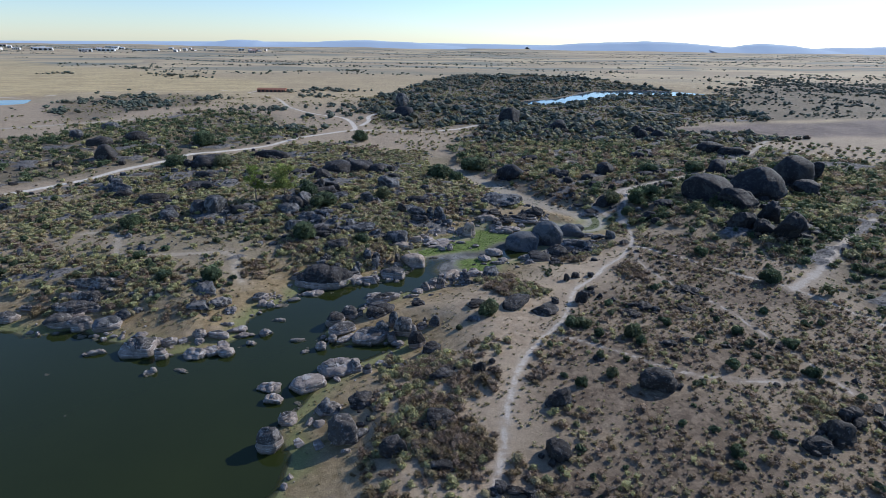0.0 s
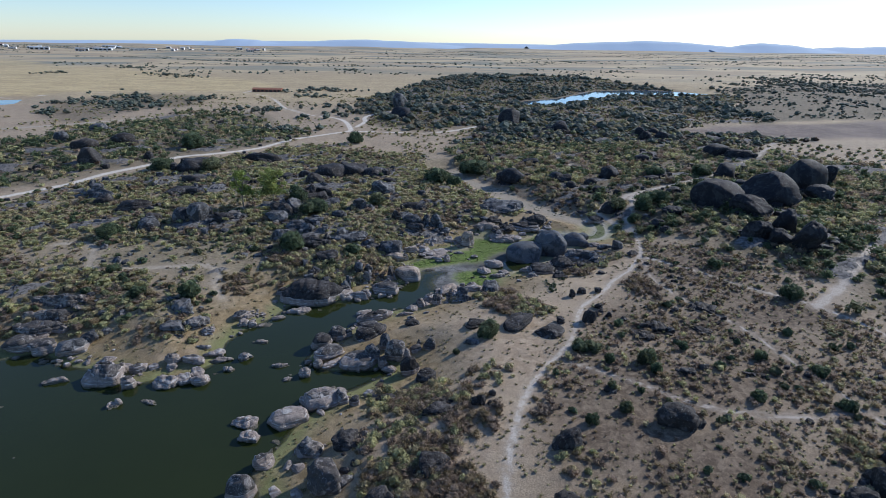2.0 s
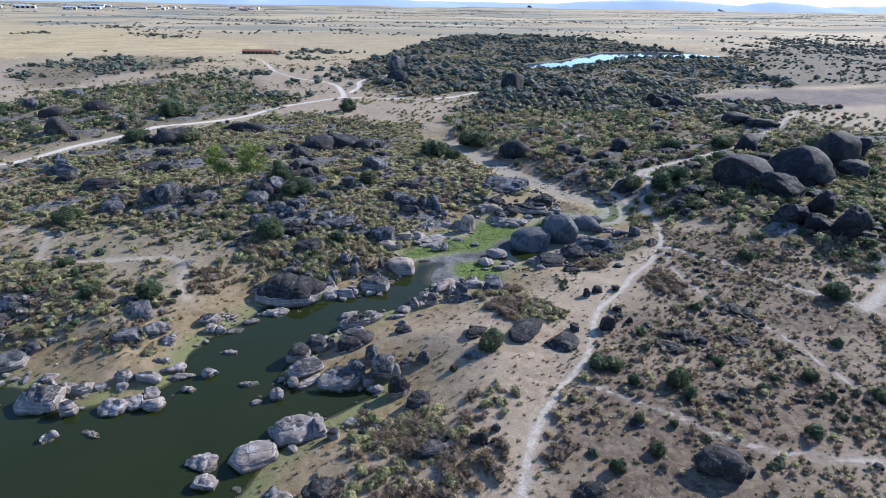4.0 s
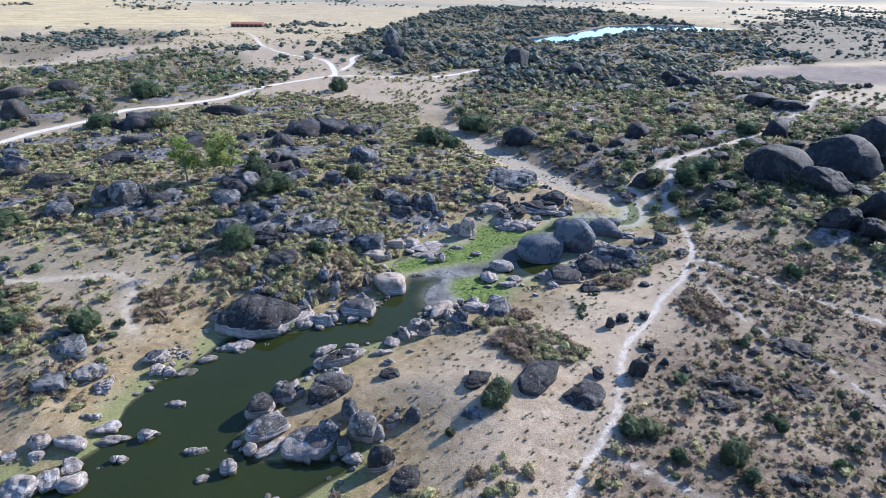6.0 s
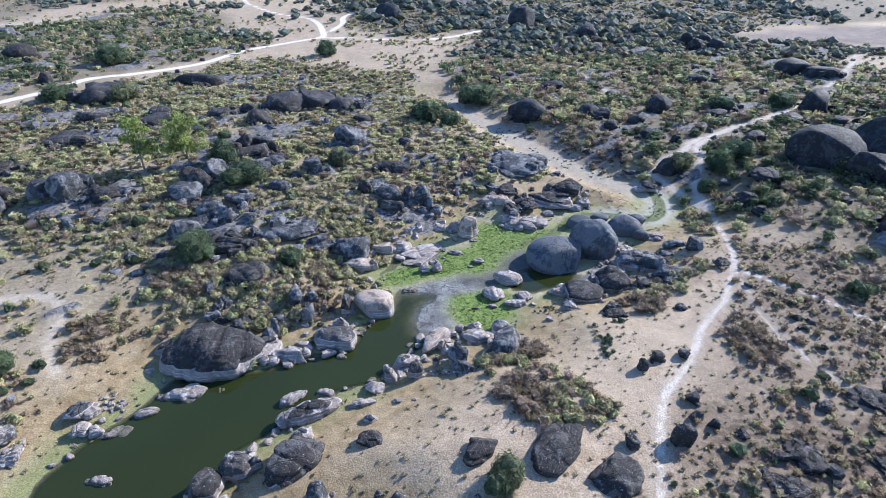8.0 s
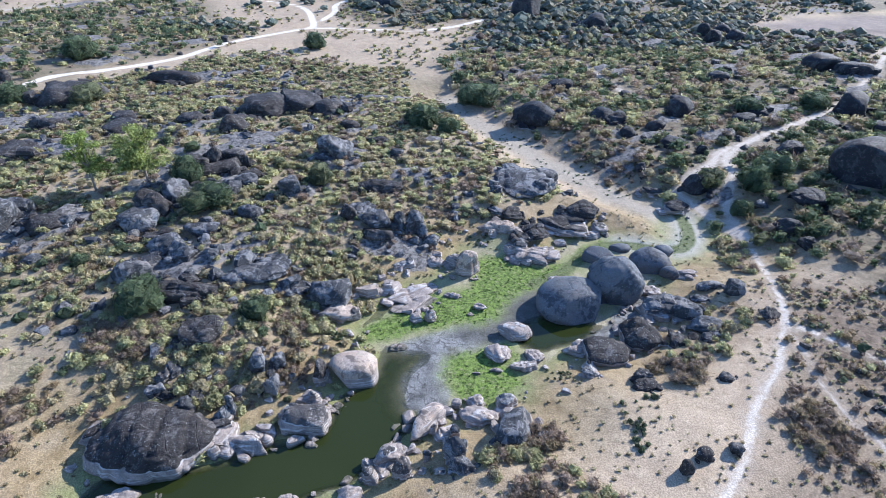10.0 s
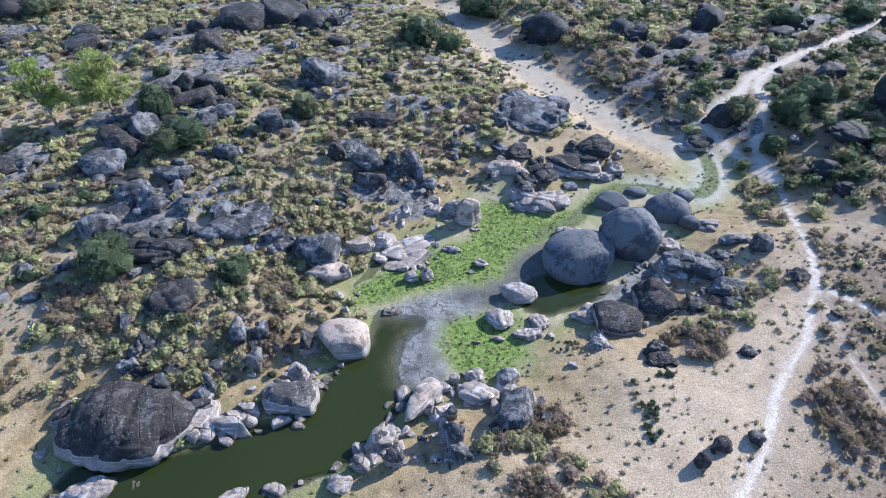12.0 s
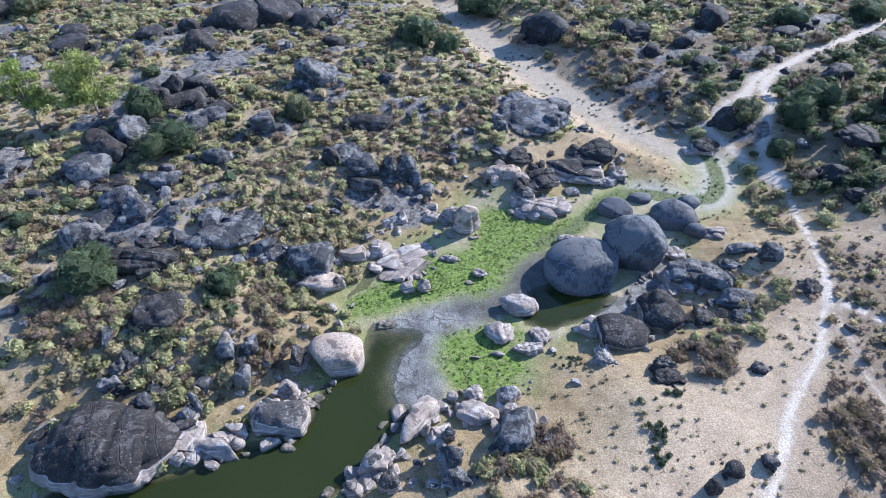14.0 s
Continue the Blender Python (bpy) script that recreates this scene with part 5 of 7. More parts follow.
boulder(-18.3, 110.0, 5.6, 2.0, 1.0, 40, mat=GRANITE_PALE, cuts=4, rough=0.078, boxy=2.25, label=LABEL)
boulder(-23.4, 106.7, 2.9, 2.4, 2.0, 7, z=-5.60, mat=GRANITE_PALE, cuts=4, rough=0.078, boxy=2.25, label=LABEL)
boulder(-25.3, 110.2, 1.2, 1.0, 0.4, 0, z=-5.60, mat=GRANITE_PALE, cuts=4, rough=0.078, boxy=2.25, label=LABEL)
boulder(-23.8, 110.7, 1.3, 1.1, 0.6, 3, z=-5.45, mat=GRANITE_PALE, cuts=4, rough=0.078, boxy=2.25, label=LABEL)
boulder(-2.0, 106.1, 4.0, 3.4, 3.9, 11, mat=GRANITE_DARK, cuts=4, rough=0.078, boxy=2.25, label=LABEL)
boulder(1.2, 102.8, 4.8, 4.1, 2.1, 10, mat=GRANITE_DARK, cuts=4, rough=0.078, boxy=2.25, label=LABEL)
boulder(-6.3, 108.1, 3.3, 2.3, 1.0, -12, z=-5.40, mat=GRANITE_PALE, cuts=4, rough=0.078, boxy=2.25, label=LABEL)
boulder(-31.7, 134.7, 4.6, 3.9, 1.2, 13, z=-5.60, mat=GRANITE, cuts=4, rough=0.078, boxy=2.25, label=LABEL)
boulder(-25.8, 135.3, 1.7, 1.4, 0.4, -13, z=-5.60, mat=GRANITE_PALE, cuts=4, rough=0.078, boxy=2.25, label=LABEL)
LABEL = "dark lichened granite rock on the dry sandy plain"
boulder(12.6, 120.5, 6.1, 3.6, 1.2, 43, mat=GRANITE_DARK, cuts=4, rough=0.078, boxy=2.25, label=LABEL)
boulder(23.0, 120.2, 10.3, 6.0, 1.7, 49, mat=GRANITE_DARK, cuts=4, rough=0.078, boxy=2.25, label=LABEL)
boulder(28.5, 115.6, 7.7, 6.0, 1.3, 28, mat=GRANITE_DARK, cuts=4, rough=0.078, boxy=2.25, label=LABEL)
boulder(32.5, 120.7, 2.8, 2.4, 1.4, 15, mat=GRANITE_DARK, cuts=4, rough=0.078, boxy=2.25, label=LABEL)
boulder(43.5, 128.2, 2.4, 2.0, 1.3, -13, mat=GRANITE_DARK, cuts=4, rough=0.078, boxy=2.25, label=LABEL)
boulder(42.7, 125.0, 2.3, 2.0, 1.3, -6, mat=GRANITE_DARK, cuts=4, rough=0.078, boxy=2.25, label=LABEL)
boulder(39.3, 120.8, 3.4, 2.8, 3.0, -13, mat=GRANITE_DARK, cuts=4, rough=0.078, boxy=2.25, label=LABEL)
boulder(44.5, 123.5, 1.8, 1.5, 1.3, -11, mat=GRANITE_DARK, cuts=4, rough=0.078, boxy=2.25, label=LABEL)
LABEL = "washed granite rock on the sandy pond margin"
boulder(-18.8, 97.2, 8.0, 5.6, 2.4, 4, mat=GRANITE_PALE, label=LABEL)
boulder(-14.6, 97.7, 4.1, 3.5, 2.5, 9, mat=GRANITE_PALE, label=LABEL)
boulder(-23.4, 94.1, 5.4, 3.5, 1.6, 9, z=-5.60, mat=GRANITE_PALE, label=LABEL)
boulder(-12.0, 95.8, 2.1, 1.8, 2.3, 8, mat=GRANITE_PALE, label=LABEL)
boulder(-9.3, 98.9, 3.3, 2.6, 0.9, -14, mat=GRANITE, label=LABEL)
boulder(-6.3, 96.2, 4.0, 2.8, 1.1, 15, mat=GRANITE_DARK, label=LABEL)
LABEL = "dark lichened granite rock on the dry sandy plain"
boulder(11.5, 112.8, 3.4, 2.1, 0.9, 5, mat=GRANITE, label=LABEL)
boulder(53.7, 117.9, 6.0, 7.4, 1.0, -9, mat=GRANITE_DARK, rough=0.16, cuts=8, label=LABEL)
boulder(49.4, 114.1, 5.8, 4.5, 1.0, 1, mat=GRANITE_DARK, rough=0.16, cuts=8, label=LABEL)
boulder(63.2, 116.5, 5.0, 4.4, 0.8, -3, mat=GRANITE_DARK, rough=0.16, cuts=8, label=LABEL)
boulder(69.3, 127.1, 6.5, 6.0, 1.1, -12, mat=GRANITE_DARK, rough=0.16, cuts=8, label=LABEL)
boulder(34.9, 92.8, 2.6, 2.1, 0.8, -8, mat=GRANITE_DARK, label=LABEL)
boulder(61.7, 126.4, 2.6, 2.2, 1.1, 3, mat=GRANITE_DARK, label=LABEL)
boulder(52.2, 98.9, 3.3, 2.8, 1.1, 10, mat=GRANITE_DARK, label=LABEL)
boulder(56.2, 100.6, 2.0, 1.7, 1.2, -7, mat=GRANITE_DARK, label=LABEL)
boulder(4.7, 91.7, 3.0, 2.5, 0.7, -2, mat=GRANITE_DARK, label=LABEL)
boulder(10.9, 89.9, 1.9, 1.6, 2.1, 5, mat=GRANITE_DARK, label=LABEL)
boulder(13.4, 92.5, 1.5, 1.3, 1.2, 3, mat=GRANITE_DARK, label=LABEL)
LABEL = "washed granite rock on the sandy pond margin"
boulder(-13.7, 75.8, 7.1, 6.1, 3.6, -3, mat=GRANITE_PALE, label=LABEL)
boulder(-17.7, 83.0, 4.8, 4.1, 2.0, 4, mat=GRANITE_PALE, label=LABEL)
boulder(-26.5, 75.0, 4.8, 4.1, 4.2, 7, z=-5.60, mat=GRANITE_PALE, cuts=4, rough=0.078, boxy=2.25, label=LABEL)
boulder(-30.8, 91.3, 5.2, 4.4, 1.4, -13, z=-5.60, mat=GRANITE_PALE, cuts=4, rough=0.078, boxy=2.25, label=LABEL)
boulder(-29.2, 87.5, 4.0, 3.4, 1.6, -9, z=-5.60, mat=GRANITE_PALE, cuts=4, rough=0.078, boxy=2.25, label=LABEL)
boulder(-23.6, 91.8, 7.9, 6.7, 2.1, 11, z=-5.60, mat=GRANITE_PALE, cuts=4, rough=0.078, boxy=2.25, label=LABEL)
boulder(-18.4, 98.3, 8.0, 6.0, 2.2, 4, z=-5.60, mat=GRANITE_PALE, label=LABEL)
boulder(-18.9, 83.8, 3.3, 2.8, 2.8, 11, mat=GRANITE, label=LABEL)
boulder(-24.9, 81.2, 3.8, 3.2, 2.2, 4, z=-5.24, mat=GRANITE_PALE, cuts=4, rough=0.078, boxy=2.25, label=LABEL)
boulder(-11.4, 83.0, 5.7, 4.9, 1.9, 3, mat=GRANITE_DARK, label=LABEL)
boulder(-3.4, 68.7, 2.5, 2.1, 2.6, 10, mat=GRANITE_DARK, label=LABEL)
boulder(-5.1, 69.3, 4.5, 3.8, 2.6, 14, mat=GRANITE_DARK, label=LABEL)
LABEL = "dark lichened granite rock on the dry sandy plain"
boulder(24.1, 79.8, 5.2, 4.4, 2.6, 4, mat=GRANITE_DARK, label=LABEL)
boulder(43.4, 83.8, 6.8, 5.8, 3.2, -2, mat=GRANITE_DARK, label=LABEL)
boulder(2.5, 75.8, 6.2, 5.3, 1.8, -13, mat=GRANITE_DARK, label=LABEL)
boulder(20.5, 66.9, 4.8, 4.1, 2.4, 8, mat=GRANITE_DARK, label=LABEL)
boulder(68.5, 70.9, 6.1, 5.2, 3.3, -5, mat=GRANITE_DARK, label=LABEL)
boulder(74.7, 75.8, 4.6, 3.9, 2.1, -1, mat=GRANITE_DARK, label=LABEL)
boulder(63.2, 67.6, 5.0, 4.2, 1.8, 14, mat=GRANITE_DARK, label=LABEL)
boulder(11.0, 90.7, 3.5, 3.0, 1.5, 14, mat=GRANITE_DARK, label=LABEL)
boulder(3.2, 88.8, 5.1, 3.8, 1.4, -12, mat=GRANITE_DARK, label=LABEL)
LABEL = "smooth tan granite boulder along the green pond shore"
boulder(-63.4, 105.5, 8.2, 7.0, 3.6, 4, z=-5.60, mat=GRANITE_PALE, cuts=4, rough=0.078, boxy=2.25, label=LABEL)
boulder(-75.1, 115.1, 6.3, 5.4, 3.1, 14, z=-4.77, mat=GRANITE, cuts=4, rough=0.078, boxy=2.25, label=LABEL)
boulder(-73.0, 118.8, 4.4, 3.7, 2.4, 8, mat=GRANITE, label=LABEL)
boulder(-72.7, 104.8, 5.8, 2.6, 1.3, 5, z=-5.60, mat=GRANITE_PALE, cuts=4, rough=0.078, boxy=2.25, label=LABEL)
boulder(-57.5, 96.9, 2.8, 2.4, 1.0, 1, z=-5.60, mat=GRANITE_PALE, cuts=4, rough=0.078, boxy=2.25, label=LABEL)
boulder(-51.5, 98.3, 2.9, 1.3, 0.6, -14, z=-5.60, mat=GRANITE_PALE, cuts=4, rough=0.078, boxy=2.25, label=LABEL)
boulder(-66.2, 83.7, 1.5, 1.1, 0.4, 0, z=-5.60, mat=GRANITE_PALE, cuts=4, rough=0.078, boxy=2.25, label=LABEL)
LABEL = "low smooth granite rock at the pond margin"
boulder(-77.6, 96.9, 2.1, 0.9, 0.5, -4, z=-5.60, mat=GRANITE_PALE, cuts=4, rough=0.078, boxy=2.25, label=LABEL)
boulder(-87.3, 116.5, 6.7, 5.7, 3.1, 3, z=-4.99, mat=GRANITE_PALE, cuts=4, rough=0.078, boxy=2.25, label=LABEL)
boulder(-86.1, 122.6, 11.2, 5.1, 2.4, 4, mat=GRANITE_PALE, label=LABEL)
boulder(-86.2, 126.9, 10.1, 4.5, 2.3, 4, mat=GRANITE_PALE, label=LABEL)
boulder(-86.9, 132.6, 10.4, 4.7, 2.1, 4, mat=GRANITE_PALE, label=LABEL)
boulder(-82.2, 116.8, 6.8, 5.7, 2.5, -14, z=-5.15, mat=GRANITE_PALE, cuts=4, rough=0.078, boxy=2.25, label=LABEL)
boulder(-101.2, 119.5, 5.5, 4.7, 2.1, 4, z=-4.63, mat=GRANITE_PALE, cuts=4, rough=0.078, boxy=2.25, label=LABEL)
boulder(-98.8, 123.3, 4.2, 2.5, 1.1, -13, mat=GRANITE_PALE, label=LABEL)
LABEL = "dark granite rock among dry scrub"
boulder(2.4, 65.0, 4.3, 3.2, 1.2, 7, mat=GRANITE_DARK, label=LABEL)
boulder(13.6, 59.6, 7.3, 1.9, 1.2, -9, mat=GRANITE_DARK, rough=0.16, cuts=8, label=LABEL)
boulder(-90.8, 186.3, 6.9, 5.8, 3.2, -11, mat=GRANITE, label=LABEL)
boulder(-126.5, 222.9, 9.4, 8.0, 4.2, 4, mat=GRANITE, label=LABEL)

LABEL = "upright split granite block on the rocky north bank"
boulder(-19.8, 147.0, 2.0, 1.6, 3.2, -12, mat=GRANITE, cuts=9, rough=0.12, boxy=3.2, label=LABEL)
boulder(-21.2, 145.9, 1.5, 1.2, 2.0, 25, mat=GRANITE, cuts=9, rough=0.12, boxy=3.2, label=LABEL)
boulder(-17.9, 155.4, 2.5, 2.0, 2.6, 8, mat=GRANITE_PALE, cuts=9, rough=0.12, boxy=3.2, label=LABEL)
boulder(-15.4, 155.6, 2.0, 1.6, 2.2, -30, mat=GRANITE, cuts=9, rough=0.12, boxy=3.2, label=LABEL)
boulder(-15.2, 150.3, 2.2, 1.8, 3.0, 14, mat=GRANITE, cuts=9, rough=0.12, boxy=3.2, label=LABEL)
boulder(-30.7, 152.1, 3.2, 2.6, 1.4, -5, mat=GRANITE_PALE, cuts=9, rough=0.12, boxy=3.2, label=LABEL)
boulder(-31.1, 149.6, 3.0, 2.4, 1.6, -12, mat=GRANITE, cuts=9, rough=0.12, boxy=3.2, label=LABEL)
boulder(-26.7, 147.1, 3.8, 3.0, 2.2, 25, mat=GRANITE, cuts=9, rough=0.12, boxy=3.2, label=LABEL)
boulder(-31.1, 144.9, 2.8, 2.2, 1.4, 8, mat=GRANITE_PALE, cuts=9, rough=0.12, boxy=3.2, label=LABEL)
boulder(-12.6, 153.0, 2.0, 1.6, 1.5, -30, mat=GRANITE, cuts=9, rough=0.12, boxy=3.2, label=LABEL)
boulder(-12.2, 146.5, 2.2, 1.8, 1.6, 14, mat=GRANITE, cuts=9, rough=0.12, boxy=3.2, label=LABEL)
boulder(-8.2, 148.7, 1.9, 1.5, 1.3, -5, mat=GRANITE_PALE, cuts=9, rough=0.12, boxy=3.2, label=LABEL)
boulder(-9.3, 147.6, 1.5, 1.2, 1.1, -12, mat=GRANITE, cuts=9, rough=0.12, boxy=3.2, label=LABEL)
boulder(-7.0, 147.9, 1.6, 1.3, 0.9, 25, mat=GRANITE, cuts=9, rough=0.12, boxy=3.2, label=LABEL)
boulder(-17.0, 142.4, 2.8, 2.2, 1.2, 8, mat=GRANITE_PALE, cuts=9, rough=0.12, boxy=3.2, label=LABEL)
boulder(-15.4, 142.7, 2.5, 2.0, 1.1, -30, mat=GRANITE_PALE, cuts=9, rough=0.12, boxy=3.2, label=LABEL)
boulder(-18.4, 141.7, 3.0, 2.4, 1.2, 14, mat=GRANITE_PALE, cuts=9, rough=0.12, boxy=3.2, label=LABEL)
boulder(-2.7, 157.5, 1.8, 1.4, 1.2, -5, mat=GRANITE_PALE, cuts=9, rough=0.12, boxy=3.2, label=LABEL)
# ---- smaller rocks ----
def cube_ball(n=2):
    """A ball of four-cornered faces."""
    verts, faces, k = [], [], np.linspace(-1, 1, n + 1)
    for ax in range(3):
        for s in (-1, 1):
            base = len(verts)
            for a in k:
                for b in k:
                    v = np.zeros(3)
                    v[ax], v[(ax + 1) % 3], v[(ax + 2) % 3] = s, a, b * s
                    verts.append(v / np.linalg.norm(v))
            for i in range(n):
                for j in range(n):
                    q = base + i * (n + 1) + j
                    faces.append((q, q + n + 1, q + n + 2, q + 1))
    return np.array(verts), np.array(faces)


def block(seed, n=3):
    """A broken block about one metre across, of four-cornered faces."""
    rng = np.random.RandomState(seed)
    v, f = cube_ball(n)
    v = v / (np.abs(v) ** 3.2).sum(1, keepdims=True) ** (1 / 3.2)
    for _ in range(8):
        way = rng.normal(size=3)
        way /= np.linalg.norm(way)
        over = v @ way - rng.uniform(0.5, 0.85)
        v = v - np.outer(np.where(over > 0, over, 0), way)
    v = v * (1 + 0.10 * fractal(v[:, 0] * 2 + seed, v[:, 1] * 2, v[:, 2] * 2, seed, 2))[:, None]
    return v * (0.5, 0.5 * rng.uniform(0.55, 0.9), 0.5 * rng.uniform(0.5, 0.9)) + (0, 0, 0.14), f


def rock_pile(x, y, rx, ry, n, size, mat=None, label="", seed=1):
    """Loose blocks spread over an ellipse, kept for one joined heap of each stone."""
    rng = np.random.RandomState(seed)
    a, r = rng.uniform(0, 6.28, n), rng.uniform(0, 1, n) ** 0.5
    heaps.setdefault(mat or GRANITE, []).append(np.stack((x + rx * r * np.cos(a), y + ry * r * np.sin(a), size * rng.uniform(0.35, 1.3, n)), -1))


def rock_row(x0, y0, x1, y1, n, size, mat, seed):
    """Broken ledges along a stretch of shore."""
    rng = np.random.RandomState(seed)
    k = rng.uniform(0, 1, n)
    heaps.setdefault(mat, []).append(np.stack((x0 + (x1 - x0) * k + rng.normal(0, 0.7, n), y0 + (y1 - y0) * k + rng.normal(0, 0.7, n), size * rng.uniform(0.4, 1.3, n)), -1))


rock_row(-20, 141.5, -12, 144, 22, 2.2, GRANITE_PALE, 1)
rock_row(-7, 147, -2, 153, 14, 1.4, GRANITE_PALE, 2)
rock_row(11, 147, -4, 134.5, 26, 2.2, GRANITE_PALE, 3)
rock_row(-8, 132, -23, 119, 24, 2.0, GRANITE_PALE, 4)
rock_row(-22, 110, -25, 82, 20, 1.8, GRANITE_PALE, 5)
rock_row(-50, 108, -92, 114, 34, 2.2, GRANITE_PALE, 6)
rock_row(-37, 133, -44, 122, 10, 1.3, GRANITE_PALE, 7)
rock_row(36, 164, 50, 176, 16, 1.6, GRANITE_DARK, 8)
rock_row(10, 180, 20, 192, 16, 1.6, GRANITE_PALE, 9)
rock_pile(6, 190, 9, 9, 16, 2.6, GRANITE, seed=3)
rock_pile(-11, 148, 5, 4, 14, 1.7, GRANITE, seed=4)
rock_pile(-20, 152, 9, 5, 14, 2.2, GRANITE, seed=5)
rock_pile(7, 141, 5, 5, 14, 1.8, GRANITE, seed=6)
rock_pile(-40.5, 132.4, 2.0, 1.6, 16, 1.2, GRANITE, seed=7)
rock_pile(47, 160, 9, 6, 14, 2.4, GRANITE_DARK, "dark granite block in a low rock pile under brush", seed=8)
rock_pile(-10, 104, 6, 6, 10, 1.6, GRANITE_PALE, "pale granite block on the sandy bank", seed=9)
rock_pile(-14, 80, 7, 9, 14, 2.0, GRANITE_PALE, "pale granite block on the sandy bank", seed=10)
rock_pile(118, 185, 24, 22, 18, 5.5, GRANITE_DARK, "dark granite boulder of the shaded rock mass", seed=11)
rock_pile(82, 75, 10, 8, 12, 3.4, GRANITE_DARK, "dark granite boulder in a heap on the dry plain", seed=12)


# loose stones along the shore, over the hill and on the plain
def stones(n, x0, x1, y0, y1, seed, chance, low, high, mat):
    rng = np.random.RandomState(seed)
    x, y = rng.uniform(x0, x1, n), rng.uniform(y0, y1, n)
    keep = (rng.uniform(size=n) < chance(x, y)) & (edge_distance(x, y, BASIN) > -0.8)
    for kind in PATHS:
        keep &= path_distance(kind, x, y) > 0.3
    x, y = x[keep], y[keep]
    heaps.setdefault(mat, []).append(np.stack((x, y, low + (high - low) * rng.uniform(0, 1, len(x)) ** 2.5), -1))


def by_shore(x, y):
    return smooth(10, 1, edge_distance(x, y, BASIN)) * smooth(-0.2, 0.3, fractal(x / 8, y / 8, 0, 91, 3))


stones(3500, -110, 50, 60, 200, 1, by_shore, 0.3, 2.2, GRANITE_PALE)
stones(3800, -180, 30, 125, 330, 2, lambda x, y: inside(x, y, HILL) * np.clip(0.7 * bare(x, y) + smooth(0.0, 0.4, fractal(x / 16, y / 16, 0, 93, 3)), 0, 1), 0.5, 4.0, GRANITE)
stones(1500, 15, 200, 30, 160, 3, lambda x, y: inside(x, y, SCRUB) * smooth(0.0, 0.5, fractal(x / 14, y / 14, 0, 95, 3)), 0.3, 2.4, GRANITE_DARK)
stones(3000, 20, 320, 110, 420, 4, lambda x, y: inside(x, y, WOOD) * smooth(0.0, 0.4, fractal(x / 20, y / 20, 0, 97, 3)), 0.8, 5.0, GRANITE_DARK)
stones(1500, -420, -70, 150, 440, 5, lambda x, y: inside(x, y, BAND) * smooth(0.05, 0.4, fractal(x / 25, y / 25, 0, 99, 3)), 1.0, 6.0, GRANITE_DARK)

# ---- plants ----
def dodeca():
    """A rough ball of twelve four-cornered faces."""
    v = [(x, y, z) for x in (-1, 1) for y in (-1, 1) for z in (-1, 1)] + [(2, 0, 0), (-2, 0, 0), (0, 2, 0), (0, -2, 0), (0, 0, 2), (0, 0, -2)]
    faces = []
    for a in range(8, 14):
        for b in range(a + 1, 14):
            if np.dot(v[a], v[b]) == 0:
                c = [i for i in range(8) if np.dot(v[i], v[a]) > 0 and np.dot(v[i], v[b]) > 0]
                q = (a, c[0], b, c[1])
                n = np.cross(np.subtract(v[c[0]], v[a]), np.subtract(v[b], v[a]))
                faces.append(q if np.dot(n, np.add(v[a], v[b])) > 0 else q[::-1])
    v = np.array(v, float)
    return v / np.linalg.norm(v, axis=1, keepdims=True), np.array(faces)


def leafy(seed, lobes, leaves, leaf, width=1.0, height=1.0, core=0.72, core_n=2, low=0.0):
    """A crown about one metre across: a few lobes, each a rough heart and many small leaf sprays round it."""
    rng = np.random.RandomState(seed)
    verts, faces, n = [], [], 0
    bv, bf = dodeca() if core_n == 1 else cube_ball(max(core_n, 1))
    balls = []
    for i in range(lobes):
        a = rng.uniform(0, 6.28)
        r = 0.0 if i == 0 else rng.uniform(0.18, 0.34)
        size = rng.uniform(0.24, 0.34) * (1.25 if i == 0 else 1.0)
        balls.append((np.array((r * math.cos(a) * width, r * math.sin(a) * width, low + size * height * rng.uniform(0.75, 1.25))), size))
    for c, size in balls:
        wob = 1 + 0.3 * rng.uniform(-1, 1, len(bv))
        verts.append(c + bv * (size * core * wob)[:, None] * (width, width, height))
        faces.append(bf + n)
        n += len(bv)
    for _ in range(leaves):
        c, size = balls[rng.randint(lobes)]
        d = rng.normal(size=3)
        d[2] = abs(d[2]) * 0.9 - 0.25
        d /= np.linalg.norm(d)
        p = c + d * size * rng.uniform(0.75, 1.18) * (width, width, height)
        u = rng.normal(size=3)
        u = u - d * (u @ d) * 0.5
        u /= np.linalg.norm(u)
        v = np.cross(u, rng.normal(size=3))
        v /= max(np.linalg.norm(v), 1e-6)
        s = leaf * rng.uniform(0.6, 1.4)
        verts.append(np.array((p - u * s, p + v * s * 0.55, p + u * s, p - v * s * 0.55)))
        faces.append(np.array([[n, n + 1, n + 2, n + 3]]))
        n += 4
    return np.concatenate(verts), np.concatenate(faces)


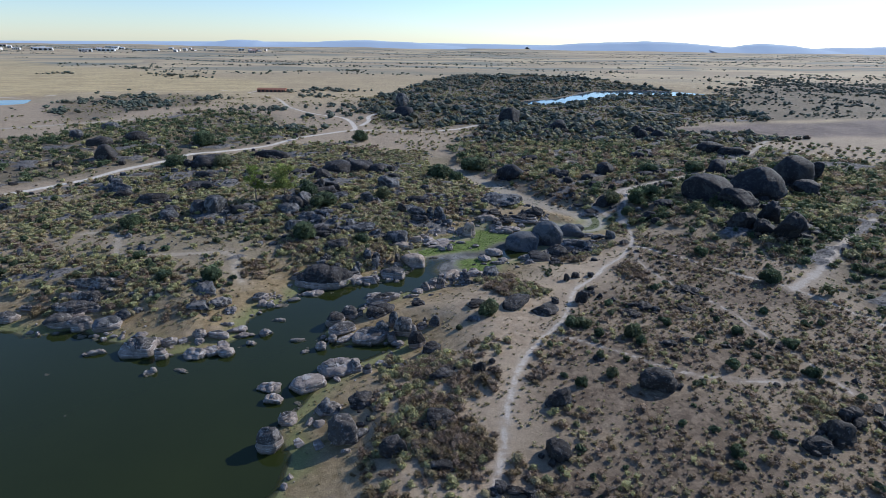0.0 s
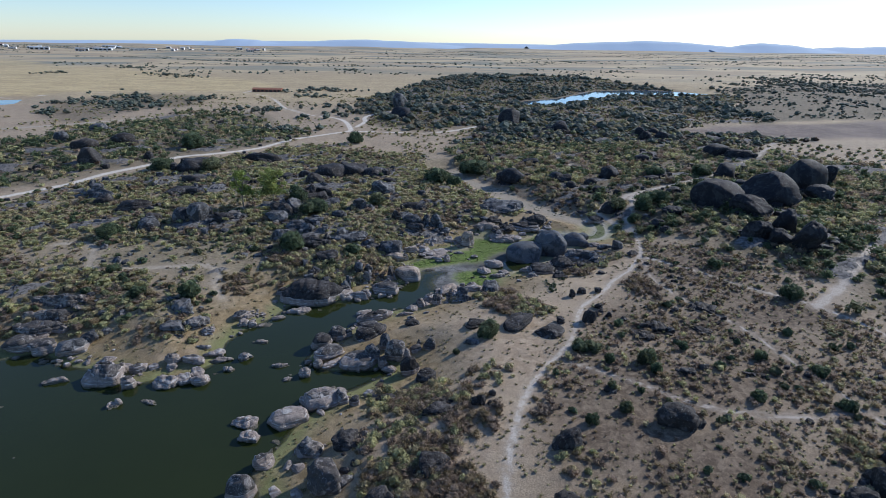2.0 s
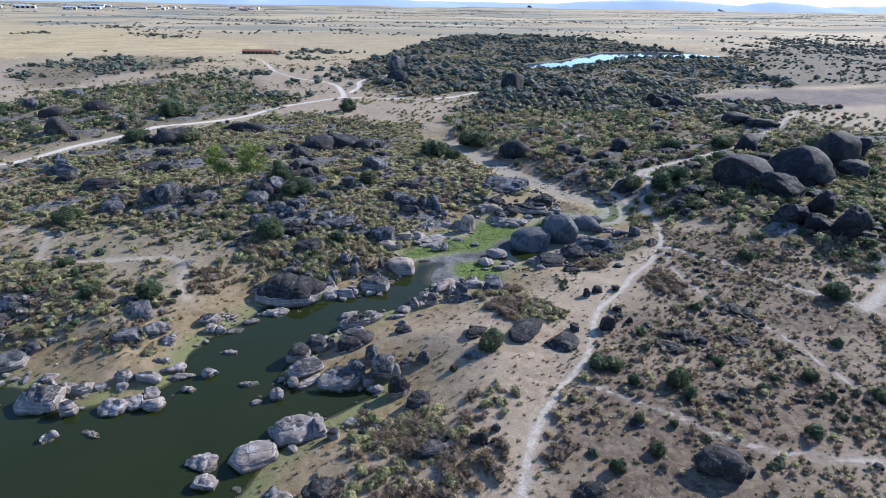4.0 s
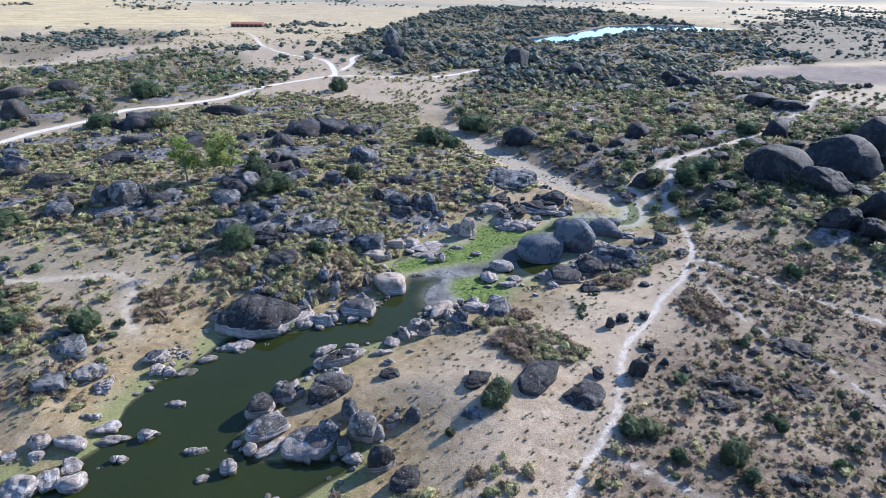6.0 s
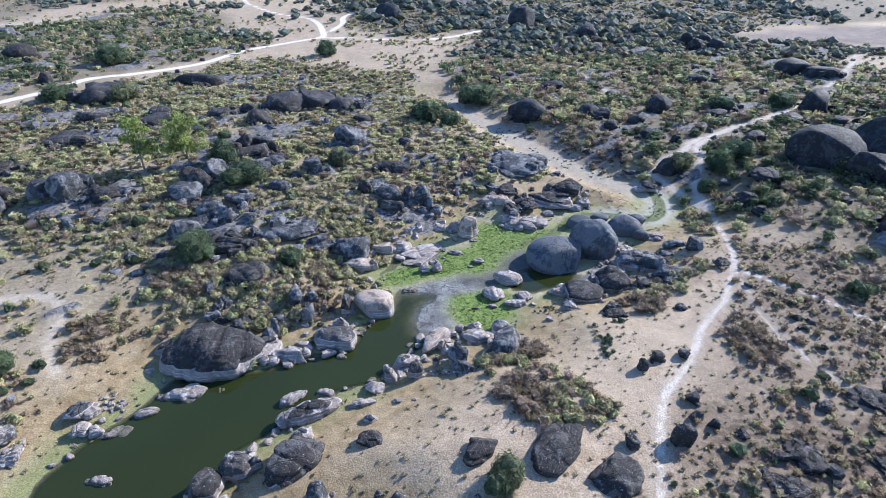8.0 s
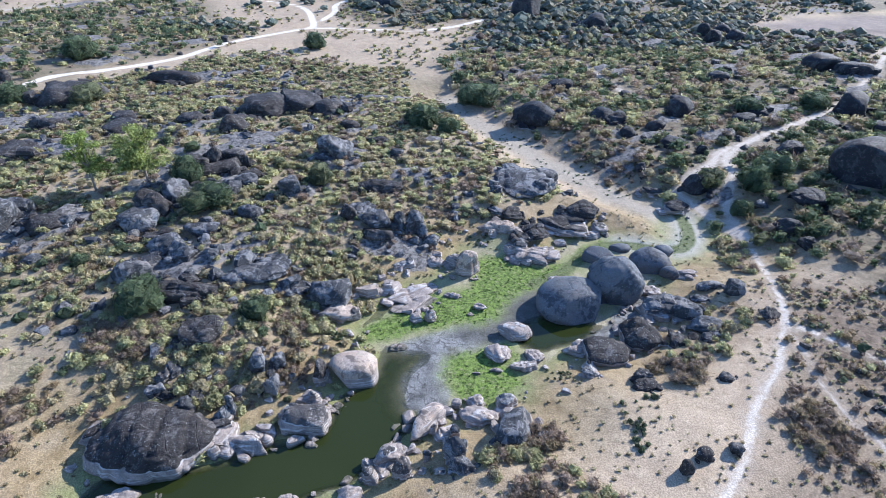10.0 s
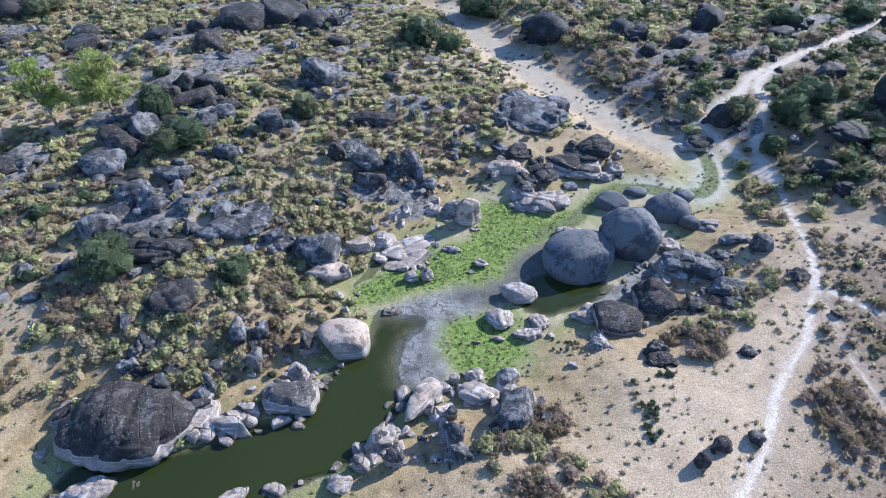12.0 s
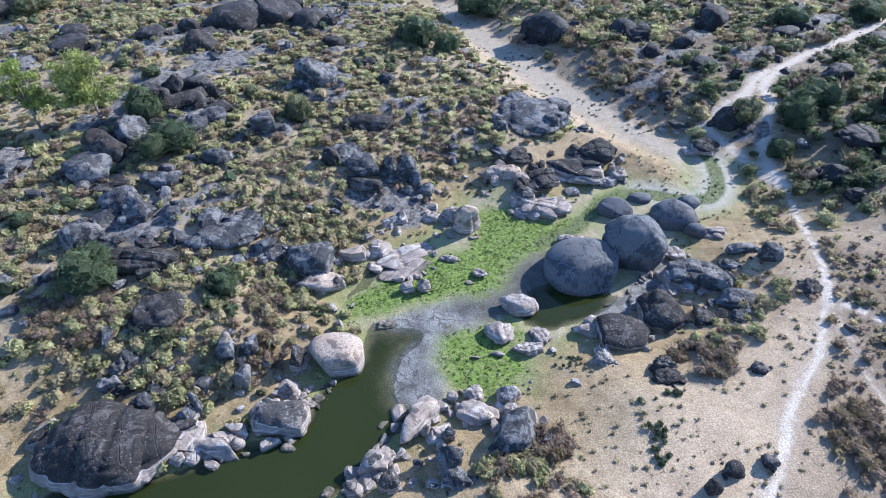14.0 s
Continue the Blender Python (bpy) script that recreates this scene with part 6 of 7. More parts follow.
def feathery(seed, lobes, sprays, length, width=1.15, height=0.95, core=0.8, core_n=1, thin=0.045):
    """A broom-like crown about one metre across: rough hearts bristling with thin sprays."""
    v, f = leafy(seed, lobes, 0, 0, width, height, core, core_n)
    rng = np.random.RandomState(seed + 500)
    verts, faces, n = [v], [f], len(v)
    for _ in range(sprays):
        base = v[rng.randint(len(v))]
        out = base - (0, 0, 0.18) + rng.normal(size=3) * 0.10
        out[2] = abs(out[2]) + 0.12
        out /= np.linalg.norm(out)
        side = np.cross(out, rng.normal(size=3))
        side /= np.linalg.norm(side)
        foot, tip = base + rng.normal(size=3) * 0.07 - out * length * 0.2, base + rng.normal(size=3) * 0.07 + out * length * rng.uniform(0.5, 1.1)
        w = side * thin * rng.uniform(0.6, 1.5)
        verts.append(np.array((foot - w * 0.5, foot + w * 0.5, tip + w, tip - w)))
        faces.append(np.array([[n, n + 1, n + 2, n + 3]]))
        n += 4
    return np.concatenate(verts), np.concatenate(faces)


def scatter(name, mat, kinds, x, y, size, seed, label, category, flat=(0.75, 1.1)):
    """All plants of one uncountable sort, as one mesh."""
    if not len(x):
        return None
    rng = np.random.RandomState(seed)
    z = land(x, y)
    verts, faces, tones, n = [], [], [], 0
    which = rng.randint(len(kinds), size=len(x))
    for i, (kv, kf) in enumerate(kinds):
        w = np.where(which == i)[0]
        if not len(w):
            continue
        a, s, hz = rng.uniform(0, 6.28, len(w)), size[w], rng.uniform(*flat, len(w))
        px = (np.cos(a)[:, None] * kv[:, 0] - np.sin(a)[:, None] * kv[:, 1]) * s[:, None] + x[w][:, None]
        py = (np.sin(a)[:, None] * kv[:, 0] + np.cos(a)[:, None] * kv[:, 1]) * s[:, None] + y[w][:, None]
        pz = kv[:, 2] * (s * hz)[:, None] + (z[w] - 0.06 * s)[:, None]
        verts.append(np.stack((px, py, pz), -1).reshape(-1, 3))
        faces.append((kf[None] + (np.arange(len(w)) * len(kv))[:, None, None]).reshape(-1, 4) + n)
        tones.append(np.repeat(rng.uniform(size=len(w)), len(kv)))
        n += len(w) * len(kv)
    ob = mesh_object(name, np.concatenate(verts), np.concatenate(faces), mat, False)
    ob.data.attributes.new("tone", 'FLOAT', 'POINT').data.foreach_set("value", np.concatenate(tones).astype(np.float32))
    return tagged(ob, label, category, kind="stuff")


BLOCKS, PEBBLES = [block(s) for s in range(8)], [block(s, 2) for s in range(8)]
for mat, name, label in ((GRANITE, "loose_stones", "loose grey granite blocks between the shrubs"), (GRANITE_PALE, "shore_stones", "pale washed stones along the pond shore"),
                         (GRANITE_SHADED, "shaded_stones", "lichened granite blocks among the oak scrub, coloured dark for shade"),
                         (GRANITE_TAN, "tan_stones", "scoured tan stones at the edge of the mudflat"),
                         (GRANITE_DARK, "dark_stones", "dark granite blocks among oak scrub and on the plain")):
    lot = np.concatenate(heaps[mat])
    coarse = (lot[:, 2] < 1.3) | (lot[:, 1] > 230)
    for sel, blocks in ((coarse, PEBBLES), (~coarse, BLOCKS)):
        scatter(name, mat, blocks, lot[sel, 0], lot[sel, 1], lot[sel, 2], 3, label, "stones", (0.7, 1.2))


def sprinkle(n, x0, x1, y0, y1, seed, chance, clear=0.4, rocks=0.75):
    """Random places in a rectangle, kept with a chance given by the plan; none on water, paths or boulders."""
    rng = np.random.RandomState(seed)
    x, y = rng.uniform(x0, x1, n), rng.uniform(y0, y1, n)
    keep = rng.uniform(size=n) < chance(x, y) * (1 - 0.85 * bare(x, y))
    x, y = x[keep], y[keep]
    ok = edge_distance(x, y, BASIN) > 1.0
    for kind in PATHS:
        ok &= path_distance(kind, x, y) > (1.2 if kind == "lane" else clear)
    ok &= line_distance(x, y, RIVERBED) > 5.0 + 1.5 * fractal(x / 6, y / 6, 0, 33, 2)
    for lake in (LAKE, LAKE_WEST):
        ok &= edge_distance(x, y, lake) > 4
    if rocks:
        for rx, ry, rr in rock_discs:
            ok &= (x - rx) ** 2 + (y - ry) ** 2 > (rr * rocks) ** 2
    return x[ok], y[ok]


def within(poly, soft=6.0):
    return lambda x, y: smooth(soft, -soft, edge_distance(x, y, poly) + 2.2 * soft * fractal(x / (soft * 5), y / (soft * 5), 0, 7, 3))


def clumps(x, y, scale, seed, low=-0.15, high=0.35):
    return smooth(low, high, fractal(x / scale, y / scale, 0, seed, 3))


in_hill, in_wood, in_band, in_scrub = within(HILL), within(WOOD, 5), within(BAND, 8), within(SCRUB, 5)
CLEARING = [(-120, 165), (-95, 180), (-62, 172), (-40, 160), (-44, 146), (-56, 136), (-66, 140), (-80, 142), (-105, 146)]
SANDY = [(-64, 150), (-40, 152), (-35.5, 148), (-37, 142), (-37, 132), (-46, 130), (-60, 136)]


def in_clearing(x, y):
    return np.maximum(within(CLEARING, 6)(x, y), within(SANDY, 2)(x, y))


BROOMS = [leafy(s, 3, 42, 0.10, 1.15, 0.92, 0.78, 1) for s in range(1, 7)]
BRUSHES = [feathery(s, 3, 66, 0.28, 1.2, 0.85, 0.68, 1, 0.018) for s in range(11, 16)]
OAKS = [leafy(s, 4, 64, 0.10, 1.1, 1.15, 0.66, 0) for s in range(21, 26)]
FAR = [leafy(s, 3, 12, 0.10, 1.2, 1.0, 0.95, 1) for s in range(31, 37)]
MID = [leafy(s, 1, 16, 0.15, 1.5, 1.05, 0.75, 0) for s in range(81, 87)]
TINY = [leafy(s, 1, 4, 0.16, 1.5, 1.0, 0.95, 1) for s in range(37, 41)]
SPECK = [leafy(s, 1, 6, 0.19, 1.5, 1.0, 0.85, 0) for s in range(91, 96)]
PLAIN = [leafy(s, 1, 17, 0.125, 1.5, 1.1, 0.8, 0) for s in range(66, 71)]
SMALL = [leafy(s, 2, 18, 0.115, 1.3, 1.0, 0.85, 0) for s in range(61, 66)]
TUFTS = [leafy(s, 1, 6, 0.2, 1.5, 0.75, 0.7, 0) for s in range(41, 45)]


def single(name, kind, mat, label, trunk=None):
    """One plant as a thing: its crown, and a trunk where one shows."""
    root = new(name)
    crown = mesh_object("crown", *kind, mat, False)
    crown.parent = root
    if trunk:
        stem = new("trunk", trunk)
        stem.parent = root
    return tagged(root, label, name.replace("_", " "))


def limb(bm, a, b, ra, rb, sides=7):
    a, b = Vector(a), Vector(b)
    q = (b - a).to_track_quat('Z', 'Y')
    rings = []
    for p, r in ((a, ra), (b, rb)):
        rings.append([bm.verts.new(p + q @ Vector((r * math.cos(i * 6.2832 / sides), r * math.sin(i * 6.2832 / sides), 0))) for i in range(sides)])
    for i in range(sides):
        bm.faces.new((rings[0][i], rings[0][(i + 1) % sides], rings[1][(i + 1) % sides], rings[1][i]))


def trunk_mesh(seed, tall, thick, forks=4, reach=0.3):
    rng = random.Random(seed)
    bm = bmesh.new()
    mid = (rng.uniform(-0.05, 0.05), rng.uniform(-0.05, 0.05), tall * 0.5)
    limb(bm, (0, 0, -0.15), mid, thick, thick * 0.7)
    for i in range(forks):
        a = i * 6.28 / forks + rng.uniform(-0.4, 0.4)
        end = (mid[0] + reach * math.cos(a), mid[1] + reach * math.sin(a), tall * rng.uniform(0.85, 1.15))
        limb(bm, mid, end, thick * 0.6, thick * 0.25, 5)
    me = bpy.data.meshes.new("trunk")
    bm.to_mesh(me)
    me.materials.append(BARK)
    return me


def plant_all(model, xs_, ys_, sizes, group, seed, flat=(0.8, 1.15)):
    """Copies of a plant at the given places, the model itself at the first."""
    rng = random.Random(seed)
    for i, (x, y, s) in enumerate(zip(xs_, ys_, sizes)):
        ob = model if i == 0 else copy_thing(model, Matrix())
        ob.matrix_basis = Matrix.Translation((x, y, float(land(x, y)))) @ pose(0, 0, 0, 0, 0, rng.uniform(0, 360)) @ Matrix.Diagonal((s, s, s * rng.uniform(*flat), 1))
        tagged(ob, group=group)


# broom on the hill: the nearest as things, the rest as one mass
hx, hy = sprinkle(36000, -190, 40, 120, 340, 5, lambda x, y: in_hill(x, y) * (0.42 + 0.58 * clumps(x, y, 14, 51)) * (1 - 0.88 * in_clearing(x, y)))
hs = 0.8 + 2.0 * np.random.RandomState(6).uniform(0, 1, len(hx)) ** 1.8
near = (hx > -42) & (hx < 22) & (hy < 186) & (hs > 1.2)
near &= np.cumsum(near) <= 230
back = ~near & ((hy > 195) | (hx < -70))
sort = np.random.RandomState(8).uniform(size=len(hx)) + 0.25 * fractal(hx / 9, hy / 9, 0, 59, 2)
for sel, mt, kinds, nm, lb in ((back & (sort < 0.70), BROOM, SMALL, "broom_scrub", "olive broom scrub on the back of the hill"),
                               (~near & ~back & (sort < 0.70), BROOM, BROOMS, "broom_scrub", "dense olive and straw-coloured broom scrub on the hillside"),
                               (back & (sort >= 0.70) & (sort < 0.93), BRUSH, SMALL, "dry_brush", "brown dry brush on the back of the hill"),
                               (~near & ~back & (sort >= 0.70) & (sort < 0.93), BRUSH, BRUSHES, "dry_brush", "brown dry brush on the hillside"),
                               (~near & (sort >= 0.93), OAK, FAR, "oak_scrub", "low dark green oak scrub on the hillside")):
    scatter(nm, mt, kinds, hx[sel], hy[sel], hs[sel] * np.where(kinds is SMALL, 1.1, 1.0), 7, lb, "shrubs")
for i, kind in enumerate(BROOMS):
    pick = np.where(near)[0][i::len(BROOMS)]
    if len(pick):
        plant_all(single("broom_shrub", kind, BROOM, "rounded olive-green broom shrub, partly dry"), hx[pick], hy[pick], hs[pick], "broom shrubs on the bank", i)

# thickets on the south bank between the rocks and the path
BANK_SCRUB = [(-5, 99.5), (3, 101), (9, 96), (10, 86), (9.5, 76), (15, 66), (22, 62), (20, 52), (-4, 52), (-11, 66), (-9, 78), (-11, 87), (-6, 93)]
kx, ky = sprinkle(1900, -12, 24, 52, 102, 151, lambda x, y: within(BANK_SCRUB, 2)(x, y) * (0.35 + 0.65 * clumps(x, y, 7, 152)), 0.6, 0.7)
ks = 0.9 + 1.5 * np.random.RandomState(153).uniform(0, 1, len(kx)) ** 1.5
dead = np.random.RandomState(154).uniform(size=len(kx)) + 0.012 * (80 - ky) > 0.5
scatter("broom_scrub", BROOM, BROOMS, kx[~dead], ky[~dead], ks[~dead], 155, "dense olive broom scrub on the bank beside the path", "shrubs")
scatter("dry_brush", BRUSH, BRUSHES, kx[dead], ky[dead], ks[dead], 156, "dense brown brush on the bank beside the path", "shrubs")
# dark oaks crowding the great rock mass
MASS = [(84, 214), (98, 180), (106, 160), (112, 146), (135, 128), (210, 150), (250, 220), (230, 270), (150, 275), (108, 244)]
mx, my = sprinkle(1700, 80, 255, 125, 280, 161, lambda x, y: within(MASS, 5)(x, y) * (0.2 + 0.8 * clumps(x, y, 12, 162)), 1.0, 0.75)
scatter("oak_scrub", OAK, OAKS, mx, my, 1.6 + 3.6 * np.random.RandomState(163).uniform(0, 1, len(mx)) ** 1.7, 164, "dark evergreen oaks crowding round the great boulders", "shrubs")

# evergreen oak bushes
ox, oy = sprinkle(900, -190, 40, 150, 345, 15, lambda x, y: in_hill(x, y) * clumps(x, y, 30, 53, 0.0, 0.5) * 0.6)
os_ = np.random.RandomState(16).uniform(1.6, 3.6, len(ox))
scatter("oak_scrub", OAK, OAKS, ox, oy, os_, 17, "dark evergreen oak bushes scattered over the hill", "shrubs")
# dead brown brush
bx, by = sprinkle(3000, -190, 40, 120, 340, 25, lambda x, y: in_hill(x, y) * clumps(x, y, 20, 57, 0.05, 0.4) * (1 - in_clearing(x, y)))
scatter("dry_brush", BRUSH, BRUSHES, bx, by, np.random.RandomState(26).uniform(0.8, 2.2, len(bx)), 27, "leafless purple-brown dry brush between the rocks", "shrubs")

# scrub on the dry plain
px_, py_ = sprinkle(36000, 8, 200, 20, 175, 35, lambda x, y: in_scrub(x, y) * (0.25 + 0.75 * clumps(x, y, 16, 61)) * (0.6 + 0.4 * smooth(45, 85, x)))
ps = 0.4 + 1.25 * np.random.RandomState(36).uniform(0, 1, len(px_)) ** 2.2
dice = np.random.RandomState(37).uniform(size=len(px_))
brown, green = dice < 0.6, dice > 0.97
scatter("oak_scrub", OAK, FAR, px_[green], py_[green], ps[green] * 1.5, 40, "small dark oak bushes dotted over the dry plain", "shrubs")
other = ~brown & ~green
straw = other & (np.random.RandomState(41).uniform(size=len(px_)) < 0.45)
other &= ~straw
scatter("low_scrub", BROOM, PLAIN, px_[other], py_[other], ps[other], 38, "low straw-green scrub dotted over the dry plain", "shrubs")
scatter("dry_grass", STRAW, PLAIN, px_[straw], py_[straw], ps[straw] * 0.8, 42, "clumps of straw-coloured grass over the dry plain", "grass")
scatter("dry_scrub", BRUSH, PLAIN, px_[brown], py_[brown], ps[brown], 39, "low brown dry scrub dotted over the dry plain", "shrubs")

# oak wood beyond the stream bed
wx, wy = sprinkle(34000, 10, 330, 110, 420, 45, lambda x, y: in_wood(x, y) * (0.45 + 0.55 * clumps(x, y, 14, 63)))
ws = 0.8 + 3.8 * np.random.RandomState(46).uniform(0, 1, len(wx)) ** 2.4
sort = np.random.RandomState(47).uniform(size=len(wx))
close = (wy < 250) & (wx < 135)
mid_way = ~close & (wy < 345)
beyond = ~close & ~mid_way
for nm, mt, kinds, sel, lb in (("oak_scrub", OAK, OAKS, (sort < 0.34) & close, "dark evergreen oak scrub beyond the stream bed"),
                               ("broom_scrub", BROOM, BROOMS, (sort >= 0.34) & (sort < 0.72) & close, "olive broom scrub beyond the stream bed"),
                               ("dry_brush", BRUSH, BRUSHES, (sort >= 0.72) & close, "brown dry brush beyond the stream bed"),
                               ("oak_scrub", OAK, MID, (sort < 0.36) & mid_way, "dark oak scrub between the boulders of the wood"),
                               ("broom_scrub", BROOM, MID, (sort >= 0.6) & mid_way, "olive broom scrub between the boulders of the wood"),
                               ("dry_brush", BRUSH, MID, (sort >= 0.36) & (sort < 0.6) & mid_way, "brown dry brush between the boulders of the wood"),
                               ("far_oak_scrub", OAK_HAZED, TINY, (sort < 0.45) & beyond, "distant dark oak scrub"),
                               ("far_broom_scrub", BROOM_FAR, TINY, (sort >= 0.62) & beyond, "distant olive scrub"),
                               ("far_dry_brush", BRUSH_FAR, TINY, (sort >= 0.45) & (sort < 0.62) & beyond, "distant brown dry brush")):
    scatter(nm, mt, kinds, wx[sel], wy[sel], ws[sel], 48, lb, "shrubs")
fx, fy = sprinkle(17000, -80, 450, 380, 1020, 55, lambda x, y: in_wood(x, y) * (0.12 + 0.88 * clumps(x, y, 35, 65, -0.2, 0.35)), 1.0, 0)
scatter("far_wood", OAK_HAZED, TINY, fx, fy, 1.5 + 5.5 * np.random.RandomState(56).uniform(0, 1, len(fx)) ** 2.5, 57, "distant dark evergreen woodland round the lake", "woodland")
gx_, gy_ = sprinkle(21000, -430, -60, 150, 500, 65, lambda x, y: in_band(x, y) * (0.4 + 0.6 * clumps(x, y, 22, 67)), 1.0)
gs = 1.0 + 3.4 * np.random.RandomState(66).uniform(0, 1, len(gx_)) ** 2.0
pick = np.random.RandomState(67).uniform(size=len(gx_))
for nm, mt, kinds, sel, lb in (("oak_scrub", OAK, MID, pick < 0.42, "dark oak scrub between the road and the fields"), ("broom_scrub", BROOM, SPECK, (pick >= 0.42) & (pick < 0.85), "olive scrub between the road and the fields"),
                               ("dry_brush", BRUSH, SPECK, pick >= 0.85, "brown brush between the road and the fields")):
    scatter(nm, mt, kinds, gx_[sel], gy_[sel], gs[sel] * (1.15 if mt is OAK else 0.85), 68, lb, "shrubs")
yx, yy = sprinkle(22000, -80, 450, 380, 1020, 171, lambda x, y: in_wood(x, y) * 0.8, 1.0, 0)
pick = np.random.RandomState(172).uniform(size=len(yx)) < 0.6
scatter("far_broom_scrub", BROOM_FAR, SPECK, yx[pick], yy[pick], np.random.RandomState(173).uniform(1.2, 2.8, int(pick.sum())), 174, "distant olive undergrowth of the wood", "shrubs")
scatter("far_dry_brush", BRUSH_FAR, SPECK, yx[~pick], yy[~pick], np.random.RandomState(175).uniform(1.2, 2.6, int((~pick).sum())), 176, "distant brown undergrowth of the wood", "shrubs")
# scattered far trees and thickets over the plain
dx, dy = sprinkle(38000, -2600, 2800, 480, 3300, 75, lambda x, y: smooth(0.17, 0.28, fractal(x / 330, y / 95, 0, 71, 3)) * (1 - within(FIELD_GOLD, 20)(x, y)) * (1 - within(FIELD_BROWN, 20)(x, y)) * (1 - 0.8 * smooth(600, 300, np.hypot(x + 150, y - 550))), 2.0, 0)
scatter("far_trees", OAK_HAZED, SPECK, dx, dy, 1.8 + 4.5 * np.random.RandomState(76).uniform(0, 1, len(dx)) ** 1.5, 77, "far dark thickets and trees over the plain", "woodland")

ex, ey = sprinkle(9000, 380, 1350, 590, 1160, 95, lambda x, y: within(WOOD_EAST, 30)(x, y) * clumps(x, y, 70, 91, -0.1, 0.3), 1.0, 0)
scatter("far_wood", OAK_HAZED, TINY, ex, ey, 1.8 + 4.0 * np.random.RandomState(96).uniform(0, 1, len(ex)) ** 1.8, 97, "distant scattered oak scrub beyond the bare field", "woodland")

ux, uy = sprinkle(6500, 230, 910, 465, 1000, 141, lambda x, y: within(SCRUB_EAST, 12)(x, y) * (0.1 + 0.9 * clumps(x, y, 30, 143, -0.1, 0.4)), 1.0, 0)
scatter("far_oak_scrub", OAK_HAZED, TINY, ux, uy, 1.2 + 3.2 * np.random.RandomState(142).uniform(0, 1, len(ux)) ** 1.8, 144, "distant patchy scrub beyond the bare field", "shrubs")
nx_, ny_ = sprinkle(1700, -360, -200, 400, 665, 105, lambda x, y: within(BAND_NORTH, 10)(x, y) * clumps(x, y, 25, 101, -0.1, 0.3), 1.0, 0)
scatter("far_oak_scrub", OAK_HAZED, TINY, nx_, ny_, np.random.RandomState(106).uniform(2.0, 5.0, len(nx_)), 107, "distant dark scrub between track and field", "shrubs")
# lone thickets on the open plain and rows of young trees
spots = [(-617, 976), (-548, 1134), (-425, 961), (-382, 921), (-319, 1345), (-140, 1109), (-126, 708), (-152, 679), (-153, 502), (-130, 498), (-73, 456), (-77, 521), (-126, 616), (-227, 592), (-93, 395), (-100, 690), (-60, 480)]
rng = np.random.RandomState(111)
sx, sy = np.concatenate([np.stack((x + rng.normal(0, 9 + y * 0.008, 26), y + rng.normal(0, 5 + y * 0.006, 26))) for x, y in spots], 1)
clear = path_distance("road", sx, sy) > 5
sx, sy = sx[clear], sy[clear]
scatter("far_oak_scrub", OAK_HAZED, TINY, sx, sy, rng.uniform(2.0, 5.0, len(sx)), 112, "lone dark thickets on the open plain", "shrubs")
px2, py2 = np.meshgrid(np.arange(200, 570, 9.0), np.arange(240, 375, 7.0))
px2, py2 = (px2 + rng.uniform(-2, 2, px2.shape)).ravel(), (py2 + rng.uniform(-2, 2, py2.shape)).ravel()
rows = inside(px2, py2, ORCHARD)
scatter("orchard", BROOM_FAR, TINY, px2[rows], py2[rows], rng.uniform(1.6, 3.0, int(rows.sum())), 113, "rows of young pale-green trees beside a bare field", "trees")
# small shrubs on the open ground round the road
qx, qy = sprinkle(11000, -330, 60, 300, 640, 121, lambda x, y: (0.35 + 0.4 * smooth(430, 380, y)) * clumps(x, y, 30, 123, -0.1, 0.4) * (1 - within(FIELD_GOLD, 20)(x, y)), 1.5, 0)
scatter("far_broom_scrub", BROOM_FAR, SPECK, qx, qy, np.random.RandomState(122).uniform(0.8, 2.6, len(qx)), 124, "small scattered shrubs on the open ground by the road", "shrubs")
# weeds in the dry stream bed
vx, vy = np.random.RandomState(131).uniform(10, 75, 2500), np.random.RandomState(132).uniform(190, 290, 2500)
wet = (line_distance(vx, vy, RIVERBED) < 6.5) & (np.random.RandomState(133).uniform(size=2500) < clumps(vx, vy, 8, 134, -0.1, 0.4))
scatter("stream_weeds", OAK, TUFTS, vx[wet], vy[wet], np.random.RandomState(135).uniform(0.3, 0.9, int(wet.sum())), 136, "dark weeds in the dry stream bed", "weeds")

# grass tussocks
tx, ty = sprinkle(24000, -120, 130, 56, 260, 85, lambda x, y: (0.35 + 0.65 * clumps(x, y, 9, 81)) * (1 - 0.75 * in_wood(x, y)), 0.2, 0.7)
scatter("dry_grass", STRAW, TUFTS, tx, ty, np.random.RandomState(86).uniform(0.3, 0.8, len(tx)), 87, "tussocks of dry straw-coloured grass", "grass")

# weed over the green mud
ax, ay = np.random.RandomState(3).uniform(-4, 68, 9000), np.random.RandomState(4).uniform(148, 202, 9000)
wet = np.minimum(edge_distance(ax, ay, ALGAE_A), edge_distance(ax, ay, ALGAE_B)) < 0.8 - 2.5 * np.random.RandomState(5).uniform(size=9000) ** 2
scatter("pond_weed", REED, TUFTS, ax[wet], ay[wet], np.random.RandomState(6).uniform(0.15, 0.4, int(wet.sum())), 8, "bright green weed growing on the pond mud", "weed")

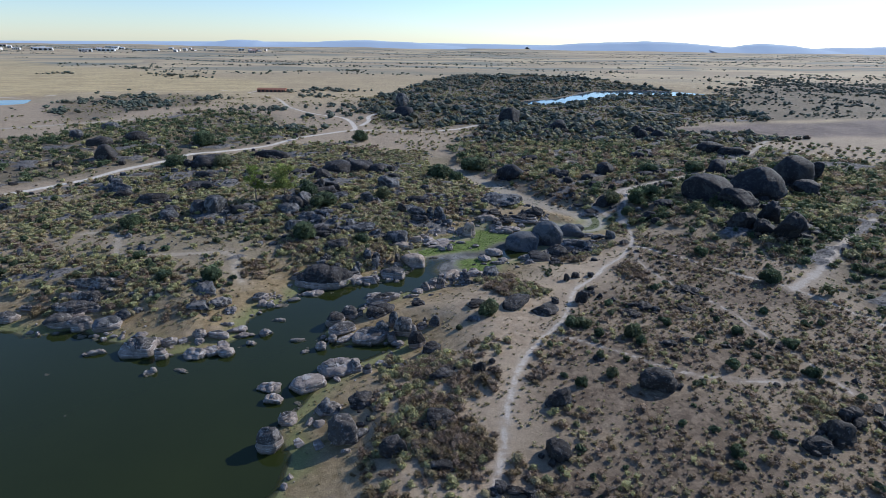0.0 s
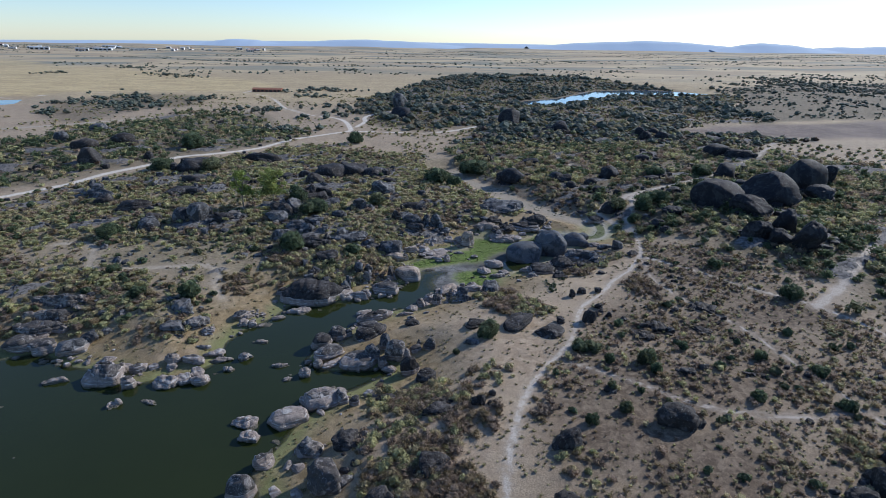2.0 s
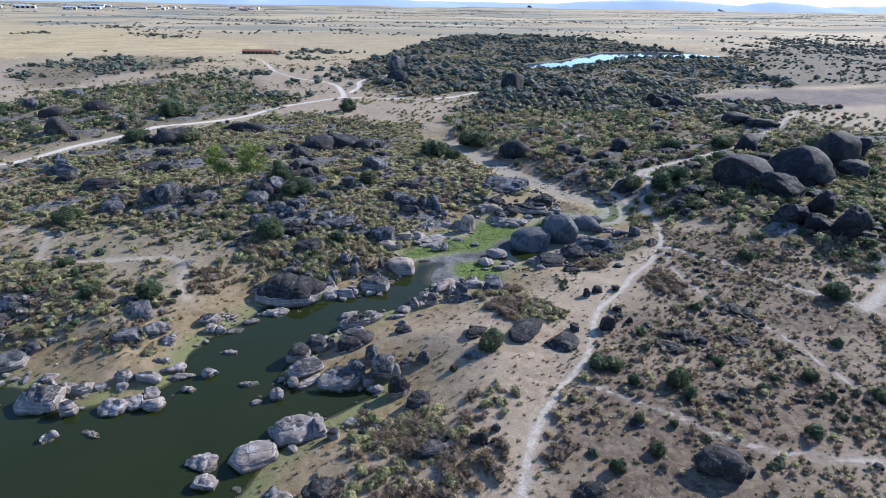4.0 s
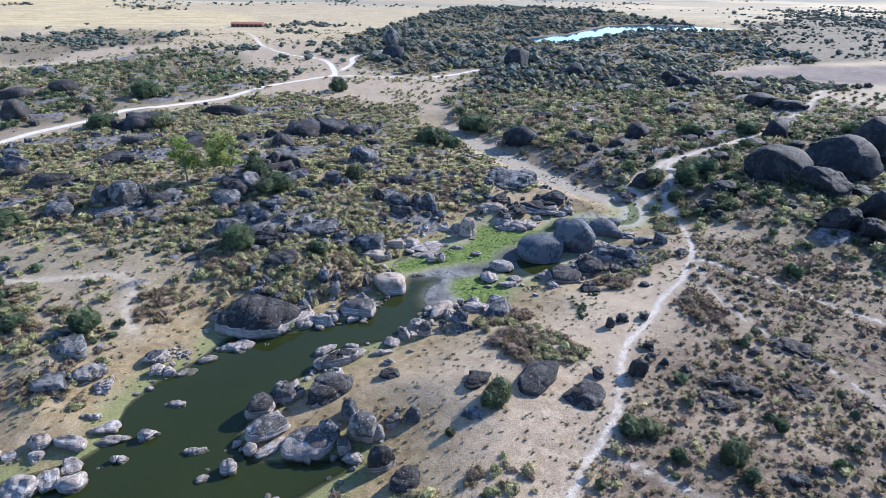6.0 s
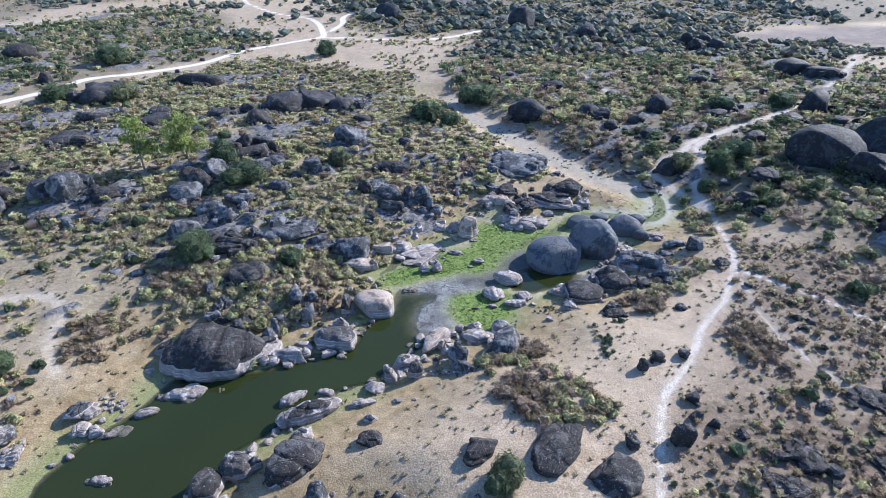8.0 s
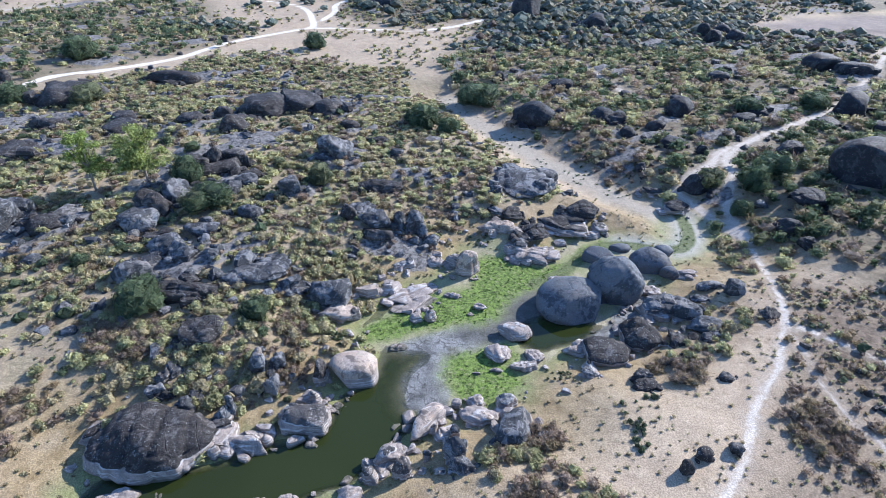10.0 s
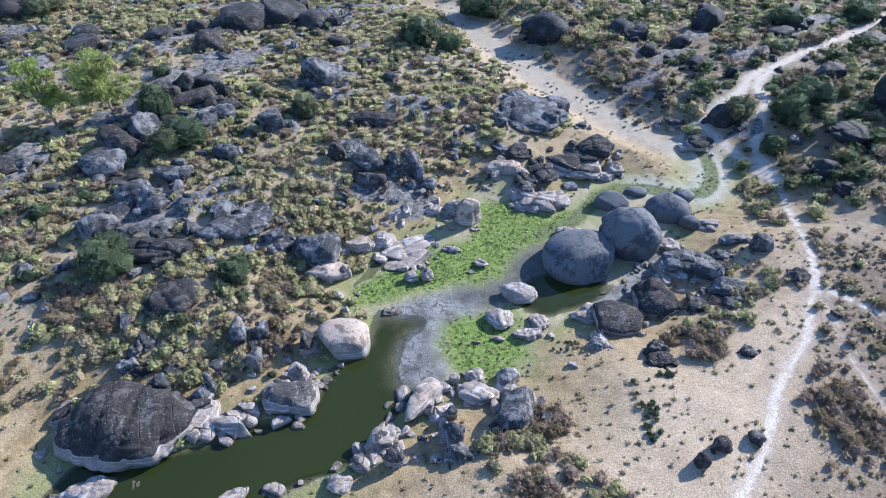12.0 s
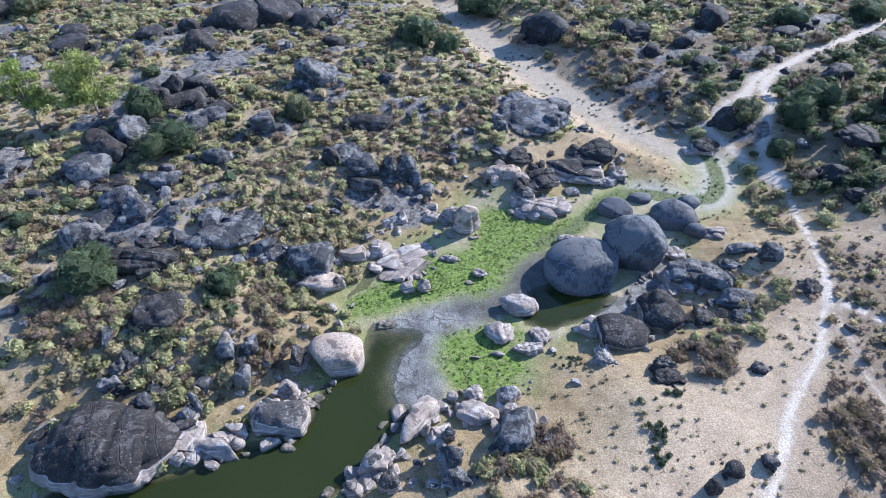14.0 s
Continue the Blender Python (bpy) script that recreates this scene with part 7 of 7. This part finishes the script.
# two tall pale-green trees on the hill
for tx_, ty_, tall, wide in ((-65.5, 205.0, 15.0, 9.0), (-55.2, 208.0, 13.5, 10.5)):
    root = tagged(new("tree"), "tall airy light-green tree with a slender trunk among boulders", "tree", "pale trees on the hill")
    rng = np.random.RandomState(int(tall * 10))
    vs, fs, n = [], [], 0
    for i in range(26):
        a, r, h = rng.uniform(0, 6.28), rng.uniform(0.03, 0.38) * wide, rng.uniform(0.16, 0.82) * tall
        s = wide * rng.uniform(0.30, 0.5) * (1.1 - 0.45 * h / tall)
        v, f = leafy(200 + i, 3, 150, 0.07, 1.0, 1.1, 0.45, 1)
        vs.append(v * s + (r * math.cos(a), r * math.sin(a), h)), fs.append(f + n)
        n += len(v)
    crown = mesh_object("crown", np.concatenate(vs), np.concatenate(fs), POPLAR, False)
    stem = new("trunk", trunk_mesh(int(tall), tall * 0.75, 0.28, 6, wide * 0.3))
    crown.parent = stem.parent = root
    root.location = (tx_, ty_, float(land(tx_, ty_)))

# ---- plants that stand alone ----
oak_models = [single("oak_bush", kind, OAK, "dark green evergreen oak bush on dry ground", trunk_mesh(i, 0.5, 0.05, 4, 0.2)) for i, kind in enumerate(leafy(s, 9, 2400, 0.024, 0.95, 1.1, 0.84, 2) for s in range(71, 75))]
for ob in oak_models:
    ob.location = (0, 0, -400)
oak_count = [0]


def oak(x, y, w, h):
    i = oak_count[0]
    oak_count[0] += 1
    ob = oak_models[i] if i < len(oak_models) else copy_thing(oak_models[i % len(oak_models)], Matrix())
    ob.matrix_basis = Matrix.Translation((x, y, float(land(x, y)) - 0.1)) @ pose(0, 0, 0, 0, 0, i * 77) @ Matrix.Diagonal((w, w, h * 1.15, 1))
    tagged(ob, LABEL, "oak bush", "oak bushes")


thickets = {}


def thicket(kind, x, y, rx, ry, n, size):
    """n shrubs close together: b dead brush, m mixed broom and brush, g small green cushions."""
    rng = np.random.RandomState(int(abs(x * 13 + y * 7)) % 9973)
    for _ in range(n):
        a, r = rng.uniform(0, 6.28), rng.uniform(0, 1) ** 0.55
        to = "b" if kind == "b" or (kind == "m" and rng.uniform() < 0.35) else kind
        thickets.setdefault(to, []).append((x + rx * r * math.cos(a), y + ry * r * math.sin(a), size * rng.uniform(0.6, 1.2)))


def end_thickets():
    for kind, mat, models, name, label in (("b", BRUSH, BRUSHES, "dry_bush", "leafless purple-brown dry bush"), ("m", BROOM, BROOMS, "broom_shrub", "rounded olive-green broom shrub, partly dry"),
                                           ("g", OAK, BROOMS, "cushion_shrub", "small dark green cushion shrub on bare sand")):
        spots = [p for p in thickets[kind] if edge_distance(p[0], p[1], BASIN) > 0.3 and min(path_distance(k, p[0], p[1]) for k in ("path", "lane", "trail")) > 0.3 + p[2] * 0.4]
        first, rest = spots[:280 if kind != "m" else 60], spots[280 if kind != "m" else 60:]
        for i in range(4):
            some = np.array(first[i::4])
            plant_all(single(name, models[i], mat, label), some[:, 0], some[:, 1], some[:, 2], name.replace("_", " ") + " thickets", 100 + i)
        if rest:
            rest = np.array(rest)
            scatter(name + "_mass", mat, models, rest[:, 0], rest[:, 1], rest[:, 2], 7, "thicket of " + ("leafless brown brush" if kind == "b" else "olive broom and dry brush"), "shrubs")


# oak bushes that stand alone
LABEL = "dark green evergreen oak bush on dry ground"
oak(-39.3, 165.2, 8.0, 6.4)
oak(-20.5, 165.0, 5.1, 3.9)
oak(-38.6, 197.7, 10.0, 6.0)
oak(-16.9, 209.6, 6.4, 5.0)
oak(6.0, 254.2, 7.2, 6.6)
oak(14.1, 246.9, 5.2, 5.0)
oak(93.4, 216.4, 9.1, 6.1)
oak(85.3, 208.6, 6.1, 5.1)
oak(76.9, 215.0, 4.9, 3.5)
oak(25.6, 280.5, 14.5, 8.7)
oak(-28.0, 218.9, 3.6, 2.8)
oak(-25.4, 155.7, 2.5, 2.1)
oak(-101.5, 269.4, 4.7, 3.6)
oak(-54.7, 177.3, 3.5, 2.2)
oak(-51.2, 225.2, 3.7, 2.4)
oak(-57.4, 135.1, 5.9, 4.5)
oak(-98.0, 176.2, 7.8, 4.7)
oak(33.5, 108.2, 4.0, 2.4)
oak(45.1, 102.0, 3.4, 3.1)
oak(38.0, 102.7, 2.4, 2.1)
oak(46.0, 98.9, 2.3, 2.4)
oak(94.3, 133.0, 5.4, 4.4)
oak(84.2, 152.1, 4.0, 3.1)
oak(-41.6, 349.0, 10.7, 7.2)
oak(6.9, 250.7, 10.3, 7.2)
oak(14.1, 247.4, 6.6, 5.0)
oak(-102.0, 271.2, 11.0, 6.6)
oak(-129.2, 321.6, 14.2, 8.5)
oak(-123.7, 268.2, 10.8, 6.5)
oak(113.0, 265.8, 9.7, 6.0)
oak(75.9, 213.3, 7.7, 5.5)
oak(85.6, 209.1, 5.6, 6.4)
oak(79.4, 201.9, 5.5, 4.1)
oak(138.8, 270.6, 9.9, 5.9)
oak(180.8, 265.4, 12.2, 7.3)
oak(55.5, 108.2, 2.2, 1.9)
oak(59.6, 101.2, 2.2, 1.8)
oak(69.6, 104.0, 2.7, 2.5)
oak(40.6, 92.5, 1.5, 1.3)
oak(61.2, 90.4, 3.0, 2.1)
oak(-45.6, 208.0, 7.2, 6.9)
oak(-70.2, 135.2, 4.5, 2.8)
oak(-83.0, 148.7, 3.7, 2.4)
oak(7.8, 109.9, 1.7, 1.2)
oak(15.9, 116.1, 4.5, 3.7)
oak(14.3, 114.8, 3.9, 3.3)
oak(29.0, 83.9, 2.3, 2.2)
oak(35.4, 93.3, 1.9, 2.0)
oak(36.0, 87.1, 2.4, 2.1)
oak(45.8, 103.2, 3.5, 3.3)
oak(35.8, 107.6, 3.6, 2.3)
oak(95.7, 133.3, 4.5, 3.4)
oak(76.5, 88.0, 3.1, 2.4)
oak(78.8, 99.2, 3.4, 2.4)
oak(48.8, 66.4, 2.4, 2.0)

# thickets and patches
thicket("b", 58.2, 141.7, 3.7, 7.1, 34, 2.4)
thicket("m", 70.0, 187.6, 4.4, 10.8, 34, 2.2)
thicket("b", 22.6, 141.0, 2.6, 2.6, 16, 1.8)
thicket("b", 44.6, 151.9, 3.7, 3.0, 24, 2.0)
thicket("m", 49.5, 156.4, 5.5, 3.4, 30, 1.8)
thicket("m", 57.5, 163.6, 5.0, 5.3, 30, 1.8)
thicket("m", 17.6, 138.2, 3.8, 1.8, 24, 2.0)
thicket("b", -38.3, 157.5, 6.0, 4.0, 40, 2.0)
thicket("m", -42.0, 159.2, 4.6, 6.0, 34, 2.0)
thicket("b", -14.7, 163.1, 2.0, 2.8, 12, 2.4)
thicket("m", -12.2, 158.2, 1.6, 2.6, 12, 1.6)
thicket("b", -13.6, 153.3, 1.5, 1.9, 8, 1.6)
thicket("b", 8.2, 209.5, 9.3, 9.2, 40, 2.0)
thicket("b", 17.8, 214.5, 3.6, 5.0, 14, 2.0)
thicket("b", 0.9, 194.3, 5.2, 7.4, 20, 1.4)
thicket("b", 52.9, 250.7, 7.5, 18.3, 30, 2.4)
thicket("b", 59.1, 229.8, 8.0, 16.2, 40, 2.2)
thicket("m", 57.7, 271.0, 11.5, 15.1, 40, 2.4)
thicket("g", 34.8, 141.2, 1.3, 5.2, 20, 0.9)
thicket("g", 37.8, 146.6, 2.1, 1.3, 5, 0.9)
thicket("m", -23.1, 192.0, 8.1, 9.3, 50, 1.6)
thicket("m", -12.0, 198.1, 6.4, 11.9, 40, 1.6)
thicket("m", -12.0, 183.2, 7.7, 4.7, 40, 1.6)
thicket("m", -26.9, 168.6, 3.3, 3.2, 20, 1.6)
thicket("m", -21.6, 154.6, 3.3, 4.0, 24, 1.6)
thicket("m", -20.0, 150.5, 7.0, 3.6, 44, 1.5)
thicket("b", -14.0, 156.5, 5.0, 4.0, 20, 1.5)
thicket("m", -27.7, 153.6, 2.9, 3.0, 14, 1.8)
thicket("g", 18.7, 192.4, 2.6, 2.1, 16, 0.7)
thicket("g", -7.6, 162.6, 1.7, 2.0, 14, 0.8)
thicket("g", 27.2, 153.6, 2.3, 1.9, 14, 0.6)
thicket("b", -48.4, 143.9, 4.9, 5.5, 34, 2.0)
thicket("m", -44.3, 146.2, 2.5, 2.8, 14, 1.6)
thicket("b", 19.9, 130.4, 2.5, 3.7, 18, 2.6)
thicket("m", 28.0, 128.3, 4.9, 4.1, 44, 1.8)
thicket("b", 62.9, 140.3, 4.5, 8.3, 20, 2.0)
thicket("m", 23.8, 125.4, 3.4, 1.7, 20, 2.2)
thicket("b", 19.8, 129.9, 3.9, 5.0, 16, 2.2)
thicket("m", 24.3, 129.7, 5.0, 6.1, 26, 2.0)
thicket("m", 18.6, 137.4, 4.8, 3.3, 16, 1.8)
thicket("b", -0.7, 93.6, 5.0, 3.1, 40, 2.2)
thicket("m", 2.4, 96.4, 4.4, 3.8, 40, 2.2)
thicket("m", 60.2, 131.4, 3.4, 2.3, 8, 1.4)
thicket("b", 57.1, 116.5, 7.0, 8.3, 30, 1.2)
thicket("b", -47.7, 145.9, 3.7, 6.7, 20, 1.8)
thicket("m", -55.4, 120.9, 6.1, 4.8, 30, 2.0)
thicket("m", -75.4, 132.9, 4.4, 10.0, 30, 2.2)
thicket("m", -70.7, 173.0, 8.9, 8.2, 24, 1.8)
thicket("b", -61.4, 119.3, 3.0, 3.8, 14, 1.8)
thicket("m", -4.8, 95.4, 6.0, 6.6, 40, 2.2)
thicket("b", 8.8, 89.0, 5.6, 7.8, 40, 2.2)
thicket("b", 1.6, 77.8, 5.0, 4.9, 40, 2.2)
thicket("m", -2.0, 75.5, 3.6, 4.0, 30, 2.2)
thicket("b", 7.3, 69.1, 6.6, 3.6, 50, 2.4)
thicket("m", -1.8, 68.6, 2.5, 2.3, 20, 2.2)
thicket("m", 14.2, 100.3, 4.5, 4.2, 20, 2.0)
thicket("b", 22.1, 88.4, 3.1, 3.5, 12, 2.0)
thicket("m", 25.6, 75.2, 4.5, 4.2, 20, 1.6)
thicket("b", 78.7, 82.7, 3.0, 6.1, 20, 2.2)
thicket("m", 70.2, 76.8, 2.3, 3.5, 12, 2.2)
thicket("m", -72.1, 130.3, 7.7, 10.7, 40, 2.0)
thicket("m", -105.9, 146.7, 9.3, 14.2, 40, 2.0)
end_thickets()


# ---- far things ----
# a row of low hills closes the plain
# the hills' pale blue is distance haze put into their base colour
HAZE = material("hazy_far_hill", 1.0)
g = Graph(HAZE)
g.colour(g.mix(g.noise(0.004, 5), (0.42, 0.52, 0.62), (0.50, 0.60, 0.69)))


def ridge(x0, x1, y, tall, seed, rough=1.0):
    n = 90
    x = np.linspace(x0, x1, n)
    top = tall * (0.25 + 0.75 * np.sin(np.linspace(0, math.pi, n)) ** 1.2) * (1 + 0.35 * rough * fractal(np.linspace(0, 5, n), 0 * x, 0, seed, 3))
    rows = [np.stack((x, np.full(n, y - 220.0), np.full(n, -8.0)), -1), np.stack((x, np.full(n, y - 60.0), top * 0.72), -1), np.stack((x, np.full(n, y), top), -1), np.stack((x, np.full(n, y + 150.0), np.full(n, -8.0)), -1)]
    k = np.arange(4 * n).reshape(4, n)
    q = np.stack((k[:-1, :-1], k[:-1, 1:], k[1:, 1:], k[1:, :-1]), -1).reshape(-1, 4)
    return tagged(mesh_object("hazy_far_hill", np.concatenate(rows), q, HAZE), "low hill on the far horizon, coloured haze-blue", "hill", kind="structure")


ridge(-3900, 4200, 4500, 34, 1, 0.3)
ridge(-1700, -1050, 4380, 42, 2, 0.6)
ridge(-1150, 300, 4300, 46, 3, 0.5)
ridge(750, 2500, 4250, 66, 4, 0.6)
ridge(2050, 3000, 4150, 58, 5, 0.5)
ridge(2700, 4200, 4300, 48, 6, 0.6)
# ---- buildings ----
def plaster(name, colour):
    m = material(name, 0.9)
    gg = Graph(m)
    gg.colour(gg.mix(gg.step(gg.noise(0.7, 5), 0.35, 0.7), tuple(v * 0.85 for v in colour), colour))
    return m


WHITEWASH, BRICK_RED, DARK = plaster("whitewash", (0.78, 0.76, 0.72)), plaster("brick_red", (0.34, 0.15, 0.10)), plaster("dark_opening", (0.05, 0.045, 0.04))
ROOF_RED, ROOF_GREY = plaster("tile_roof", (0.36, 0.16, 0.10)), plaster("sheet_roof", (0.62, 0.64, 0.66))


def box(bm, x0, x1, y0, y1, z0, z1):
    v = [bm.verts.new((x, y, z)) for z in (z0, z1) for x, y in ((x0, y0), (x1, y0), (x1, y1), (x0, y1))]
    for f in ((3, 2, 1, 0), (4, 5, 6, 7), (0, 1, 5, 4), (1, 2, 6, 5), (2, 3, 7, 6), (3, 0, 4, 7)):
        bm.faces.new([v[i] for i in f])


def part(name, bm, mat, parent, label=""):
    me = bpy.data.meshes.new(name)
    bm.to_mesh(me)
    bm.free()
    me.materials.append(mat)
    ob = new(name, me)
    ob.parent = parent
    return tagged(ob, label)


def house(name, x, y, w, d, h, yaw, wall, roof, bays, label, gable=1.6):
    """A low building with a pitched roof and openings along its front."""
    root = tagged(new(name), label, "building", kind="")
    bm = bmesh.new()
    box(bm, -w / 2, w / 2, -d / 2, d / 2, -1.0, h)
    part("wall", bm, wall, root)
    bm = bmesh.new()
    e = 0.5
    lo = [bm.verts.new(p) for p in ((-w / 2 - e, -d / 2 - e, h), (w / 2 + e, -d / 2 - e, h), (w / 2 + e, d / 2 + e, h), (-w / 2 - e, d / 2 + e, h))]
    up = [bm.verts.new(p) for p in ((-w / 2 - e, 0, h + gable), (w / 2 + e, 0, h + gable))]
    for f in ((lo[0], lo[1], up[1], up[0]), (lo[2], lo[3], up[0], up[1]), (lo[1], lo[2], up[1]), (lo[3], lo[0], up[0]), (lo[3], lo[2], lo[1], lo[0])):
        bm.faces.new(f)
    part("roof", bm, roof, root)
    for i in range(bays):
        bm = bmesh.new()
        c = -w / 2 + (i + 0.5) * w / bays
        box(bm, c - w / bays * 0.3, c + w / bays * 0.3, -d / 2 - 0.04, -d / 2 + 0.1, 0.3, h * 0.75)
        part("window", bm, DARK, root)
    root.matrix_world = pose(x, y, float(land(x, y)), 0, 0, yaw)
    return root


house("farm_building", -184, 682, 34, 9, 3.0, -5, BRICK_RED, ROOF_RED, 7, "long low farm building with a red tiled roof")
rng = random.Random(9)
for i in range(46):
    a = rng.random()
    xx, yy = -2500 + 1900 * a + rng.uniform(-60, 60), 2700 + rng.uniform(-250, 350)
    w = rng.choice((14, 18, 24, 40, 60)) * (1.2 if a < 0.7 else 0.7)
    house("town_house", xx, yy, w, rng.uniform(10, 18), rng.uniform(5, 11), rng.uniform(-20, 20), WHITEWASH, rng.choice((ROOF_GREY, ROOF_GREY, ROOF_RED)), 4, "small white building of the far town on the plain")
